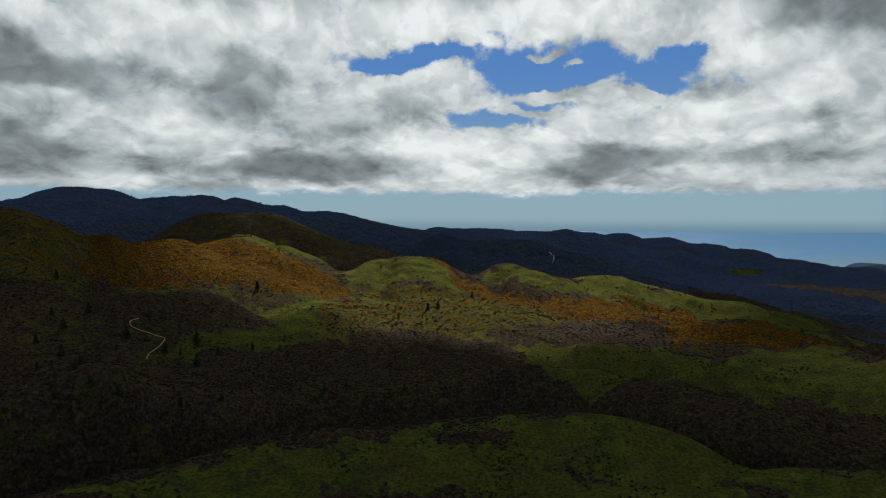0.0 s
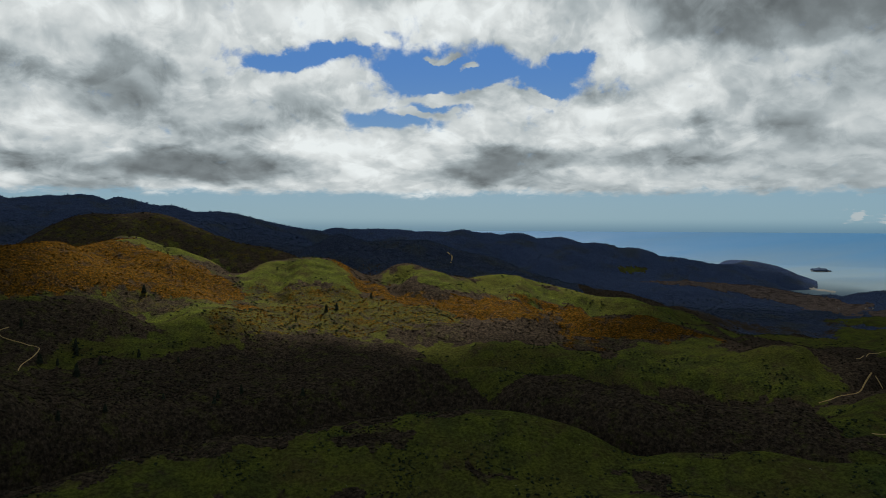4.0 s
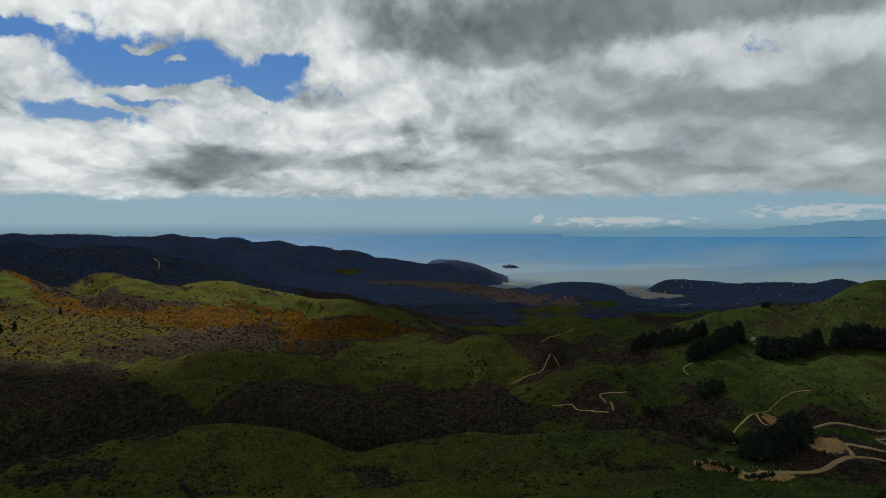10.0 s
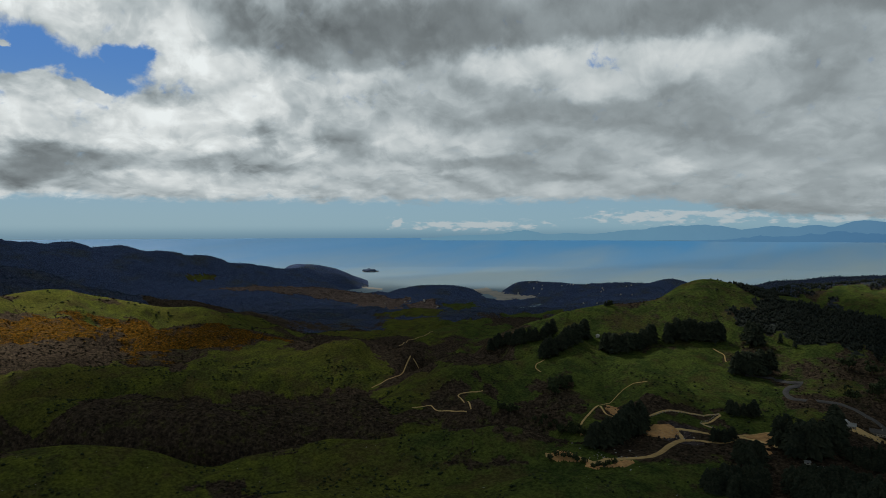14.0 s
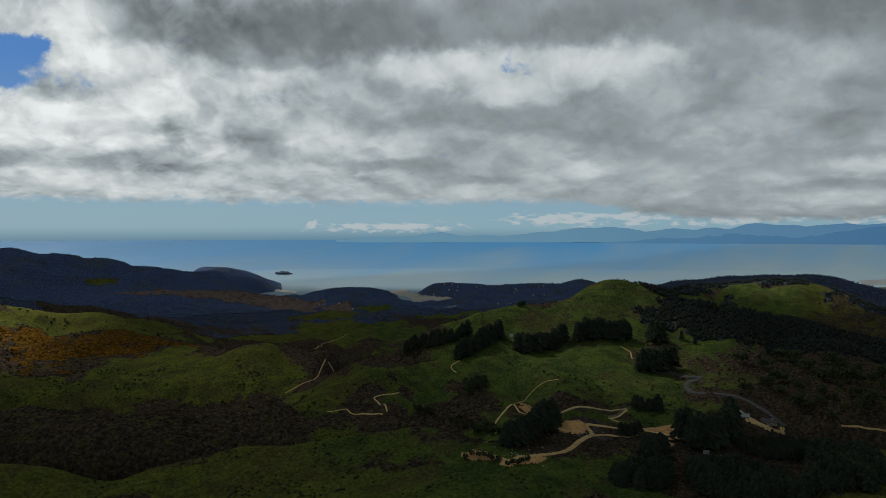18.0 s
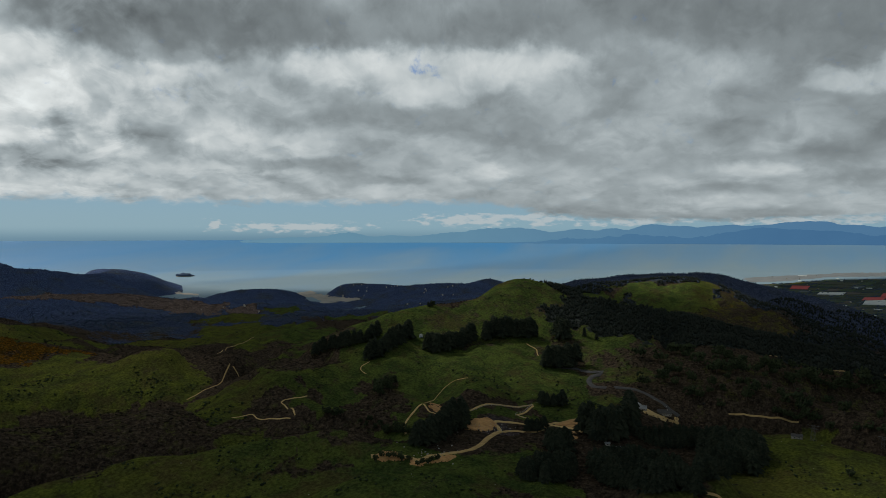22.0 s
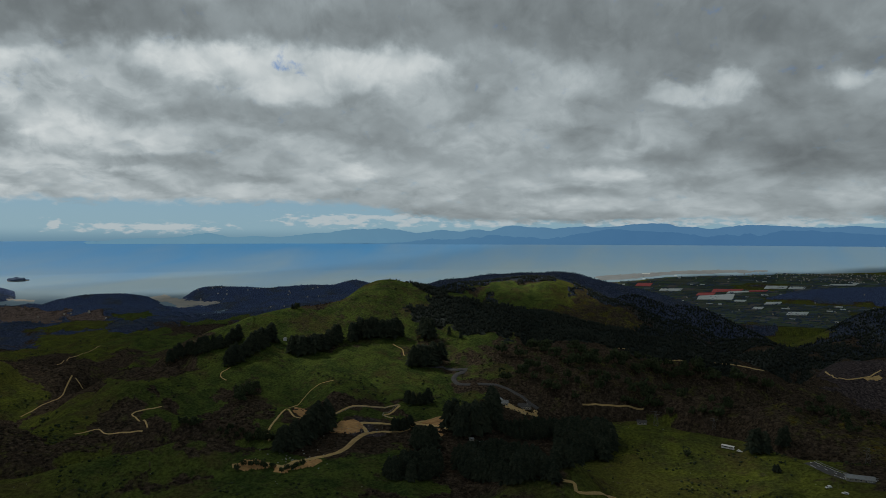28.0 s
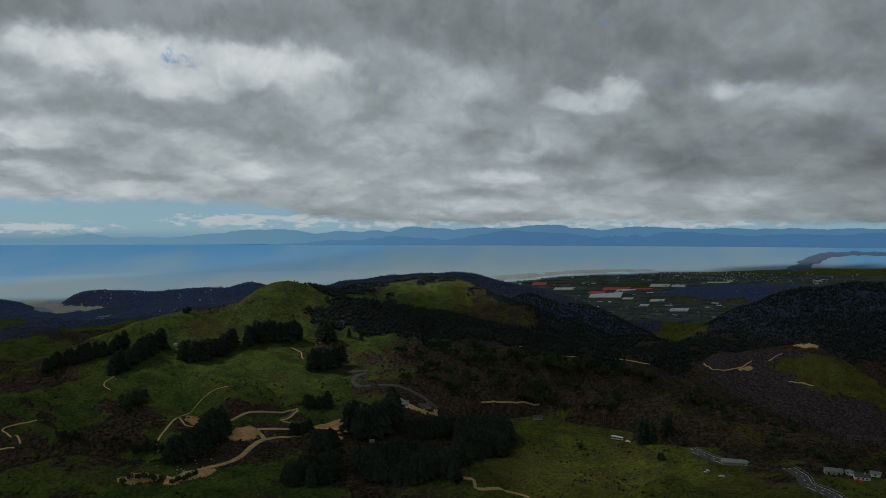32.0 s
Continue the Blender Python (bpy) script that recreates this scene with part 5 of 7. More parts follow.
def sow(n, near, far, seed, b0=-37.0, b1=111.0):
    """Places spread evenly over the view from above the valley: bearing, distance, x, y, z and shares of cover."""
    rng = np.random.RandomState(seed)
    b = rng.uniform(b0, b1, n)
    d = np.exp(rng.uniform(math.log(near), math.log(far), n))
    r = np.radians(b)
    x, y = d * np.sin(r), d * np.cos(r)
    return rng, b, d, np.stack([x, y, ground(b, d)], -1), cover(b, d)


def near_track(p, gap=5.0):
    """True where a place lies on or beside a track or an earth patch."""
    hit = np.zeros(len(p), bool)
    for name, wide, kind, label, line in TRACKS:
        for (x0, y0), (x1, y1) in zip(line, line[1:]):
            dx, dy = x1 - x0, y1 - y0
            u = np.clip(((p[:, 0] - x0) * dx + (p[:, 1] - y0) * dy) / max(dx * dx + dy * dy, 1), 0, 1)
            hit |= np.hypot(p[:, 0] - x0 - u * dx, p[:, 1] - y0 - u * dy) < wide / 2 + gap
    return hit


TRACKS, PATCHES, TREES, NETS = [], [], [], []


def track(*row):
    """name, width, surface, label, plan line in metres"""
    TRACKS.append(row)


def bare_patch(*row):
    """name, thickness, label, outline in metres"""
    PATCHES.append(row)


def grove(*row):
    """group, kind, label, places as x, y, height"""
    TREES.append(row)


def net(*row):
    NETS.append(row)


net("RED", [(3558, -53), (3619, -189), (3672, -203), (3650, -66)])
net("RED", [(3443, 16), (3474, -63), (3551, -75), (3526, 5)])
net("RED", [(3604, -216), (3631, -302), (3657, -315), (3643, -230)])
net("RED", [(3671, 313), (3683, 239), (3779, 233), (3767, 309)])
net("PALE", [(3547, 190), (3564, 90), (3636, 80), (3619, 182)])
net("PALE", [(3686, -295), (3710, -395), (3771, -413), (3746, -311)])
net("PALE", [(3709, -404), (3701, -472), (3761, -491), (3756, -420)])
net("PALE", [(3301, 12), (3329, -138), (3522, -157), (3431, 2)])
net("PALE", [(3530, -119), (3597, -219), (3630, -232), (3595, -132)])
net("PALE", [(3208, -257), (3232, -320), (3290, -336), (3284, -273)])
net("PALE", [(2857, -305), (2864, -375), (2970, -397), (2968, -326)])
net("PALE", [(3268, -138), (3272, -184), (3332, -198), (3328, -151)])
net("PALE", [(3040, -199), (3048, -237), (3121, -252), (3112, -214)])
net("PALE", [(3831, -597), (3841, -711), (3881, -730), (3879, -616)])

track("farm_track", 0.9, "CLAY", "pale dirt farm track winding over pasture", [(541, 705), (556, 708), (572, 713), (585, 713), (606, 722), (630, 740), (647, 750)])
track("farm_track", 0.9, "CLAY", "narrow dirt track climbing a grassy slope", [(649, 746), (650, 735)])
track("farm_track", 0.8, "CLAY", "faint dirt track along the top of the paddock", [(870, 1044), (895, 1060), (952, 1115), (968, 1120), (994, 1134), (1016, 1142), (1037, 1151), (1064, 1168), (1091, 1184)])
track("farm_track", 0.9, "CLAY", "pale dirt farm track in the valley", [(477, 551), (490, 551), (502, 548), (494, 530), (492, 512), (489, 495), (492, 483)])
track("farm_track", 0.9, "CLAY", "pale dirt farm track with a hairpin", [(564, 528), (546, 534), (534, 538), (529, 524), (497, 482)])
track("farm_track", 0.8, "CLAY", "short dirt track on the green hillside", [(680, 531), (671, 531), (664, 531), (656, 526), (653, 519), (652, 514)])
track("farm_track", 1.6, "CLAY", "pale dirt track curving below the spur", [(528, 369), (542, 380), (564, 387), (596, 396), (591, 388), (581, 376), (585, 368)])
track("farm_track", 0.5, "CLAY", "thin grassy track along the spur crest", [(601, 397), (617, 403), (632, 409), (642, 411), (655, 413), (666, 414), (678, 415), (688, 414), (692, 410), (690, 401), (688, 393)])
track("terrace_track", 2.1, "CLAY", "dirt track along a terraced bank with a fence", [(602, 347), (608, 343), (617, 341), (626, 339), (634, 335), (639, 332), (646, 329), (652, 325), (658, 322), (664, 318), (670, 315), (674, 310), (680, 307)])
track("terrace_track", 2.1, "CLAY", "short dirt track down from the terrace", [(677, 305), (667, 305), (658, 305), (652, 307), (645, 309), (644, 301), (646, 296)])
track("earth_road", 4.6, "CLAY", "fresh yellow earth road across the building site", [(424, 330), (427, 327), (431, 325), (434, 321), (436, 317), (440, 314), (442, 311), (443, 306), (442, 300), (444, 297), (450, 296), (459, 297), (463, 294), (469, 292), (473, 290), (478, 288), (482, 285), (486, 283), (490, 282), (495, 280), (503, 280), (512, 281), (530, 286), (547, 291), (564, 295), (579, 297), (586, 294), (593, 291), (596, 285), (592, 277), (599, 273), (604, 268), (609, 267), (617, 267), (632, 271), (641, 268), (647, 264), (654, 260), (660, 256), (666, 251), (670, 247), (673, 242), (675, 237)])
track("earth_road", 3.6, "CLAY", "fresh yellow earth road looping round a green patch", [(583, 297), (594, 305), (598, 310), (603, 314), (609, 312), (613, 308), (617, 305), (622, 301), (624, 296), (627, 291)])
track("earth_road", 3.4, "CLAY", "fresh yellow earth road to the lower yard", [(632, 271), (635, 266), (636, 261), (635, 254), (632, 247), (630, 240), (626, 234), (616, 226)])
track("road", 6.0, "TAR", "winding grey tarmac road on the hillside", [(838, 348), (844, 341), (849, 333), (856, 327), (862, 320), (855, 309), (855, 302), (860, 298), (865, 293), (854, 294), (841, 298), (821, 294), (805, 283), (802, 273), (802, 265)])
track("road", 6.5, "TAR", "grey tarmac road running down past the farm", [(806, 257), (811, 251), (817, 245), (818, 237), (818, 229), (818, 222), (814, 214), (810, 207), (807, 200), (803, 194), (800, 189), (799, 184), (798, 179)])
track("farm_track", 2.0, "CLAY", "pale dirt drive crossing the field", [(474, 97), (470, 95), (466, 93), (462, 88), (461, 85), (462, 82), (462, 78), (455, 76), (456, 72), (459, 69), (464, 66), (472, 63), (483, 61), (496, 58), (499, 54), (500, 50), (498, 46), (494, 42)])
track("highway", 8.0, "TAR", "grey two-lane highway with white edge lines", [(605, -83), (598, -86), (594, -88), (589, -91), (583, -94), (578, -98), (574, -101), (569, -105), (568, -109), (567, -113), (565, -116), (563, -120)])
track("highway", 8.0, "TAR", "grey two-lane highway with white edge lines", [(550, -145), (542, -146), (531, -146), (519, -146), (499, -143), (494, -145), (490, -146), (485, -148), (480, -149), (476, -150), (471, -151), (466, -151), (462, -152)])
track("logging_track", 1.5, "CLAY", "pale logging track on the felled hillside", [(1127, -13), (1127, -24), (1129, -34), (1132, -44), (1134, -53), (1133, -62), (1135, -71), (1136, -78), (1141, -86), (1148, -94)])
track("logging_track", 1.5, "CLAY", "pale logging track on the felled hillside", [(1322, -203), (1271, -201), (1226, -200), (1219, -207), (1213, -214), (1216, -222), (1222, -232), (1227, -242), (1233, -252), (1249, -262), (1262, -272)])
track("logging_track", 1.5, "CLAY", "pale logging track below the ridge", [(1254, -297), (1261, -304), (1269, -311), (1280, -319), (1292, -328)])
track("logging_track", 1.4, "CLAY", "pale logging track below the ridge", [(1184, -310), (1180, -316), (1176, -322), (1175, -328), (1169, -335), (1162, -341)])
track("hill_track", 0.7, "CLAY", "faint track into the hollow of the scrub hill", [(-396, 886), (-402, 874), (-395, 867), (-376, 868), (-365, 867), (-355, 868), (-354, 851), (-356, 827), (-352, 806)])
track("bush_track", 1.3, "CLAY", "dirt track through the dark bush slope", [(1097, 48), (1097, 40), (1099, 31), (1112, 22)])
track("bush_track", 1.2, "CLAY", "dirt road through bushes to the pylon", [(826, 131), (828, 124), (831, 116), (832, 109), (834, 101), (835, 95), (836, 88), (838, 81), (838, 75), (837, 68), (838, 61)])
track("firebreak", 4.0, "CLAY", "orange clay firebreak on the forested ridge", [(338, 2171), (342, 2151), (347, 2136), (333, 2073)])
track("bush_track", 1.2, "CLAY", "dirt track cut across the bush slope", [(1041, 119), (1049, 112), (1056, 106), (1073, 100)])
track("farm_track", 0.8, "CLAY", "dirt track at the foot of the hill trees", [(897, 415), (894, 406), (889, 396), (869, 385), (870, 379), (867, 371), (862, 362), (856, 351), (849, 340)])
bare_patch("earthworks", 0.25, "raw yellow-brown earth of a levelled building site", [(425, 331), (436, 331), (446, 322), (441, 312), (439, 293), (462, 292), (478, 283), (469, 279), (461, 279), (436, 286), (431, 293), (436, 306), (428, 314), (422, 320), (422, 326)])
bare_patch("earthworks", 0.25, "raw red-brown earth with rubble on a terrace", [(590, 340), (610, 320), (594, 305), (577, 301), (562, 309), (562, 318), (556, 325)])
bare_patch("earthworks", 0.25, "raw yellow earth yard beside dark trees", [(638, 271), (670, 249), (672, 236), (618, 221), (626, 239), (637, 258)])
bare_patch("earthworks", 0.25, "pale rubble yard below the earth road", [(620, 255), (624, 238), (591, 219), (583, 223), (587, 236)])
bare_patch("earthworks", 0.25, "red earth scar on the spur bank", [(616, 401), (624, 386), (602, 371), (584, 371), (584, 380)])
bare_patch("farmyard", 0.3, "pale dirt yard in front of the farm buildings", [(755, 212), (769, 190), (803, 176), (789, 175), (759, 181), (690, 186)])
bare_patch("farmyard", 0.3, "pale dirt drive beside the small house", [(587, 193), (598, 184), (604, 169), (600, 169), (583, 190)])
bare_patch("log_yard", 0.3, "pale log landing on the felled ridge", [(1336, -354), (1344, -380), (1609, -478), (1313, -396), (1314, -376)])
bare_patch("log_yard", 0.3, "pale log landing beside the logging tracks", [(1226, -237), (1241, -267), (1224, -268), (1216, -244)])
grove("shelterbelt on the green hill", "pine", "tall dark green pine in a shelterbelt", [(699, 640, 16), (699, 639, 16), (702, 634, 18), (705, 630, 18), (706, 627, 15), (709, 621, 18), (711, 617, 14), (710, 614, 17), (705, 603, 16), (710, 601, 18), (709, 595, 19), (706, 592, 16), (715, 595, 18), (714, 589, 14), (719, 586, 18), (721, 583, 16), (726, 582, 17), (733, 578, 15), (741, 581, 15), (747, 580, 19), (754, 579, 16), (761, 580, 20), (683, 536, 20), (696, 541, 22), (693, 536, 21), (702, 538, 23), (702, 533, 18), (708, 536, 18)])
grove("shelterbelt on the green hill", "pine", "tall dark green pine in a shelterbelt", [(711, 534, 18), (713, 533, 19), (717, 531, 21), (724, 532, 23), (722, 527, 20), (729, 530, 24), (734, 528, 19), (744, 532, 18), (742, 531, 25), (758, 535, 20), (775, 545, 19), (789, 550, 22), (788, 548, 25), (797, 553, 21), (773, 503, 23), (778, 499, 20), (779, 500, 23), (776, 493, 24), (782, 493, 22), (786, 489, 20), (792, 488, 21), (793, 483, 25), (805, 485, 20), (809, 485, 21), (816, 485, 22), (823, 483, 22), (832, 486, 21), (836, 486, 23)])
grove("shelterbelt on the green hill", "pine", "tall dark green pine in a shelterbelt", [(842, 481, 26), (852, 484, 25), (861, 485, 22), (870, 468, 27), (874, 468, 21), (879, 466, 24), (891, 463, 27), (894, 466, 27), (892, 455, 27), (895, 457, 24), (900, 451, 27), (904, 451, 27), (905, 444, 27), (904, 439, 24), (907, 436, 25), (908, 430, 26), (914, 430, 24), (915, 423, 27), (921, 421, 27), (923, 415, 23)])
grove("trees by the hill road", "pine", "tall dark pine beside the hill road", [(944, 386, 27), (936, 378, 27), (943, 379, 27), (942, 373, 27), (828, 356, 21), (834, 355, 26), (839, 350, 27), (841, 345, 27), (843, 341, 27), (847, 338, 27), (868, 340, 27), (861, 335, 27), (870, 331, 27), (961, 351, 13), (960, 333, 10), (687, 298, 14), (689, 302, 13), (685, 292, 14), (689, 286, 13), (695, 284, 12), (703, 282, 12), (697, 279, 17), (902, 587, 8), (906, 584, 9)])
grove("pines on the spur", "pine", "dark pine leaning over the bank", [(469, 318, 19), (476, 319, 19), (475, 317, 20), (481, 317, 18), (489, 319, 19), (505, 327, 20), (509, 326, 19), (518, 327, 19), (537, 337, 18), (548, 339, 21), (560, 342, 23), (566, 344, 23), (569, 346, 17), (581, 349, 24), (582, 344, 19), (587, 342, 22), (596, 349, 20), (586, 339, 20), (577, 333, 17), (562, 328, 19), (563, 333, 18), (562, 338, 18), (554, 334, 18), (554, 333, 20), (528, 326, 19), (529, 327, 19), (510, 319, 15), (507, 320, 18)])
grove("pines on the spur", "pine", "dark pine leaning over the bank", [(498, 320, 17), (482, 312, 17)])
grove("pines by the farm", "pine", "very tall dark pine beside the farm", [(613, 225, 27), (621, 221, 27), (600, 207, 25), (612, 209, 27), (606, 213, 25), (609, 204, 27), (600, 206, 27), (609, 203, 27), (609, 199, 27), (618, 201, 27), (623, 202, 27), (611, 196, 27), (620, 193, 27), (619, 192, 25), (636, 193, 27), (641, 189, 27), (639, 188, 27), (659, 191, 27), (658, 195, 27), (676, 201, 27), (552, 233, 18), (548, 228, 15), (552, 229, 18), (557, 226, 18), (551, 224, 16), (559, 226, 16), (563, 223, 19), (564, 221, 17)])
grove("pines by the farm", "pine", "very tall dark pine beside the farm", [(598, 275, 13), (606, 274, 12), (611, 273, 10), (606, 269, 12), (611, 270, 10), (613, 266, 13)])
grove("young plantation", "pine", "young dark green plantation pine", [(473, 202, 12), (509, 194, 11), (502, 213, 13), (483, 214, 10), (511, 209, 13), (476, 210, 12), (527, 205, 11), (476, 205, 10), (491, 200, 10), (469, 209, 10), (524, 211, 13), (510, 205, 14), (506, 219, 11), (527, 202, 11), (478, 224, 11), (508, 211, 12), (489, 212, 12), (477, 220, 12), (504, 204, 10), (487, 207, 12), (502, 206, 11), (494, 197, 10), (481, 219, 10), (516, 204, 11), (485, 224, 10), (482, 194, 13), (495, 191, 10), (466, 213, 11)])
grove("young plantation", "pine", "young dark green plantation pine", [(467, 217, 11), (465, 210, 11), (476, 198, 11), (477, 215, 10), (515, 208, 11), (461, 199, 12), (506, 201, 12), (479, 203, 11), (479, 201, 11), (470, 222, 10), (486, 222, 10), (472, 222, 10), (513, 200, 12), (470, 205, 10), (497, 221, 13), (479, 195, 10), (484, 212, 13), (489, 214, 11), (616, 112, 16), (606, 110, 14), (638, 97, 18), (600, 106, 15), (623, 114, 14), (627, 75, 16), (621, 84, 17), (625, 88, 16), (611, 87, 15), (651, 84, 17)])
grove("young plantation", "pine", "young dark green plantation pine", [(632, 108, 15), (631, 116, 14), (632, 93, 18), (619, 93, 17), (496, 81, 11), (614, 84, 16), (603, 91, 17), (618, 103, 14), (643, 124, 17), (600, 81, 18), (614, 99, 15), (596, 76, 17), (494, 97, 15), (600, 102, 14), (624, 72, 18), (634, 76, 19), (637, 88, 15), (601, 86, 18), (637, 93, 15), (616, 106, 17), (609, 90, 16), (474, 92, 13), (620, 86, 18), (634, 84, 18), (631, 104, 17), (650, 88, 17), (611, 92, 15), (626, 120, 17)])
grove("young plantation", "pine", "young dark green plantation pine", [(628, 99, 16), (486, 89, 11), (639, 90, 18), (611, 96, 17), (596, 90, 16), (592, 100, 16), (478, 86, 11), (640, 113, 16), (617, 76, 14), (606, 103, 16), (591, 89, 14), (632, 87, 18), (587, 98, 17), (607, 96, 13), (611, 114, 16), (605, 106, 14), (640, 106, 19), (622, 80, 18), (633, 101, 16), (624, 103, 14), (482, 90, 14), (644, 81, 18), (606, 74, 13), (620, 98, 14), (634, 112, 15), (612, 107, 17), (619, 96, 14), (592, 97, 13)])
grove("plantation", "pine", "-", [(481, 106, 11), (555, 166, 15), (550, 170, 13), (497, 156, 15), (569, 129, 13), (498, 148, 13), (528, 180, 13), (527, 142, 14), (471, 117, 13), (549, 160, 14), (468, 119, 14), (558, 170, 16), (473, 108, 12), (535, 190, 13), (468, 112, 12), (456, 118, 12), (473, 101, 11), (478, 121, 13), (541, 183, 14), (460, 122, 12), (466, 121, 14), (562, 183, 13), (519, 150, 14), (478, 138, 12), (569, 148, 16), (572, 133, 15), (458, 114, 14), (546, 185, 14)])
grove("plantation", "pine", "-", [(511, 149, 16), (460, 119, 11), (566, 162, 14), (475, 104, 11), (471, 103, 13), (516, 154, 14), (540, 188, 15), (470, 130, 14), (538, 184, 12), (529, 175, 14), (556, 180, 14), (482, 138, 11), (480, 113, 12), (494, 157, 15), (558, 176, 13), (502, 168, 13), (510, 170, 13), (561, 156, 14), (463, 97, 13), (545, 177, 14), (574, 166, 16), (498, 145, 15), (549, 173, 14), (553, 152, 16), (468, 97, 11), (500, 154, 12), (487, 143, 13), (463, 119, 14)])
grove("plantation", "pine", "-", [(479, 134, 11), (461, 92, 11), (574, 161, 16), (518, 182, 13), (559, 164, 15), (525, 161, 12), (472, 129, 11), (469, 108, 12), (522, 167, 16), (465, 94, 13), (568, 169, 17), (463, 98, 13), (479, 118, 15), (492, 150, 13), (468, 106, 11), (466, 116, 12), (510, 157, 16), (466, 106, 13), (553, 184, 15), (466, 109, 11), (458, 123, 12), (538, 171, 14), (475, 134, 12), (485, 127, 11), (519, 145, 15), (508, 142, 13), (562, 168, 17), (545, 180, 14)])
grove("plantation", "pine", "-", [(527, 182, 14), (567, 178, 13), (505, 144, 12), (545, 162, 14), (481, 130, 13), (561, 158, 13), (571, 156, 15), (503, 151, 14), (568, 151, 15), (460, 112, 11), (461, 115, 13), (550, 164, 13), (464, 114, 12), (516, 176, 14), (464, 96, 13), (518, 163, 15), (571, 145, 16), (504, 147, 12), (569, 173, 13), (492, 153, 11), (461, 108, 11), (574, 151, 14), (475, 129, 11), (566, 166, 17), (463, 122, 12), (468, 99, 12), (506, 163, 15), (528, 172, 15)])
grove("plantation", "pine", "-", [(577, 159, 13), (475, 115, 14), (497, 164, 14), (474, 110, 12), (556, 159, 13), (472, 123, 13), (494, 152, 15), (541, 170, 12), (476, 113, 13), (481, 108, 14), (550, 180, 16), (465, 111, 14), (539, 179, 15), (470, 103, 11), (465, 130, 14), (508, 173, 16), (463, 116, 14), (457, 91, 14), (479, 127, 13), (475, 117, 14), (562, 180, 15), (497, 160, 15), (470, 104, 13), (563, 171, 16), (478, 105, 11), (464, 95, 13), (572, 139, 16), (489, 148, 11)])
grove("plantation", "pine", "-", [(511, 168, 12), (463, 126, 13), (505, 166, 12), (559, 174, 16), (537, 181, 13), (502, 157, 15), (466, 101, 14), (479, 116, 13), (474, 121, 12), (460, 91, 10), (634, 158, 7), (652, 134, 9), (668, 113, 11), (685, 122, 10), (642, 140, 9), (648, 163, 9), (629, 149, 8), (656, 120, 7), (669, 146, 10), (633, 172, 10), (791, 148, 13), (639, 148, 9), (626, 174, 9), (658, 111, 7), (628, 155, 7), (646, 131, 10), (678, 128, 8), (626, 160, 7)])
grove("plantation", "pine", "-", [(683, 141, 10), (657, 130, 10), (676, 131, 9), (646, 143, 10), (622, 154, 8), (637, 139, 9), (623, 164, 9), (626, 141, 8), (653, 121, 8), (672, 144, 9), (630, 162, 8), (639, 170, 8), (650, 147, 8), (643, 110, 9), (642, 167, 9), (666, 118, 9), (636, 150, 7), (656, 154, 8), (621, 159, 9), (632, 177, 7), (715, 130, 10), (783, 154, 12), (643, 155, 11), (648, 150, 8), (664, 135, 9), (627, 169, 9), (634, 153, 7), (623, 150, 9)])
grove("plantation", "pine", "-", [(633, 146, 7), (655, 143, 8), (661, 126, 11), (667, 142, 9), (646, 153, 9), (624, 146, 8), (675, 125, 10), (650, 138, 7), (651, 110, 9), (634, 137, 10), (666, 149, 10), (643, 135, 9), (627, 165, 7), (635, 164, 11), (667, 130, 9), (644, 113, 10), (659, 137, 9), (623, 167, 9), (625, 156, 8), (665, 139, 10), (658, 160, 10), (630, 179, 9), (647, 136, 9), (662, 121, 9), (654, 115, 9), (630, 139, 7), (661, 132, 9), (663, 125, 8)])
grove("plantation", "pine", "-", [(661, 152, 10), (634, 143, 9), (639, 134, 8), (643, 158, 9), (684, 137, 10), (627, 152, 10), (524, 206, 13), (490, 217, 12), (475, 203, 13), (489, 211, 10), (464, 212, 12), (500, 195, 11), (509, 211, 12), (521, 203, 13), (506, 213, 11), (470, 203, 13), (511, 203, 12), (473, 224, 10), (491, 193, 12), (479, 225, 11), (526, 204, 11), (498, 217, 12), (466, 210, 12), (517, 212, 11), (482, 203, 12), (475, 197, 12), (522, 210, 12), (521, 200, 12)])
grove("plantation", "pine", "-", [(481, 199, 10), (478, 212, 10), (505, 206, 11), (483, 221, 11), (472, 220, 11), (485, 194, 10), (508, 200, 11), (483, 214, 11), (618, 81, 15), (636, 85, 19), (633, 76, 16), (601, 81, 15), (478, 92, 12), (625, 105, 19), (619, 113, 14), (636, 112, 19), (596, 87, 13), (491, 93, 15), (630, 122, 14), (649, 85, 15), (625, 102, 18), (644, 90, 19), (614, 96, 13), (585, 92, 14), (589, 98, 16), (625, 99, 17), (617, 93, 16), (602, 105, 14)])
grove("plantation", "pine", "-", [(605, 102, 17), (603, 97, 16), (641, 111, 19), (610, 85, 16), (631, 90, 14), (618, 100, 16), (627, 74, 15), (622, 96, 17), (482, 95, 13), (635, 98, 16), (602, 94, 17), (622, 89, 16), (607, 77, 15), (477, 86, 14), (609, 80, 15), (611, 90, 17), (617, 84, 14), (590, 92, 13), (622, 111, 16), (620, 118, 17), (475, 95, 12), (595, 99, 14), (635, 101, 15), (611, 94, 16), (594, 96, 17), (621, 73, 16), (604, 90, 15), (630, 87, 19)])
grove("plantation", "pine", "-", [(612, 105, 15), (625, 79, 15), (625, 114, 15), (626, 96, 14), (642, 93, 14), (620, 78, 14), (646, 83, 16), (486, 90, 12), (635, 93, 16), (483, 88, 12), (644, 120, 17), (624, 92, 16)])
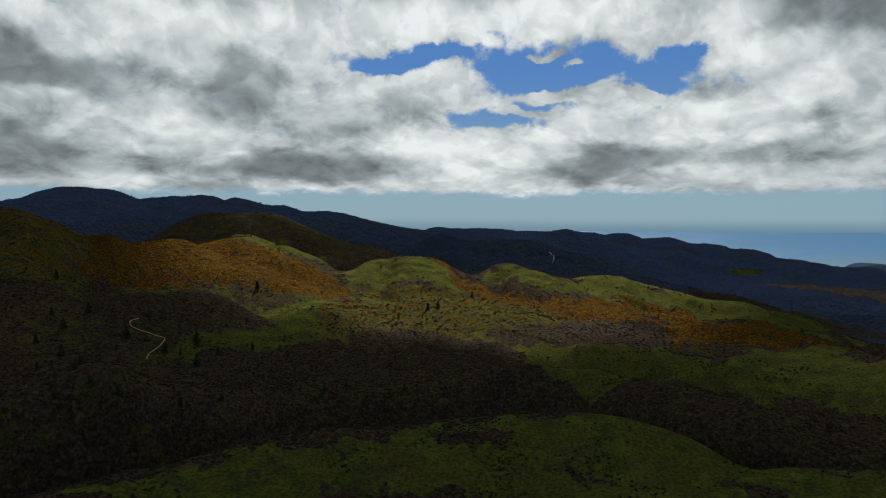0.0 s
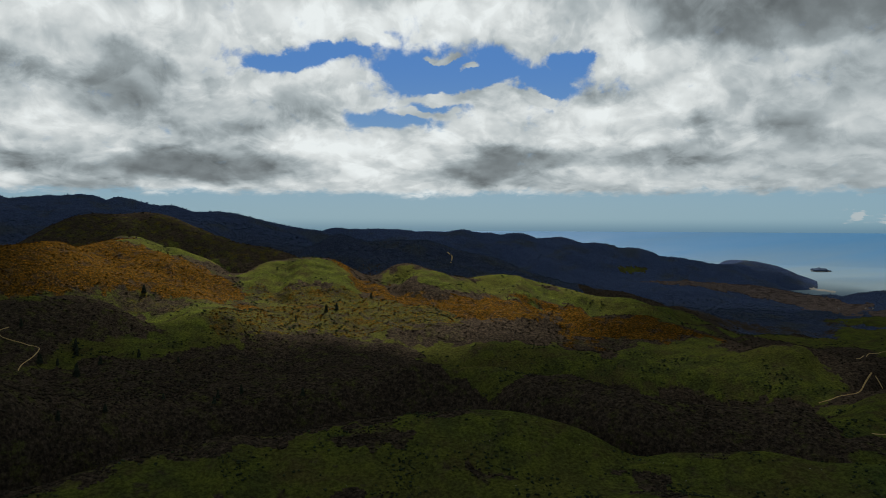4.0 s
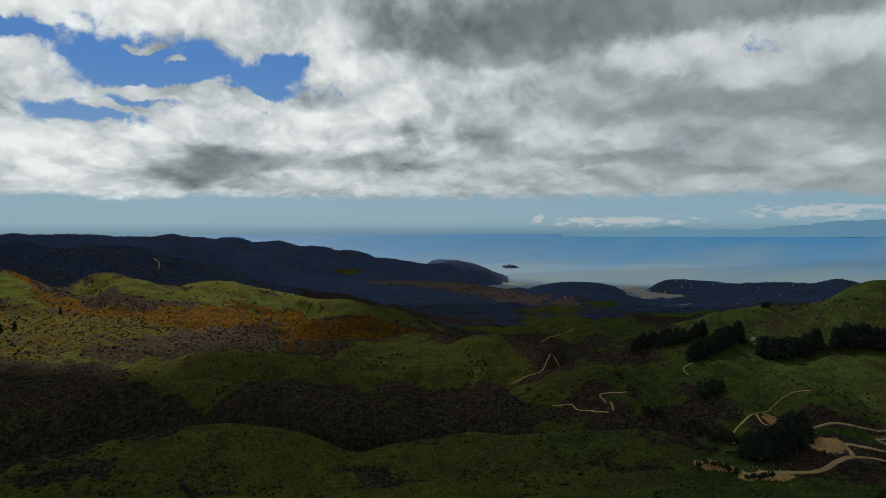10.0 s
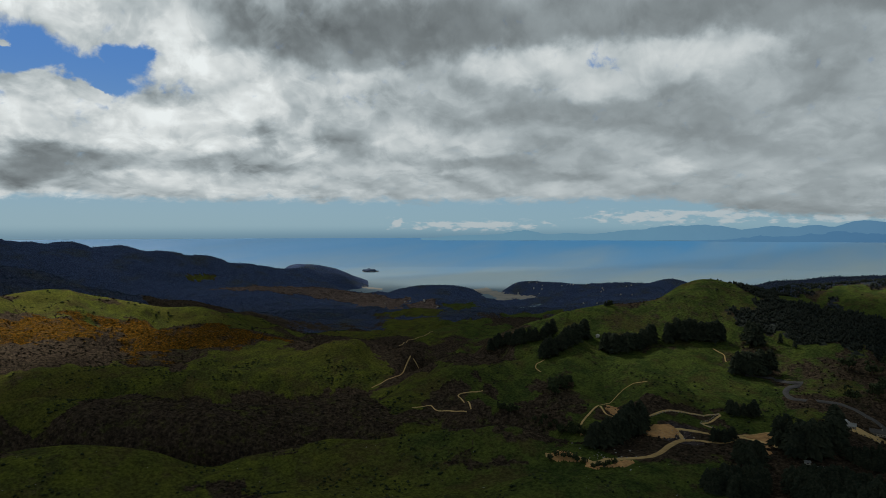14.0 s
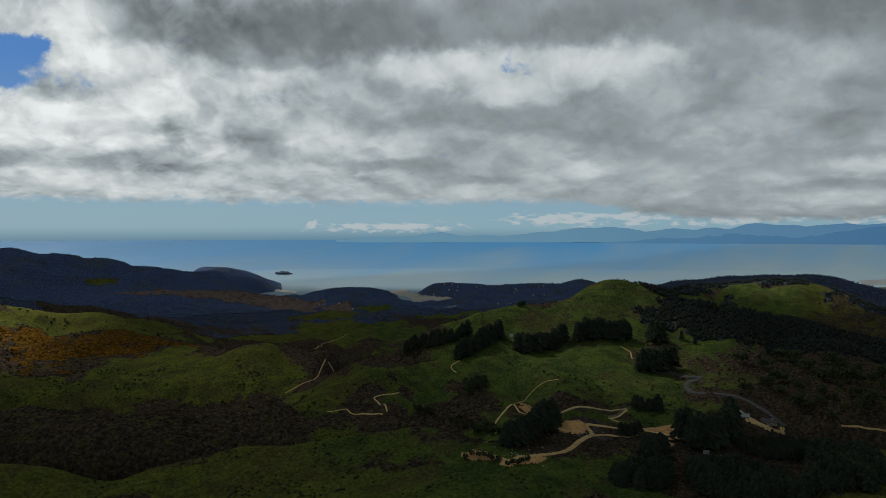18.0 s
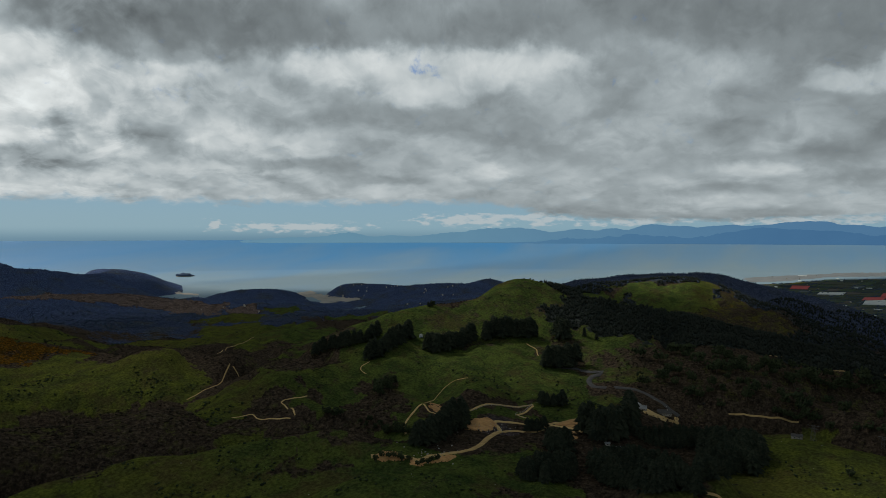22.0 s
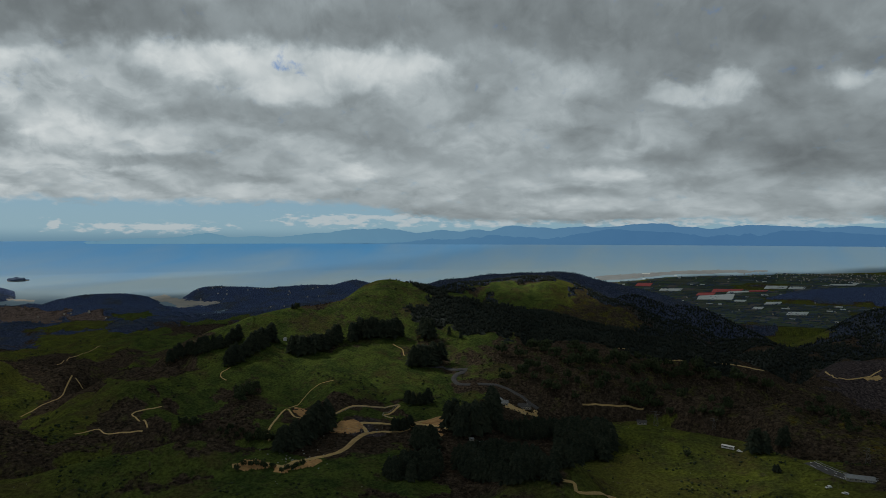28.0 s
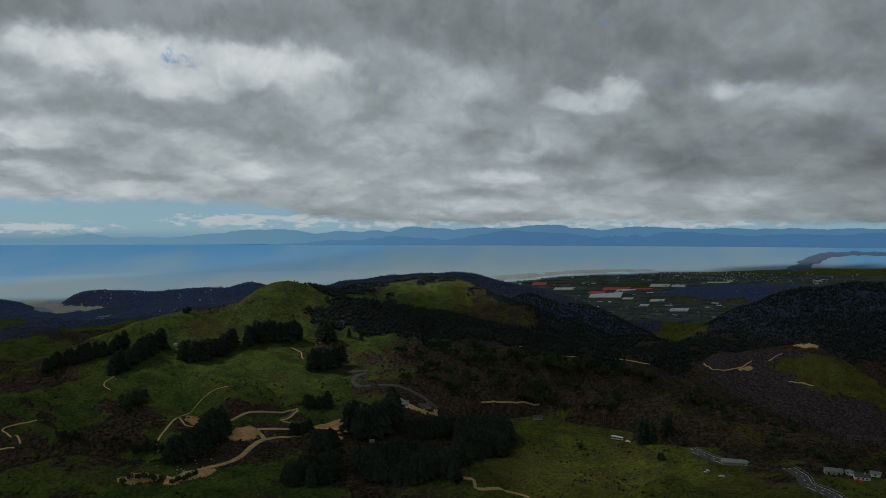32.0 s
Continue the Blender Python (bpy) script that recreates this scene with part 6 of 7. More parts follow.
grove("trees by the field", "tree", "round dark tree standing on the pasture", [(610, 9, 8), (906, 580, 10), (839, 82, 11), (838, 73, 11), (838, 63, 10), (840, 56, 15), (839, 48, 11), (840, 43, 10)])
grove("trees by the highway", "pine", "dark pine by the highway", [(620, -43, 19), (624, -45, 18), (625, -47, 19), (623, -52, 17), (727, -76, 17), (727, -78, 19), (581, -56, 6), (580, -58, 6)])
grove("trees in the basin", "fir", "small dark conifer standing in the scrub", [(-300, 829, 14), (-545, 962, 13), (-326, 844, 8), (-282, 851, 9), (-202, 892, 7), (-248, 885, 10), (-315, 870, 12), (-394, 845, 13), (-467, 836, 12), (-441, 786, 12), (-270, 567, 7), (-235, 608, 8), (-211, 647, 7), (-126, 723, 8), (-105, 741, 9), (-40, 724, 8), (-128, 713, 7), (-175, 706, 6), (-319, 879, 13), (-386, 895, 9), (-461, 885, 13), (-496, 862, 11), (-475, 793, 11), (-307, 565, 8), (-290, 557, 8), (-335, 559, 7), (-309, 579, 7), (-343, 838, 12)])
grove("trees in the basin", "fir", "small dark conifer standing in the scrub", [(-318, 1169, 12), (-25, 1112, 11), (-72, 1108, 8), (-8, 1120, 11), (53, 1250, 10)])
grove("trees on the slopes", "tree", "dark rounded tree among scrub", [(514, 457, 7), (516, 453, 9), (520, 448, 9), (518, 447, 9), (523, 444, 7), (620, 473, 11), (611, 460, 11), (640, 474, 11), (633, 471, 9), (641, 468, 11), (644, 466, 12), (628, 461, 10), (632, 471, 10), (633, 474, 10), (622, 470, 9), (626, 477, 12), (610, 468, 11), (526, 423, 6), (526, 416, 6), (531, 415, 8), (528, 406, 6), (533, 403, 6), (530, 396, 6), (531, 394, 7), (530, 390, 7), (534, 386, 8), (535, 381, 7), (536, 376, 6)])
grove("trees on the slopes", "tree", "dark rounded tree among scrub", [(528, 366, 8), (528, 366, 6), (477, 320, 6), (495, 329, 6), (491, 321, 6), (490, 318, 7), (487, 321, 7), (481, 324, 8), (477, 326, 6), (474, 325, 8), (528, 367, 7), (527, 374, 8), (529, 375, 7), (529, 382, 6), (526, 391, 8), (422, 324, 6), (423, 324, 4), (429, 324, 5), (433, 321, 4), (432, 318, 6), (434, 315, 6), (436, 312, 6), (435, 308, 5), (439, 305, 4), (438, 302, 4), (432, 291, 5), (437, 290, 4), (438, 290, 5)])
grove("trees on the slopes", "tree", "dark rounded tree among scrub", [(440, 287, 5), (447, 288, 5), (453, 286, 6), (833, 230, 17), (856, 211, 17), (851, 196, 12), (836, 176, 14), (834, 165, 15), (828, 140, 12), (844, 115, 14), (847, 113, 13), (847, 140, 11), (843, 155, 11), (861, 179, 13), (880, 209, 16), (883, 201, 16), (872, 184, 12), (854, 154, 14), (872, 140, 9), (870, 117, 10), (872, 95, 10), (863, 82, 12), (861, 64, 15), (977, 42, 12), (997, 37, 12), (844, 18, 14), (826, -14, 11), (812, -32, 13)])
grove("trees on the slopes", "tree", "dark rounded tree among scrub", [(809, -31, 10), (803, -20, 16), (814, -4, 10), (817, 7, 10), (828, 31, 10), (853, 53, 16), (848, 59, 17), (852, 77, 14), (855, 108, 17), (861, 125, 12), (897, 146, 14), (912, 156, 17), (897, 163, 14), (972, 226, 12), (955, 219, 14), (950, 204, 17), (954, 201, 14), (950, 159, 18), (950, 153, 11), (931, 116, 11), (967, 98, 18), (983, 96, 18), (1042, 68, 19), (1055, 59, 16), (1043, 36, 11), (1101, 2, 21), (1069, 14, 17), (1052, 30, 17)])
grove("trees on the slopes", "tree", "dark rounded tree among scrub", [(1070, 43, 14), (1021, 73, 13), (1053, 86, 13), (961, 109, 19), (946, 133, 15), (922, 137, 15), (957, 170, 12), (945, 149, 16), (905, 125, 16), (949, 114, 11), (955, 99, 12), (973, 84, 12), (1030, 55, 19), (1039, 60, 20), (1070, 24, 15), (1089, -4, 20), (1087, -19, 15), (1089, -48, 21), (1093, -76, 13), (1097, -94, 20), (1093, -74, 11), (1091, -55, 18), (1079, -23, 16), (1076, -12, 12), (1070, 21, 21), (1048, 42, 11), (1047, 63, 15), (973, 78, 17)])
grove("trees on the slopes", "tree", "dark rounded tree among scrub", [(978, 99, 13), (924, 105, 9), (906, 138, 17), (892, 156, 16), (920, 183, 17), (937, 203, 14), (953, 226, 15), (914, 231, 17), (914, 257, 18), (777, -96, 8), (786, -109, 13), (757, -117, 9), (778, -125, 13), (756, -138, 9), (748, -143, 7), (743, -135, 7), (765, -135, 12), (800, -129, 7), (869, -129, 13), (806, -125, 7), (789, -137, 8), (784, -139, 8), (785, -156, 9), (769, -158, 7), (765, -169, 9), (753, -172, 7), (732, -179, 11), (747, -198, 11)])
grove("trees on the slopes", "tree", "dark rounded tree among scrub", [(724, -195, 9), (688, -170, 11), (655, -156, 9), (600, -141, 6), (604, -146, 10), (628, -162, 10), (604, -163, 8), (582, -169, 8), (568, -171, 6), (568, -171, 9), (575, -187, 8), (560, -190, 7), (555, -184, 7), (550, -177, 6), (551, -172, 6), (536, -166, 6), (533, -171, 8), (544, -180, 5), (527, -178, 6), (524, -187, 7), (563, -212, 6)])


rng, b, d, p, (grass, gorse, forest, bare) = sow(132000, 450, 2100, 11)
scrub = np.clip(1 - grass - gorse - forest - bare, 0, 1)
knot = fractal(p[:, 0], p[:, 1], 38, 3)
size = rng.uniform(0.6, 1.65, len(p)) ** 1.5 * 0.85 * (d / 700) ** 0.6
pick = rng.rand(len(p))
free = ~near_track(p)
k = free & (((scrub > 0.45) & (pick < 0.62 + (knot - 0.5) * 1.5)) | ((gorse > 0.2) & (gorse < 0.5) & (pick > 0.72)))
for kk, lean in ((k & (d < 850), False), (k & (d >= 850), True)):
    clumps("scrub", p[kk], size[kk] * 0.8, 0.7, SCRUB_LEAF, "dark brown-green scrub and bracken covering the slopes", "scrub", 12, lean=lean)
k = free & (gorse > 0.30) & (pick < 0.85)
for kk, lean in ((k & (d < 850), False), (k & (d >= 850), True)):
    clumps("gorse", p[kk], size[kk] * 0.72, 0.65, GORSE_LEAF, "orange-yellow flowering gorse on the hillside", "gorse", 13, lean=lean)
k = free & (grass > 0.4) & (pick < np.clip((knot - 0.52) * 1.8, 0.012, 0.45) * np.where((b < 36) & (d > 900), 2.0, np.where(b < 40, 1.9, 0.9)))
for kk, lean in ((k & (d < 850), False), (k & (d >= 850), True)):
    clumps("pasture_bushes", p[kk], size[kk] * 0.85, 0.75, GREEN_LEAF, "small dark bushes dotted over the pasture", "bushes", 14, lean=lean)
k = free & (grass > 0.4) & (pick > 0.86) & (d < 1100)
clumps("tussocks", p[k], size[k] * 0.33, 0.6, TUFT_LEAF, "tussocks of rough grass in the pasture", "grass", 15, lean=True)
k = free & (grass > 0.3) & (pick > 0.60) & (pick < 0.607) & (d < 800)
clumps("rocks", p[k], size[k] * 0.28, 0.6, ROCK, "small pale limestone rocks in the grass", "rocks", 16, 0.35)
rng, b, d, p, (grass, gorse, forest, bare) = sow(70000, 1000, 2250, 23, 58.0, 111.0)
k = forest > 0.40
DARK_LEAF = plain_material("plantation_leaf", (0.019, 0.024, 0.021), (0.032, 0.038, 0.030), 0.3, 0.9, 0.5, 0.0)
clumps("near_wood", p[k], rng.uniform(1.0, 2.2, k.sum()) * (d[k] / 1100) ** 0.5, 1.5, DARK_LEAF, "dense dark pine wood on the ridge", "forest", 17, lean=True)
rng, b, d, p, (grass, gorse, forest, bare) = sow(64000, 1750, 3700, 18)
wooded = (forest > 0.5) & (p[:, 2] > sea_height(d) + 2)
# past 2700 m a still bluer leaf, more haze in the colour
HAZED_BUSH_LEAF = plain_material("native_bush_leaf", (0.058, 0.086, 0.160), (0.080, 0.114, 0.190), 0.2, 0.9, 0.5, 0.0)
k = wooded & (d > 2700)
clumps("native_bush", p[k], rng.uniform(1.0, 2.4, k.sum()), 1.1, HAZED_BUSH_LEAF, "bush on the farthest ridges, its leaf colour blued for haze", "forest", 20, lean=True)
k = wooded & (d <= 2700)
clumps("far_wood", p[k], rng.uniform(1.2, 2.6, k.sum()) * (d[k] / 2200) ** 0.5, 1.1, HAZED_WOOD_LEAF, "dense dark forest on the far ridges", "forest", 19, lean=True)

# ---- building blocks ----
def part(name, bm, mat, parent, label="", smooth=False):
    """One mesh object from a bmesh, under a thing or a part."""
    me = bpy.data.meshes.new(name)
    bm.normal_update()
    bm.to_mesh(me)
    bm.free()
    me.materials.append(mat)
    if smooth:
        me.polygons.foreach_set("use_smooth", [True] * len(me.polygons))
    ob = new(name, me)
    ob.parent = parent
    return tagged(ob, label)


def thing(name, x, y, label, category, group="", turn=0.0, sink=0.0, kind=""):
    ob = new(name)
    ob.matrix_world = pose(x, y, float(ground_xy([x], [y])[0]) - sink, 0, 0, turn)
    return tagged(ob, label, category, group, kind)


def box(bm, x, y, z, sx, sy, sz, bevel=0.0):
    """A box that stands on height z, its edges eased."""
    m = bmesh.ops.create_cube(bm, size=1.0, matrix=Matrix.Translation((x, y, z + sz / 2)) @ Matrix.Diagonal((sx, sy, sz, 1)))
    if bevel:
        edges = list({e for v in m["verts"] for e in v.link_edges})
        bmesh.ops.bevel(bm, geom=edges, offset=bevel, segments=1, affect="EDGES")
    return bm


def rod(bm, a, b, r0, r1=None, sides=6):
    a, b = Vector(a), Vector(b)
    m = Matrix.Translation((a + b) / 2) @ (b - a).to_track_quat("Z", "Y").to_matrix().to_4x4()
    bmesh.ops.create_cone(bm, cap_ends=True, segments=sides, radius1=r0, radius2=r0 if r1 is None else r1, depth=(b - a).length, matrix=m)
    return bm


def solid(verts, faces):
    bm = bmesh.new()
    vs = [bm.verts.new(v) for v in verts]
    for f in faces:
        bm.faces.new([vs[i] for i in f])
    return bm


def gable(length, width, low, high, over=0.5, thick=0.18):
    """A pitched roof as two thick slopes, its ridge along x."""
    l, w = length / 2 + over, width / 2 + over
    drop = (high - low) / (width / 2) * over
    v = [(-l, -w, low - drop), (-l, 0, high), (-l, w, low - drop), (l, -w, low - drop), (l, 0, high), (l, w, low - drop)]
    v += [(x, y, z + thick) for x, y, z in v]
    f = [(6, 9, 10, 7), (7, 10, 11, 8), (0, 1, 4, 3), (1, 2, 5, 4), (0, 6, 7, 1), (1, 7, 8, 2), (3, 4, 10, 9), (4, 5, 11, 10), (0, 3, 9, 6), (2, 8, 11, 5)]
    return solid(v, f)


BARK = plain_material("bark", (0.03, 0.022, 0.016), (0.09, 0.07, 0.05), 3.0, 0.95, 0.6)
CLAY = plain_material("clay", (0.25, 0.165, 0.065), (0.56, 0.400, 0.175), 0.25, 0.95, 0.4, 0.1)
EARTH = plain_material("raw_earth", (0.14, 0.070, 0.028), (0.58, 0.34, 0.14), 0.22, 0.95, 0.6, 0.1)
MUD = plain_material("tidal_mud", (0.060, 0.070, 0.075), (0.135, 0.145, 0.145), 0.02, 0.7, 0.2)
SAND = plain_material("tidal_sand", (0.16, 0.15, 0.125), (0.36, 0.32, 0.26), 0.02, 0.7, 0.2)
TAR = plain_material("asphalt", (0.045, 0.045, 0.046), (0.085, 0.085, 0.084), 0.5, 0.95, 0.3, 0.05)
PAINT = plain_material("white_paint", (0.55, 0.55, 0.53), (0.80, 0.80, 0.78), 0.6, 0.6, 0.1)
IRON_PALE = plain_material("pale_roof_iron", (0.16, 0.17, 0.17), (0.30, 0.31, 0.31), 0.5, 0.45, 0.2, 0.5, 0.3)
IRON_DARK = plain_material("dark_roof_iron", (0.035, 0.033, 0.032), (0.085, 0.080, 0.075), 0.5, 0.55, 0.2)
BOARD = plain_material("weathered_board", (0.20, 0.18, 0.15), (0.42, 0.39, 0.34), 0.9, 0.85, 0.4)
STEEL = plain_material("galvanised_steel", (0.14, 0.145, 0.15), (0.24, 0.245, 0.25), 1.0, 0.6, 0.1, 0.2, 0.15)
GLASS = plain_material("dark_glass", (0.010, 0.012, 0.015), (0.03, 0.035, 0.04), 0.5, 0.08, 0.0, 0.6)
RUBBER = plain_material("rubber", (0.012, 0.012, 0.012), (0.03, 0.03, 0.03), 2.0, 0.8, 0.1)
RED = plain_material("red_paint", (0.35, 0.03, 0.02), (0.55, 0.06, 0.04), 0.7, 0.45, 0.1)
SURFACE = {"CLAY": CLAY, "TAR": TAR}


# ---- tracks and roads, draped over the ground ----
def smooth_line(line, step):
    """A rounded path through the corners of a plan line."""
    p = [Vector((2 * line[0][0] - line[1][0], 2 * line[0][1] - line[1][1])), *map(Vector, line), Vector((2 * line[-1][0] - line[-2][0], 2 * line[-1][1] - line[-2][1]))]
    out = []
    for a, b, c, d in zip(p, p[1:], p[2:], p[3:]):
        k = max(2, int((c - b).length / step))
        for i in range(k):
            t = i / k
            out.append(0.5 * ((2 * b) + (c - a) * t + (2 * a - 5 * b + 4 * c - d) * t * t + (3 * b - a - 3 * c + d) * t**3))
    return out + [p[-2]]


def ribbon(path, wide, lift, shift=0.0, crown=0.1, skirt=0.5, dashes=None):
    """A low bank with sloping shoulders along a path on the ground."""
    n = len(path)
    way = [(path[min(i + 1, n - 1)] - path[max(i - 1, 0)]).normalized() for i in range(n)]
    rows = []
    for q, w in zip(path, way):
        side = Vector((w.y, -w.x))
        mid = q + side * shift
        offs = [(-wide / 2 - skirt * 0.8, -skirt), (-wide / 2, 0.0), (0.0, crown), (wide / 2, 0.0), (wide / 2 + skirt * 0.8, -skirt)]
        xy = [mid + side * o for o, _ in offs]
        z = ground_xy([v.x for v in xy], [v.y for v in xy]) + lift
        z = np.maximum(z, z[2] - 0.5)
        rows.append([(v.x, v.y, float(h + dz)) for v, h, (_, dz) in zip(xy, z, offs)])
    verts = [v for r in rows for v in r]
    faces = [(i * 5 + j, i * 5 + j + 1, i * 5 + j + 6, i * 5 + j + 5) for i in range(n - 1) if dashes is None or i % dashes[1] < dashes[0] for j in range(4)]
    return verts, faces


for name, wide, kind, label, line in TRACKS:
    path = smooth_line(line, 4.0)
    ob = link(name, *ribbon(path, wide, 0.35), SURFACE[kind])
    tagged(ob, label, "road" if kind == "TAR" else "track", kind="structure")
    if name == "highway":
        for s in (-wide / 2 + 0.5, wide / 2 - 0.5):
            edge = link("edge_line", *ribbon(path, 0.16, 0.46, s, 0.02, 0.06), PAINT)
            edge.parent = ob
        mid = link("centre_line", *ribbon(path, 0.24, 0.50, 0.0, 0.02, 0.06, dashes=(1, 3)), PAINT)
        mid.parent = ob

# guard rail beside the highway
for name, wide, kind, label, line in TRACKS:
    if name != "highway":
        continue
    path = smooth_line(line, 4.0)
    rail = thing("guard_rail", path[0].x, path[0].y, "low grey steel guard rail beside the highway", "guard rail")
    inv = rail.matrix_world.inverted()
    for i, (q, r) in enumerate(zip(path, path[1:])):
        side = Vector(((r - q).y, -(r - q).x)).normalized() * -(wide / 2 + 1.0)
        a, b = q + side, r + side
        za, zb = ground_xy([a.x, b.x], [a.y, b.y]) + 0.4
        if i % 2 == 0:
            part("post", rod(bmesh.new(), inv @ Vector((a.x, a.y, za - 1)), inv @ Vector((a.x, a.y, za + 0.75)), 0.09), STEEL, rail)
        bm = bmesh.new()
        rod(bm, inv @ Vector((a.x, a.y, za + 0.62)), inv @ Vector((b.x, b.y, zb + 0.62)), 0.17, sides=4)
        part("rail_panel", bm, STEEL, rail)


# ---- bare patches ----
def patch_mesh(name, outline, lift, mat, cell, lumps=0.0, level=False):
    xs, ys = zip(*outline)
    gx, gy = np.meshgrid(np.arange(min(xs) - cell, max(xs) + cell, cell), np.arange(min(ys) - cell, max(ys) + cell, cell), indexing="ij")
    wx, wy = gx + (fractal(gx, gy, cell * 5, 3) - 0.5) * cell * 5, gy + (fractal(gx + 300, gy, cell * 5, 3) - 0.5) * cell * 5
    keep = inside(wx, wy, list(outline))
    gz = ground_xy(gx.ravel(), gy.ravel()).reshape(gx.shape)
    if level:
        keep &= gz < sea_height(np.hypot(gx, gy)) + 7
        gz = np.maximum(gz, sea_height(np.hypot(gx, gy)))
    gz = gz + lift + lumps * fractal(gx, gy, cell * 3, 3)
    rim = ~(keep & np.roll(keep, 1, 0) & np.roll(keep, -1, 0) & np.roll(keep, 1, 1) & np.roll(keep, -1, 1))
    gz = np.where(rim, gz - lift - lumps - 0.3, gz)
    idx = -np.ones(gx.shape, int)
    quads, verts = [], []
    for i, j in zip(*np.where(keep[:-1, :-1])):
        q = []
        for a, b in ((i, j), (i + 1, j), (i + 1, j + 1), (i, j + 1)):
            if idx[a, b] < 0:
                idx[a, b] = len(verts)
                verts.append((gx[a, b], gy[a, b], gz[a, b]))
            q.append(int(idx[a, b]))
        quads.append(q)
    return link(name, verts, quads, mat)


for name, lift, label, outline in PATCHES:
    tagged(patch_mesh(name, outline, lift + 0.25, EARTH if name == "earthworks" else CLAY, 2.0, 0.9), label, "bare earth", kind="structure")


def polar(pairs):
    return [(d * math.sin(radians(b)), d * math.cos(radians(b))) for b, d in pairs]


tagged(patch_mesh("sand_flat", polar([(45.6, 3430), (47.3, 3520), (48.3, 3350), (49.5, 3240), (51.4, 3200), (51.4, 3080), (49.8, 3080), (48.6, 3030), (48.3, 2980), (47.8, 3000), (48.0, 3150), (47.0, 3280)]), 0.8, SAND, 9, 0.4, True), "pale tan tidal sand in the estuary", "sand", kind="structure")
tagged(patch_mesh("sand_beach", polar([(34.0, 3530), (35.5, 3600), (38.6, 3480), (38.4, 3430), (36.2, 3520), (34.2, 3490)]), 0.8, SAND, 9, 0.4, True), "pale sand beach at the head of the bay", "sand", kind="structure")
tagged(patch_mesh("mud_flat", polar([(82, 3880), (84.5, 3950), (88, 4150), (92, 4240), (95, 4290), (95, 4330), (91, 4310), (88, 4270), (84.5, 4140), (82, 4060)]), 0.5, MUD, 9, 0.4, True), "grey tidal mud along the shore", "sand", kind="structure")
tagged(patch_mesh("land_spit", polar([(103.6, 4330), (104.8, 4440), (105.4, 4590), (106.4, 4690), (108, 4740), (113, 4760), (113, 4670), (108.8, 4665), (107.5, 4620), (106.6, 4500), (106, 4380), (105.6, 4320)]), 1.5, HAZED_WOOD_LEAF, 9, 4.0, True), "low dark wooded spit closing the lagoon", "land", kind="structure")


# ---- trees ----
def pine_parts(seed, clumps_n=64, wide=0.23, bare=0.12, droop=0.05):
    """Trunk and crown of a conifer one metre tall: whorls of ragged boughs round a tapered stem."""
    rng = random.Random(seed)
    trunk = rod(bmesh.new(), (0, 0, -0.03), (0, 0, 0.55), 0.022, 0.010)
    rod(trunk, (0, 0, 0.55), (0.004, 0, 0.95), 0.010, 0.002)
    crown = bmesh.new()
    for i in range(clumps_n):
        h = bare + (1 - bare) * ((i + rng.random() * 0.9) / clumps_n) ** 0.85
        r = wide * (1 - h) ** 0.5 * rng.uniform(0.5, 1.1) + 0.012
        t = i * 2.4 + rng.uniform(-0.4, 0.4)
        s = 0.045 + 0.085 * (1 - h) ** 0.7 * rng.uniform(0.7, 1.25)
        c = Vector((math.cos(t) * r * 0.72, math.sin(t) * r * 0.72, h - droop * r))
        m = Matrix.Translation(c) @ Matrix.Rotation(t, 4, "Z") @ Matrix.Rotation(rng.uniform(0.1, 0.5), 4, "Y") @ Matrix.Diagonal((s * 1.5, s * 1.05, s * 0.8, 1))
        tip = [crown.verts.new(m @ Vector(v) * 1.0) for v in ((1.25, 0, -0.25), (0, 1, 0), (-0.8, 0, 0.1), (0, -1, 0), (0.1, 0.1, 0.95), (0, 0, -0.7))]
        for a, b in ((0, 1), (1, 2), (2, 3), (3, 0)):
            crown.faces.new((tip[a], tip[b], tip[4]))
            crown.faces.new((tip[b], tip[a], tip[5]))
    return trunk, crown


def round_parts(seed, clumps_n=70):
    """Trunk with limbs and crown of a broad tree one metre tall."""
    rng = random.Random(seed)
    trunk = rod(bmesh.new(), (0, 0, -0.03), (0.01, 0, 0.35), 0.035, 0.022)
    for i in range(5):
        t = i * 1.26 + rng.random()
        rod(trunk, (0.01, 0, 0.30), (math.cos(t) * 0.22, math.sin(t) * 0.22, 0.62 + rng.random() * 0.15), 0.016, 0.005, 5)
    crown = bmesh.new()
    lobes = [(rng.uniform(-0.20, 0.20), rng.uniform(-0.20, 0.20), rng.uniform(0.40, 0.76), rng.uniform(0.17, 0.27)) for _ in range(7)]
    for i in range(clumps_n):
        x, y, z, r = lobes[i % 7]
        u, t = rng.uniform(-0.7, 1), rng.random() * 6.283
        q = math.sqrt(max(0, 1 - u * u))
        s = rng.uniform(0.06, 0.115)
        m = Matrix.Translation((x + r * q * math.cos(t), y + r * q * math.sin(t), z + r * u * 0.85)) @ Euler((rng.random() * 3, rng.random() * 3, t)).to_matrix().to_4x4() @ Matrix.Diagonal((s * 1.3, s, s * 0.8, 1))
        tip = [crown.verts.new(m @ Vector(v)) for v in ((1.1, 0, 0), (0, 1, 0), (-1, 0, 0.1), (0, -1, 0), (0.1, 0.1, 0.95), (0, 0, -0.9))]
        for a, b in ((0, 1), (1, 2), (2, 3), (3, 0)):
            crown.faces.new((tip[a], tip[b], tip[4]))
            crown.faces.new((tip[b], tip[a], tip[5]))
    return trunk, crown


NAMES = {"pine": "pine_tree", "tree": "tree", "fir": "conifer"}
models = {}
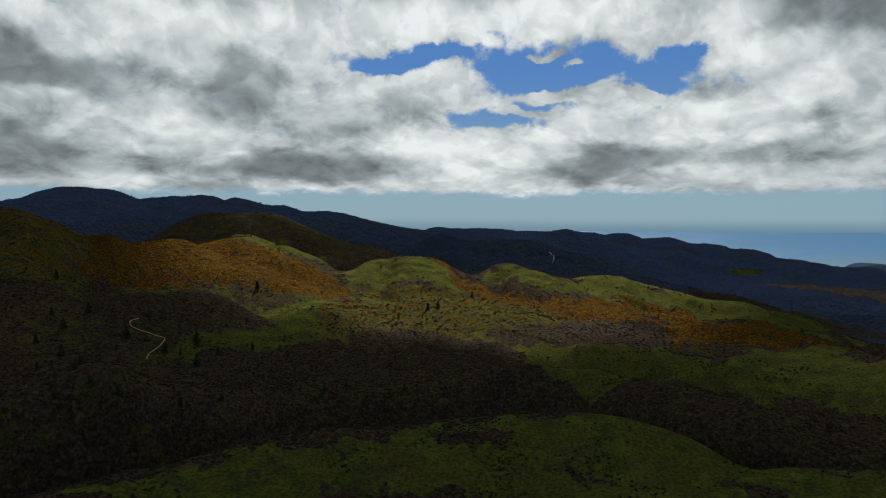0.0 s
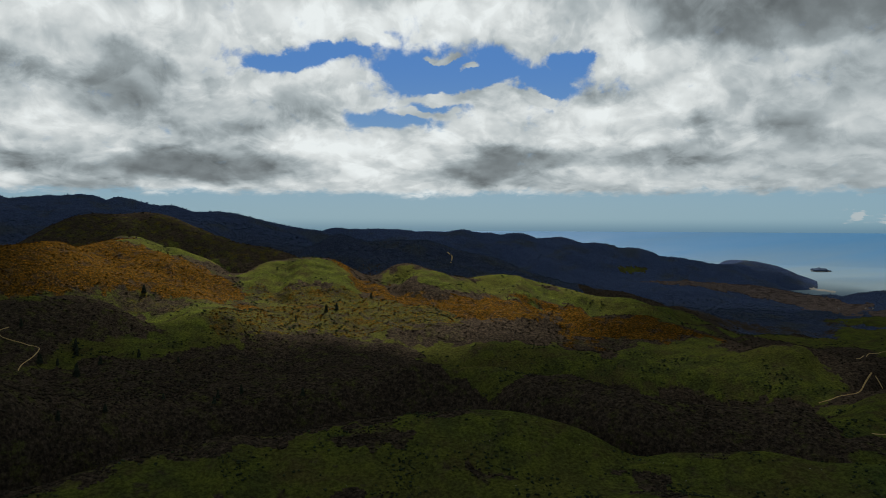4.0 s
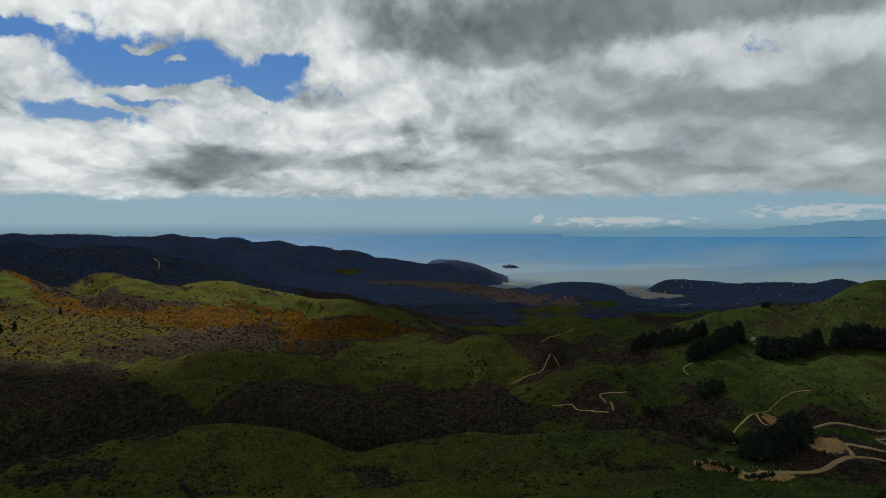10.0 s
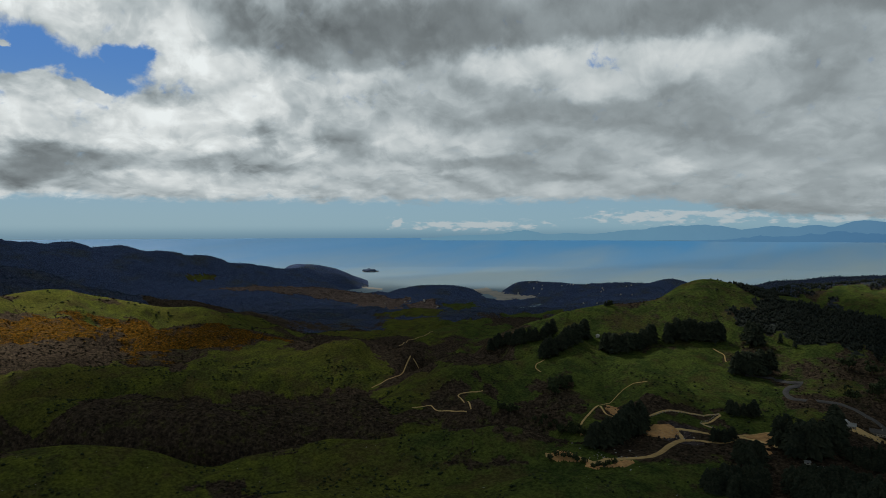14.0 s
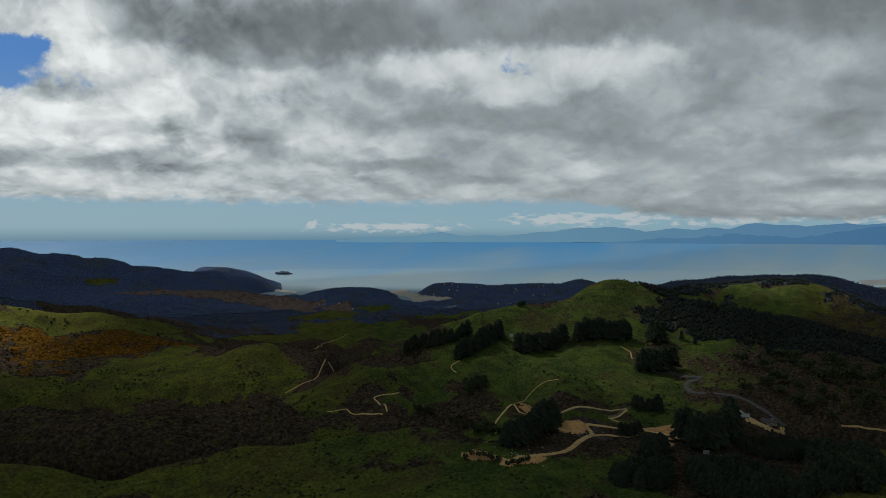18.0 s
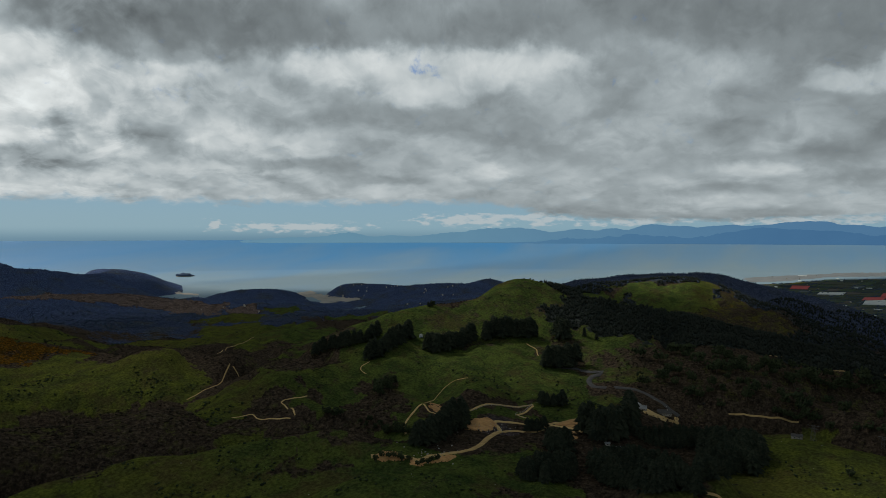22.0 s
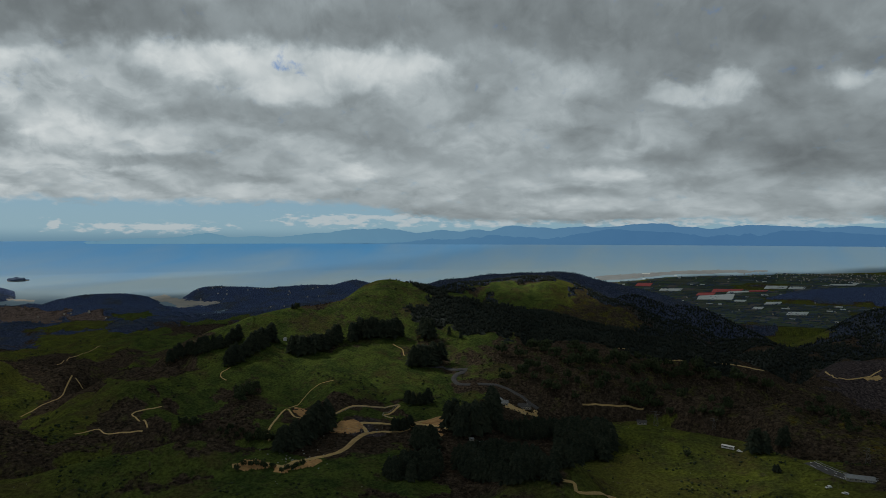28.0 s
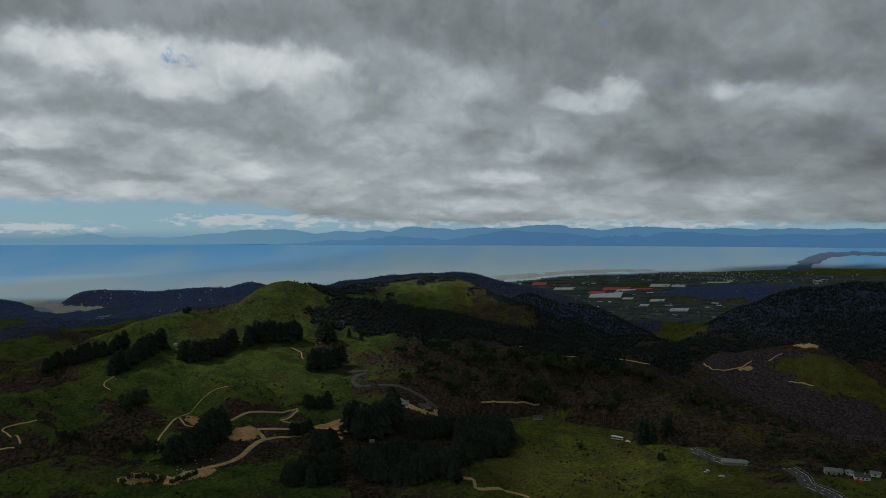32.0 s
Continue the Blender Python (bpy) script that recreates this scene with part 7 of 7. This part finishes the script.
for kind, count in (("pine", 4), ("tree", 3), ("fir", 2)):
    for i in range(count):
        parts = round_parts(70 + i) if kind == "tree" else pine_parts(40 + i, 72, 0.25 + 0.035 * i) if kind == "pine" else pine_parts(60 + i, 46, 0.20, 0.04)
        meshes = []
        for bm, mat, pname in zip(parts, (BARK, GREEN_LEAF if kind == "tree" else PINE_LEAF), ("trunk", "crown")):
            me = bpy.data.meshes.new(pname)
            bm.to_mesh(me)
            bm.free()
            me.materials.append(mat)
            meshes.append(me)
        models.setdefault(kind, []).append(meshes)
dice = random.Random(9)
joined_v, joined_f, joined_n = [], [], 0
for group, kind, label, rows in TREES:
    for x, y, tall in rows:
        if group == "plantation":
            me = dice.choice(models["pine"])[1]
            v = np.array([c.co for c in me.vertices]) * (tall * 1.15, tall * 1.15, tall * 1.08)
            t = dice.random() * 6.28
            v = np.stack([v[:, 0] * math.cos(t) - v[:, 1] * math.sin(t) + x, v[:, 0] * math.sin(t) + v[:, 1] * math.cos(t) + y, v[:, 2] + float(ground_xy([x], [y])[0]) - 0.2], -1)
            joined_v += v.tolist()
            joined_f += [tuple(i + joined_n for i in f.vertices) for f in me.polygons]
            joined_n += len(v)
            continue
        x, y = x + dice.uniform(-0.5, 0.5), y + dice.uniform(-0.5, 0.5)
        tree = new(NAMES[kind])
        h, w = tall * 1.08, tall * dice.uniform(0.95, 1.35)
        tree.matrix_world = pose(x, y, float(ground_xy([x], [y])[0]) - 0.2, dice.uniform(-3, 3), dice.uniform(-3, 3), dice.uniform(0, 360)) @ Matrix.Diagonal((w, w, h, 1))
        tagged(tree, label, "tree", group)
        for me in dice.choice(models[kind]):
            p = new(me.name.split(".")[0], me)
            p.parent = tree

tagged(link("plantation", joined_v, joined_f, PINE_LEAF, False), "dense young dark pine plantation", "forest", kind="stuff")


# ---- houses and sheds ----
def house(x, y, turn, length, width, low, high, wall_mat, roof_mat, label, name="house", windows=3, chimney=False):
    """A small gabled building: walls with thickness, roof, door, windows with frames."""
    h = thing(name, x, y, label, "building", turn=turn, sink=0.3)
    l, w = length / 2, width / 2
    v = [(-l, -w, 0), (l, -w, 0), (l, w, 0), (-l, w, 0), (-l, -w, low), (l, -w, low), (l, w, low), (-l, w, low), (-l, 0, high), (l, 0, high)]
    part("wall", solid(v, [(0, 1, 5, 4), (2, 3, 7, 6), (1, 2, 6, 9, 5), (3, 0, 4, 8, 7), (3, 2, 1, 0)]), wall_mat, h)
    part("roof", gable(length, width, low, high), roof_mat, h)
    part("ridge_cap", box(bmesh.new(), 0, 0, high + 0.12, length + 0.9, 0.5, 0.14), roof_mat, h)
    for side in (-1, 1):
        for i in range(windows):
            wx = -l + (i + 0.75) * length / (windows + 0.5)
            f = part("window", box(bmesh.new(), wx, side * (w + 0.03), 1.0, 1.5, 0.10, 1.2), PAINT, h)
            pane = part("pane", box(bmesh.new(), wx, side * (w + 0.07), 1.1, 1.3, 0.08, 1.0), GLASS, f)
    d = part("door", box(bmesh.new(), l + 0.03, 0.3, 0.3, 0.12, 1.0, 2.0), PAINT, h)
    part("door_handle", box(bmesh.new(), l + 0.12, 0.65, 1.25, 0.08, 0.12, 0.05), STEEL, d)
    part("gutter", rod(bmesh.new(), (-l - 0.5, -w - 0.55, low - 0.35), (l + 0.5, -w - 0.55, low - 0.35), 0.09), STEEL, h)
    if chimney:
        part("chimney", box(bmesh.new(), -l * 0.4, w * 0.3, low, 0.8, 0.8, high - low + 1.0, 0.04), BOARD, h)
    return h


house(594, 183, 118, 9.0, 6.0, 2.7, 4.3, BOARD, IRON_PALE, "small weathered house with a pale iron roof among pines", chimney=True)
house(596, 196, 118, 4.0, 3.2, 2.3, 3.1, BOARD, IRON_PALE, "tiny pale garden shed beside the small house", "shed", 1)
house(776, 190, 100, 15.0, 9.0, 3.4, 6.2, BOARD, IRON_DARK, "large dark-roofed farmhouse beside a dirt yard", "farmhouse", 5, True)
house(738, 206, 110, 12.0, 7.0, 3.0, 5.2, BOARD, IRON_PALE, "pale farm building with a light iron roof", "farm_building", 4)
house(752, 212, 20, 8.0, 5.0, 2.8, 4.4, PAINT, IRON_PALE, "white farm outbuilding with a pale roof", "farm_building", 2)
house(724, 214, 60, 5.0, 4.0, 2.4, 3.4, PAINT, IRON_PALE, "small white farm shed", "shed", 1)
house(812, 541, 30, 8.0, 4.5, 2.6, 3.8, PAINT, IRON_PALE, "white hillside shed at the end of the tree row", "shed", 2)
house(566, -110, 88, 18.0, 7.0, 2.6, 4.0, BOARD, IRON_PALE, "long low roadside building with a pale roof", "roadside_building", 5)
house(527, -168, 84, 11.0, 6.0, 2.8, 4.3, BOARD, IRON_PALE, "house with a pale iron roof beside the highway", "house", 3)
house(512, -181, 84, 9.0, 6.0, 2.8, 4.4, PAINT, IRON_DARK, "white house with a dark roof beside the highway", "house", 3, True)
house(519, -192, 70, 6.0, 4.0, 2.5, 3.6, PAINT, IRON_PALE, "small white garage beside the houses", "garage", 1)
house(524, -178, 30, 5.0, 3.6, 2.4, 3.4, PAINT, IRON_PALE, "small white shed behind the houses", "shed", 1)
house(694, 52, 95, 9.0, 5.5, 2.6, 4.0, BOARD, IRON_DARK, "dark-roofed hut beside the dirt road", "hut", 2)


# ---- vehicles ----
def wheel(parent, x, y, r, wide=0.28):
    w = part("wheel", rod(bmesh.new(), (x, y - wide / 2, r), (x, y + wide / 2, r), r, sides=14), RUBBER, parent)
    part("hub", rod(bmesh.new(), (x, y - wide / 2 - 0.02, r), (x, y + wide / 2 + 0.02, r), r * 0.55, sides=10), STEEL, w)


def coach(x, y, turn):
    c = thing("coach", x, y, "white coach parked on the open pasture", "bus", turn=turn)
    part("body", box(bmesh.new(), 0, 0, 0.45, 10.8, 2.5, 2.7, 0.18), PAINT, c)
    part("roof_unit", box(bmesh.new(), -1.0, 0, 3.12, 2.4, 1.6, 0.25, 0.08), PAINT, c)
    for side in (-1, 1):
        for i in range(6):
            part("window", box(bmesh.new(), -4.3 + i * 1.6, side * 1.235, 1.55, 1.45, 0.06, 1.0, 0.02), GLASS, c)
        part("stripe", box(bmesh.new(), 0, side * 1.245, 1.05, 10.2, 0.03, 0.22), IRON_DARK, c)
        for wx in (-3.2, 3.4):
            wheel(c, wx, side * 1.08, 0.48)
        part("headlight", box(bmesh.new(), 5.38, side * 0.85, 0.85, 0.08, 0.4, 0.25, 0.02), GLASS, c)
        part("mirror", box(bmesh.new(), 5.3, side * 1.42, 2.1, 0.12, 0.22, 0.4, 0.02), RUBBER, c)
    part("windscreen", box(bmesh.new(), 5.38, 0, 1.4, 0.08, 2.2, 1.4, 0.03), GLASS, c)
    part("rear_window", box(bmesh.new(), -5.38, 0, 1.7, 0.08, 2.0, 0.9, 0.03), GLASS, c)


def car(x, y, turn, paint, label, tall=1.5):
    c = thing("car", x, y, label, "car", turn=turn)
    prof = [(-2.2, 0.35), (2.2, 0.35), (2.25, 0.75), (1.3, 0.95), (0.7, tall), (-1.6, tall), (-2.2, 0.95)]
    v = [(px, s * 0.86, pz) for s in (-1, 1) for px, pz in prof]
    k = len(prof)
    part("body", solid(v, [tuple(range(k - 1, -1, -1)), tuple(range(k, 2 * k))] + [(i, (i + 1) % k, k + (i + 1) % k, k + i) for i in range(k)]), paint, c)
    for side in (-1, 1):
        part("window", box(bmesh.new(), -0.5, side * 0.86, 1.0, 1.9, 0.05, 0.38), GLASS, c)
        for wx in (-1.35, 1.35):
            wheel(c, wx, side * 0.78, 0.33, 0.2)
        part("headlight", box(bmesh.new(), 2.22, side * 0.6, 0.62, 0.06, 0.3, 0.15), GLASS, c)
    part("windscreen", solid([(1.32, -0.75, 0.97), (1.32, 0.75, 0.97), (0.75, 0.72, tall - 0.04), (0.75, -0.72, tall - 0.04)], [(0, 1, 2, 3)]), GLASS, c)


coach(633, -24, 248)
car(627, -33, 246, PAINT, "white car parked beside the coach", 1.7)
car(506, -177, 20, RED, "red car parked by the roadside houses", 1.6)
car(539, -96, 70, PAINT, "white car parked near the roadside building")
car(553, -88, 110, PAINT, "white van parked under the poles", 1.9)


# ---- power lines ----
PYLON_STEEL = plain_material("weathered_steel", (0.07, 0.075, 0.08), (0.14, 0.145, 0.15), 1.5, 0.6, 0.1, 0.3, 0.4)



def pylon(x, y, turn, tall):
    """A lattice tower: four leaning legs, braces and two cross-arms with insulators."""
    p = thing("pylon", x, y, "grey steel lattice power pylon", "pylon", "power line pylons", turn, 0.3)
    feet, top = tall * 0.14, tall * 0.05
    for sx in (-1, 1):
        for sy in (-1, 1):
            part("leg", rod(bmesh.new(), (sx * feet, sy * feet, 0), (sx * top, sy * top, tall), 0.09, 0.06, 4), PYLON_STEEL, p)
    for i in range(4):
        z0, z1 = tall * i / 4, tall * (i + 1) / 4
        a, b = feet + (top - feet) * i / 4, feet + (top - feet) * (i + 1) / 4
        for s in (-1, 1):
            bm = bmesh.new()
            rod(bm, (-a, s * a, z0), (b, s * b, z1), 0.04, sides=4)
            rod(bm, (a, s * a, z0), (-b, s * b, z1), 0.04, sides=4)
            part("brace", bm, PYLON_STEEL, p)
    for z, l in ((tall * 0.78, tall * 0.26), (tall * 0.95, tall * 0.34)):
        arm = part("cross_arm", box(bmesh.new(), 0, 0, z, 2 * l, 0.22, 0.22), PYLON_STEEL, p)
        for s in (-1, 1):
            part("insulator", rod(bmesh.new(), (s * l * 0.92, 0, z - 1.2), (s * l * 0.92, 0, z), 0.10), GLASS, arm)


def pole_pair(x, y, turn, tall):
    p = thing("power_poles", x, y, "pair of wooden power poles with a crossbar", "power pole", turn=turn, sink=0.3)
    for s in (-1.6, 1.6):
        part("pole", rod(bmesh.new(), (s, 0, 0), (s, 0, tall), 0.17, 0.12), BARK, p)
    part("crossbar", box(bmesh.new(), 0, 0, tall - 0.9, 6.0, 0.2, 0.22), BARK, p)
    for s in (-2.7, 0, 2.7):
        part("insulator", rod(bmesh.new(), (s, 0, tall - 0.7), (s, 0, tall - 0.3), 0.09), GLASS, p)


for spot in ((696, 39, 80, 15), (795, -16, 80, 12), (640, -130, 75, 14), (600, -205, 70, 15)):
    pylon(*spot)
pole_pair(551, -92, 85, 11)


# ---- fence along the terrace ----
for name, wide, kind, label, line in TRACKS:
    if name != "terrace_track":
        continue
    path = smooth_line(line, 4.5)
    fence = thing("fence", path[0].x, path[0].y, "weathered post fence along the terrace bank", "fence")
    inv = fence.matrix_world.inverted()
    last = None
    for q, r in zip(path, path[1:]):
        side = Vector(((r - q).y, -(r - q).x)).normalized() * (wide / 2 + 1.2)
        foot = Vector((q.x + side.x, q.y + side.y, float(ground_xy([q.x + side.x], [q.y + side.y])[0])))
        part("post", box(bmesh.new(), *(inv @ (foot - Vector((0, 0, 0.4)))), 0.35, 0.35, 2.2), BOARD, fence)
        if last is not None:
            for up in (0.7, 1.4):
                part("rail", rod(bmesh.new(), inv @ (last + Vector((0, 0, up))), inv @ (foot + Vector((0, 0, up))), 0.08, sides=4), BOARD, fence)
        last = foot

# ---- rubble on the building site ----
stones = random.Random(4)
spots = [(591 + stones.gauss(-12, 14), 318 + stones.gauss(-8, 12)) for _ in range(70)] + [(455 + stones.gauss(0, 16), 305 + stones.gauss(0, 14)) for _ in range(40)] + [(752 + stones.gauss(0, 22), 196 + stones.gauss(0, 12)) for _ in range(60)]
spots = np.array(spots)
clumps("rubble", np.stack([spots[:, 0], spots[:, 1], ground_xy(spots[:, 0], spots[:, 1]) + 0.3], -1), np.array([stones.uniform(0.25, 0.75) for _ in spots]), 0.7, ROCK, "pale rubble heaps on the building site", "rubble", 21, 0.35)

# ---- the islet in the bay ----
ib, idist = radians(37.45), 4080.0
ix, iy, iz = idist * math.sin(ib), idist * math.cos(ib), float(sea_height(np.array([idist]))[0])
islet = new("islet")
islet.matrix_world = pose(ix, iy, iz, 0, 0, -37.45)
tagged(islet, "small dark wooded islet in the bay", "island")
bm = bmesh.new()
bmesh.ops.create_icosphere(bm, subdivisions=4, radius=1.0)
for v in bm.verts:
    w = noise.fractal(v.co * 2.2, 1.0, 2.0, 4) * 0.16
    v.co = Vector((v.co.x * (46 + 60 * w), v.co.y * 26, max(v.co.z, -0.1) * (17 + 40 * w) * (1.0 - 0.25 * v.co.x)))
part("rock", bm, HAZED_WOOD_LEAF, islet, smooth=True)
bm = bmesh.new()
bmesh.ops.create_cone(bm, cap_ends=True, segments=40, radius1=1.0, radius2=0.96, depth=3.0, matrix=Matrix.Translation((0, 0, 0.5)) @ Matrix.Diagonal((47, 27, 1, 1)))
part("shore", bm, SAND, islet)

# ---- the plain: fields, nets, hedges and the far town ----
fields = new("fields")
tagged(fields, "patchwork of small orchards and crop fields on the plain", "fields", kind="structure")
tints = [plain_material("crop_" + n, a, b, 0.05, 0.95, 0.3, 0.1) for n, a, b in (("dark", (0.018, 0.030, 0.024), (0.036, 0.050, 0.038)), ("green", (0.028, 0.046, 0.026), (0.052, 0.074, 0.042)), ("olive", (0.036, 0.044, 0.030), (0.064, 0.070, 0.048)), ("fallow", (0.050, 0.048, 0.044), (0.095, 0.088, 0.075)), ("grey", (0.045, 0.060, 0.060), (0.09, 0.108, 0.105)))]
NETTING = {"RED": plain_material("red_net", (0.30, 0.035, 0.03), (0.42, 0.07, 0.06), 0.05, 0.8, 0.1), "PALE": plain_material("pale_net", (0.30, 0.32, 0.31), (0.50, 0.52, 0.50), 0.05, 0.8, 0.1)}


def slab(name, corners, thick, mat, parent):
    n = len(corners)
    z = np.maximum(ground_xy([c[0] for c in corners], [c[1] for c in corners]), sea_height(np.hypot(*np.array(corners).T)))
    v = [(x, y, float(h) - 1.5) for (x, y), h in zip(corners, z)] + [(x, y, float(h) + thick) for (x, y), h in zip(corners, z)]
    ob = link(name, v, [tuple(range(2 * n - 1, n - 1, -1))] + [(i, i + n, (i + 1) % n + n, (i + 1) % n) for i in range(n)], mat, False)
    ob.parent = parent
    return ob


crop = random.Random(12)
hedge = []
dd = 2470.0
while dd < 4230:
    step = dd * crop.uniform(0.009, 0.024)
    bb = 82.5 + crop.random()
    while bb < 112:
        wide, lean = crop.uniform(0.3, 1.3), step * 0.004
        cell = polar([(bb + 0.02, dd + step * 0.04), (bb + wide - 0.02, dd + step * 0.04), (bb + wide + lean - 0.02, dd + step * 0.96), (bb + lean + 0.02, dd + step * 0.96)])
        mid = polar([(bb + wide / 2, dd + step / 2)])[0]
        if all(g < sea_height(math.hypot(*c)) + 9 and g > sea_height(math.hypot(*c)) - 2 for c, g in zip(cell + [mid], ground_xy(*zip(*(cell + [mid]))))):
            slab("field", cell, 1.0, crop.choices(tints, (7, 6, 4, 1, 1))[0], fields)
            if crop.random() < 0.55:
                hedge += [polar([(bb + wide * t / 9, dd + step)])[0] for t in range(10) if crop.random() < 0.8]
            if crop.random() < 0.45:
                hedge += [polar([(bb + lean * t / 5, dd + step * t / 5)])[0] for t in range(6)]
        bb += wide
    dd += step
nets = new("crop_nets")
tagged(nets, "red and pale netting stretched over orchard rows", "crop nets", kind="structure")
for kind, corners in NETS:
    slab("net", corners, 3.0, NETTING[kind], nets)
for i in range(70):
    b0, d0 = crop.uniform(83, 108), crop.uniform(2600, 4150)
    w, l = crop.uniform(0.15, 0.6), crop.uniform(12, 34)
    cell = polar([(b0, d0), (b0 + w, d0), (b0 + w, d0 + l), (b0, d0 + l)])
    if all(g < sea_height(math.hypot(*c)) + 8 for c, g in zip(cell, ground_xy(*zip(*cell)))):
        slab("net", cell, 2.5, NETTING["PALE"], nets)
hd = np.array(hedge)
clumps("shelterbelts", np.stack([hd[:, 0], hd[:, 1], ground_xy(hd[:, 0], hd[:, 1])], -1), np.random.RandomState(2).uniform(1.2, 4.0, len(hd)), 0.8, HAZED_WOOD_LEAF, "dark shelterbelts between the fields of the plain", "hedges", 22)


def hamlet(name, label, places, seed, lo, hi):
    """A far town: small gabled boxes with pale walls and roofs, joined."""
    r = random.Random(seed)
    verts, faces = [], []
    for x, y in places:
        z = max(float(ground_xy([x], [y])[0]), float(sea_height(np.array([math.hypot(x, y)]))[0]))
        l, w, h, t = r.uniform(lo, hi), r.uniform(lo, hi) * 0.6, r.uniform(3, 5), r.random() * 3.14
        k = len(verts)
        for px, py, pz in ((-1, -1, -1), (1, -1, -1), (1, 1, -1), (-1, 1, -1), (-1, -1, h), (1, -1, h), (1, 1, h), (-1, 1, h), (-1, 0, h * 1.5), (1, 0, h * 1.5)):
            qx, qy = px * l / 2, py * w / 2
            verts.append((x + qx * math.cos(t) - qy * math.sin(t), y + qx * math.sin(t) + qy * math.cos(t), z + pz))
        faces += [tuple(k + i for i in f) for f in ((0, 1, 5, 4), (2, 3, 7, 6), (1, 2, 6, 9, 5), (3, 0, 4, 8, 7), (4, 5, 9, 8), (7, 8, 9, 6))]
    return tagged(link(name, verts, faces, BOARD, False), label, "town", kind="stuff")


place = random.Random(31)
hamlet("far_town", "pale houses and sheds of a far town on the plain", polar([(place.triangular(91, 112, 101), place.uniform(3980, 4270)) for _ in range(170)] + [(place.uniform(83, 110), place.uniform(2600, 4200)) for _ in range(90)]), 32, 4, 8)
hamlet("village", "pale houses scattered over the wooded headland", polar([(place.uniform(49.5, 56), place.uniform(3180, 3330)) for _ in range(14)] + [(place.uniform(55, 60), place.uniform(2600, 3200)) for _ in range(9)] + [(place.uniform(38, 47), place.uniform(2500, 2900)) for _ in range(7)]), 33, 4, 7)
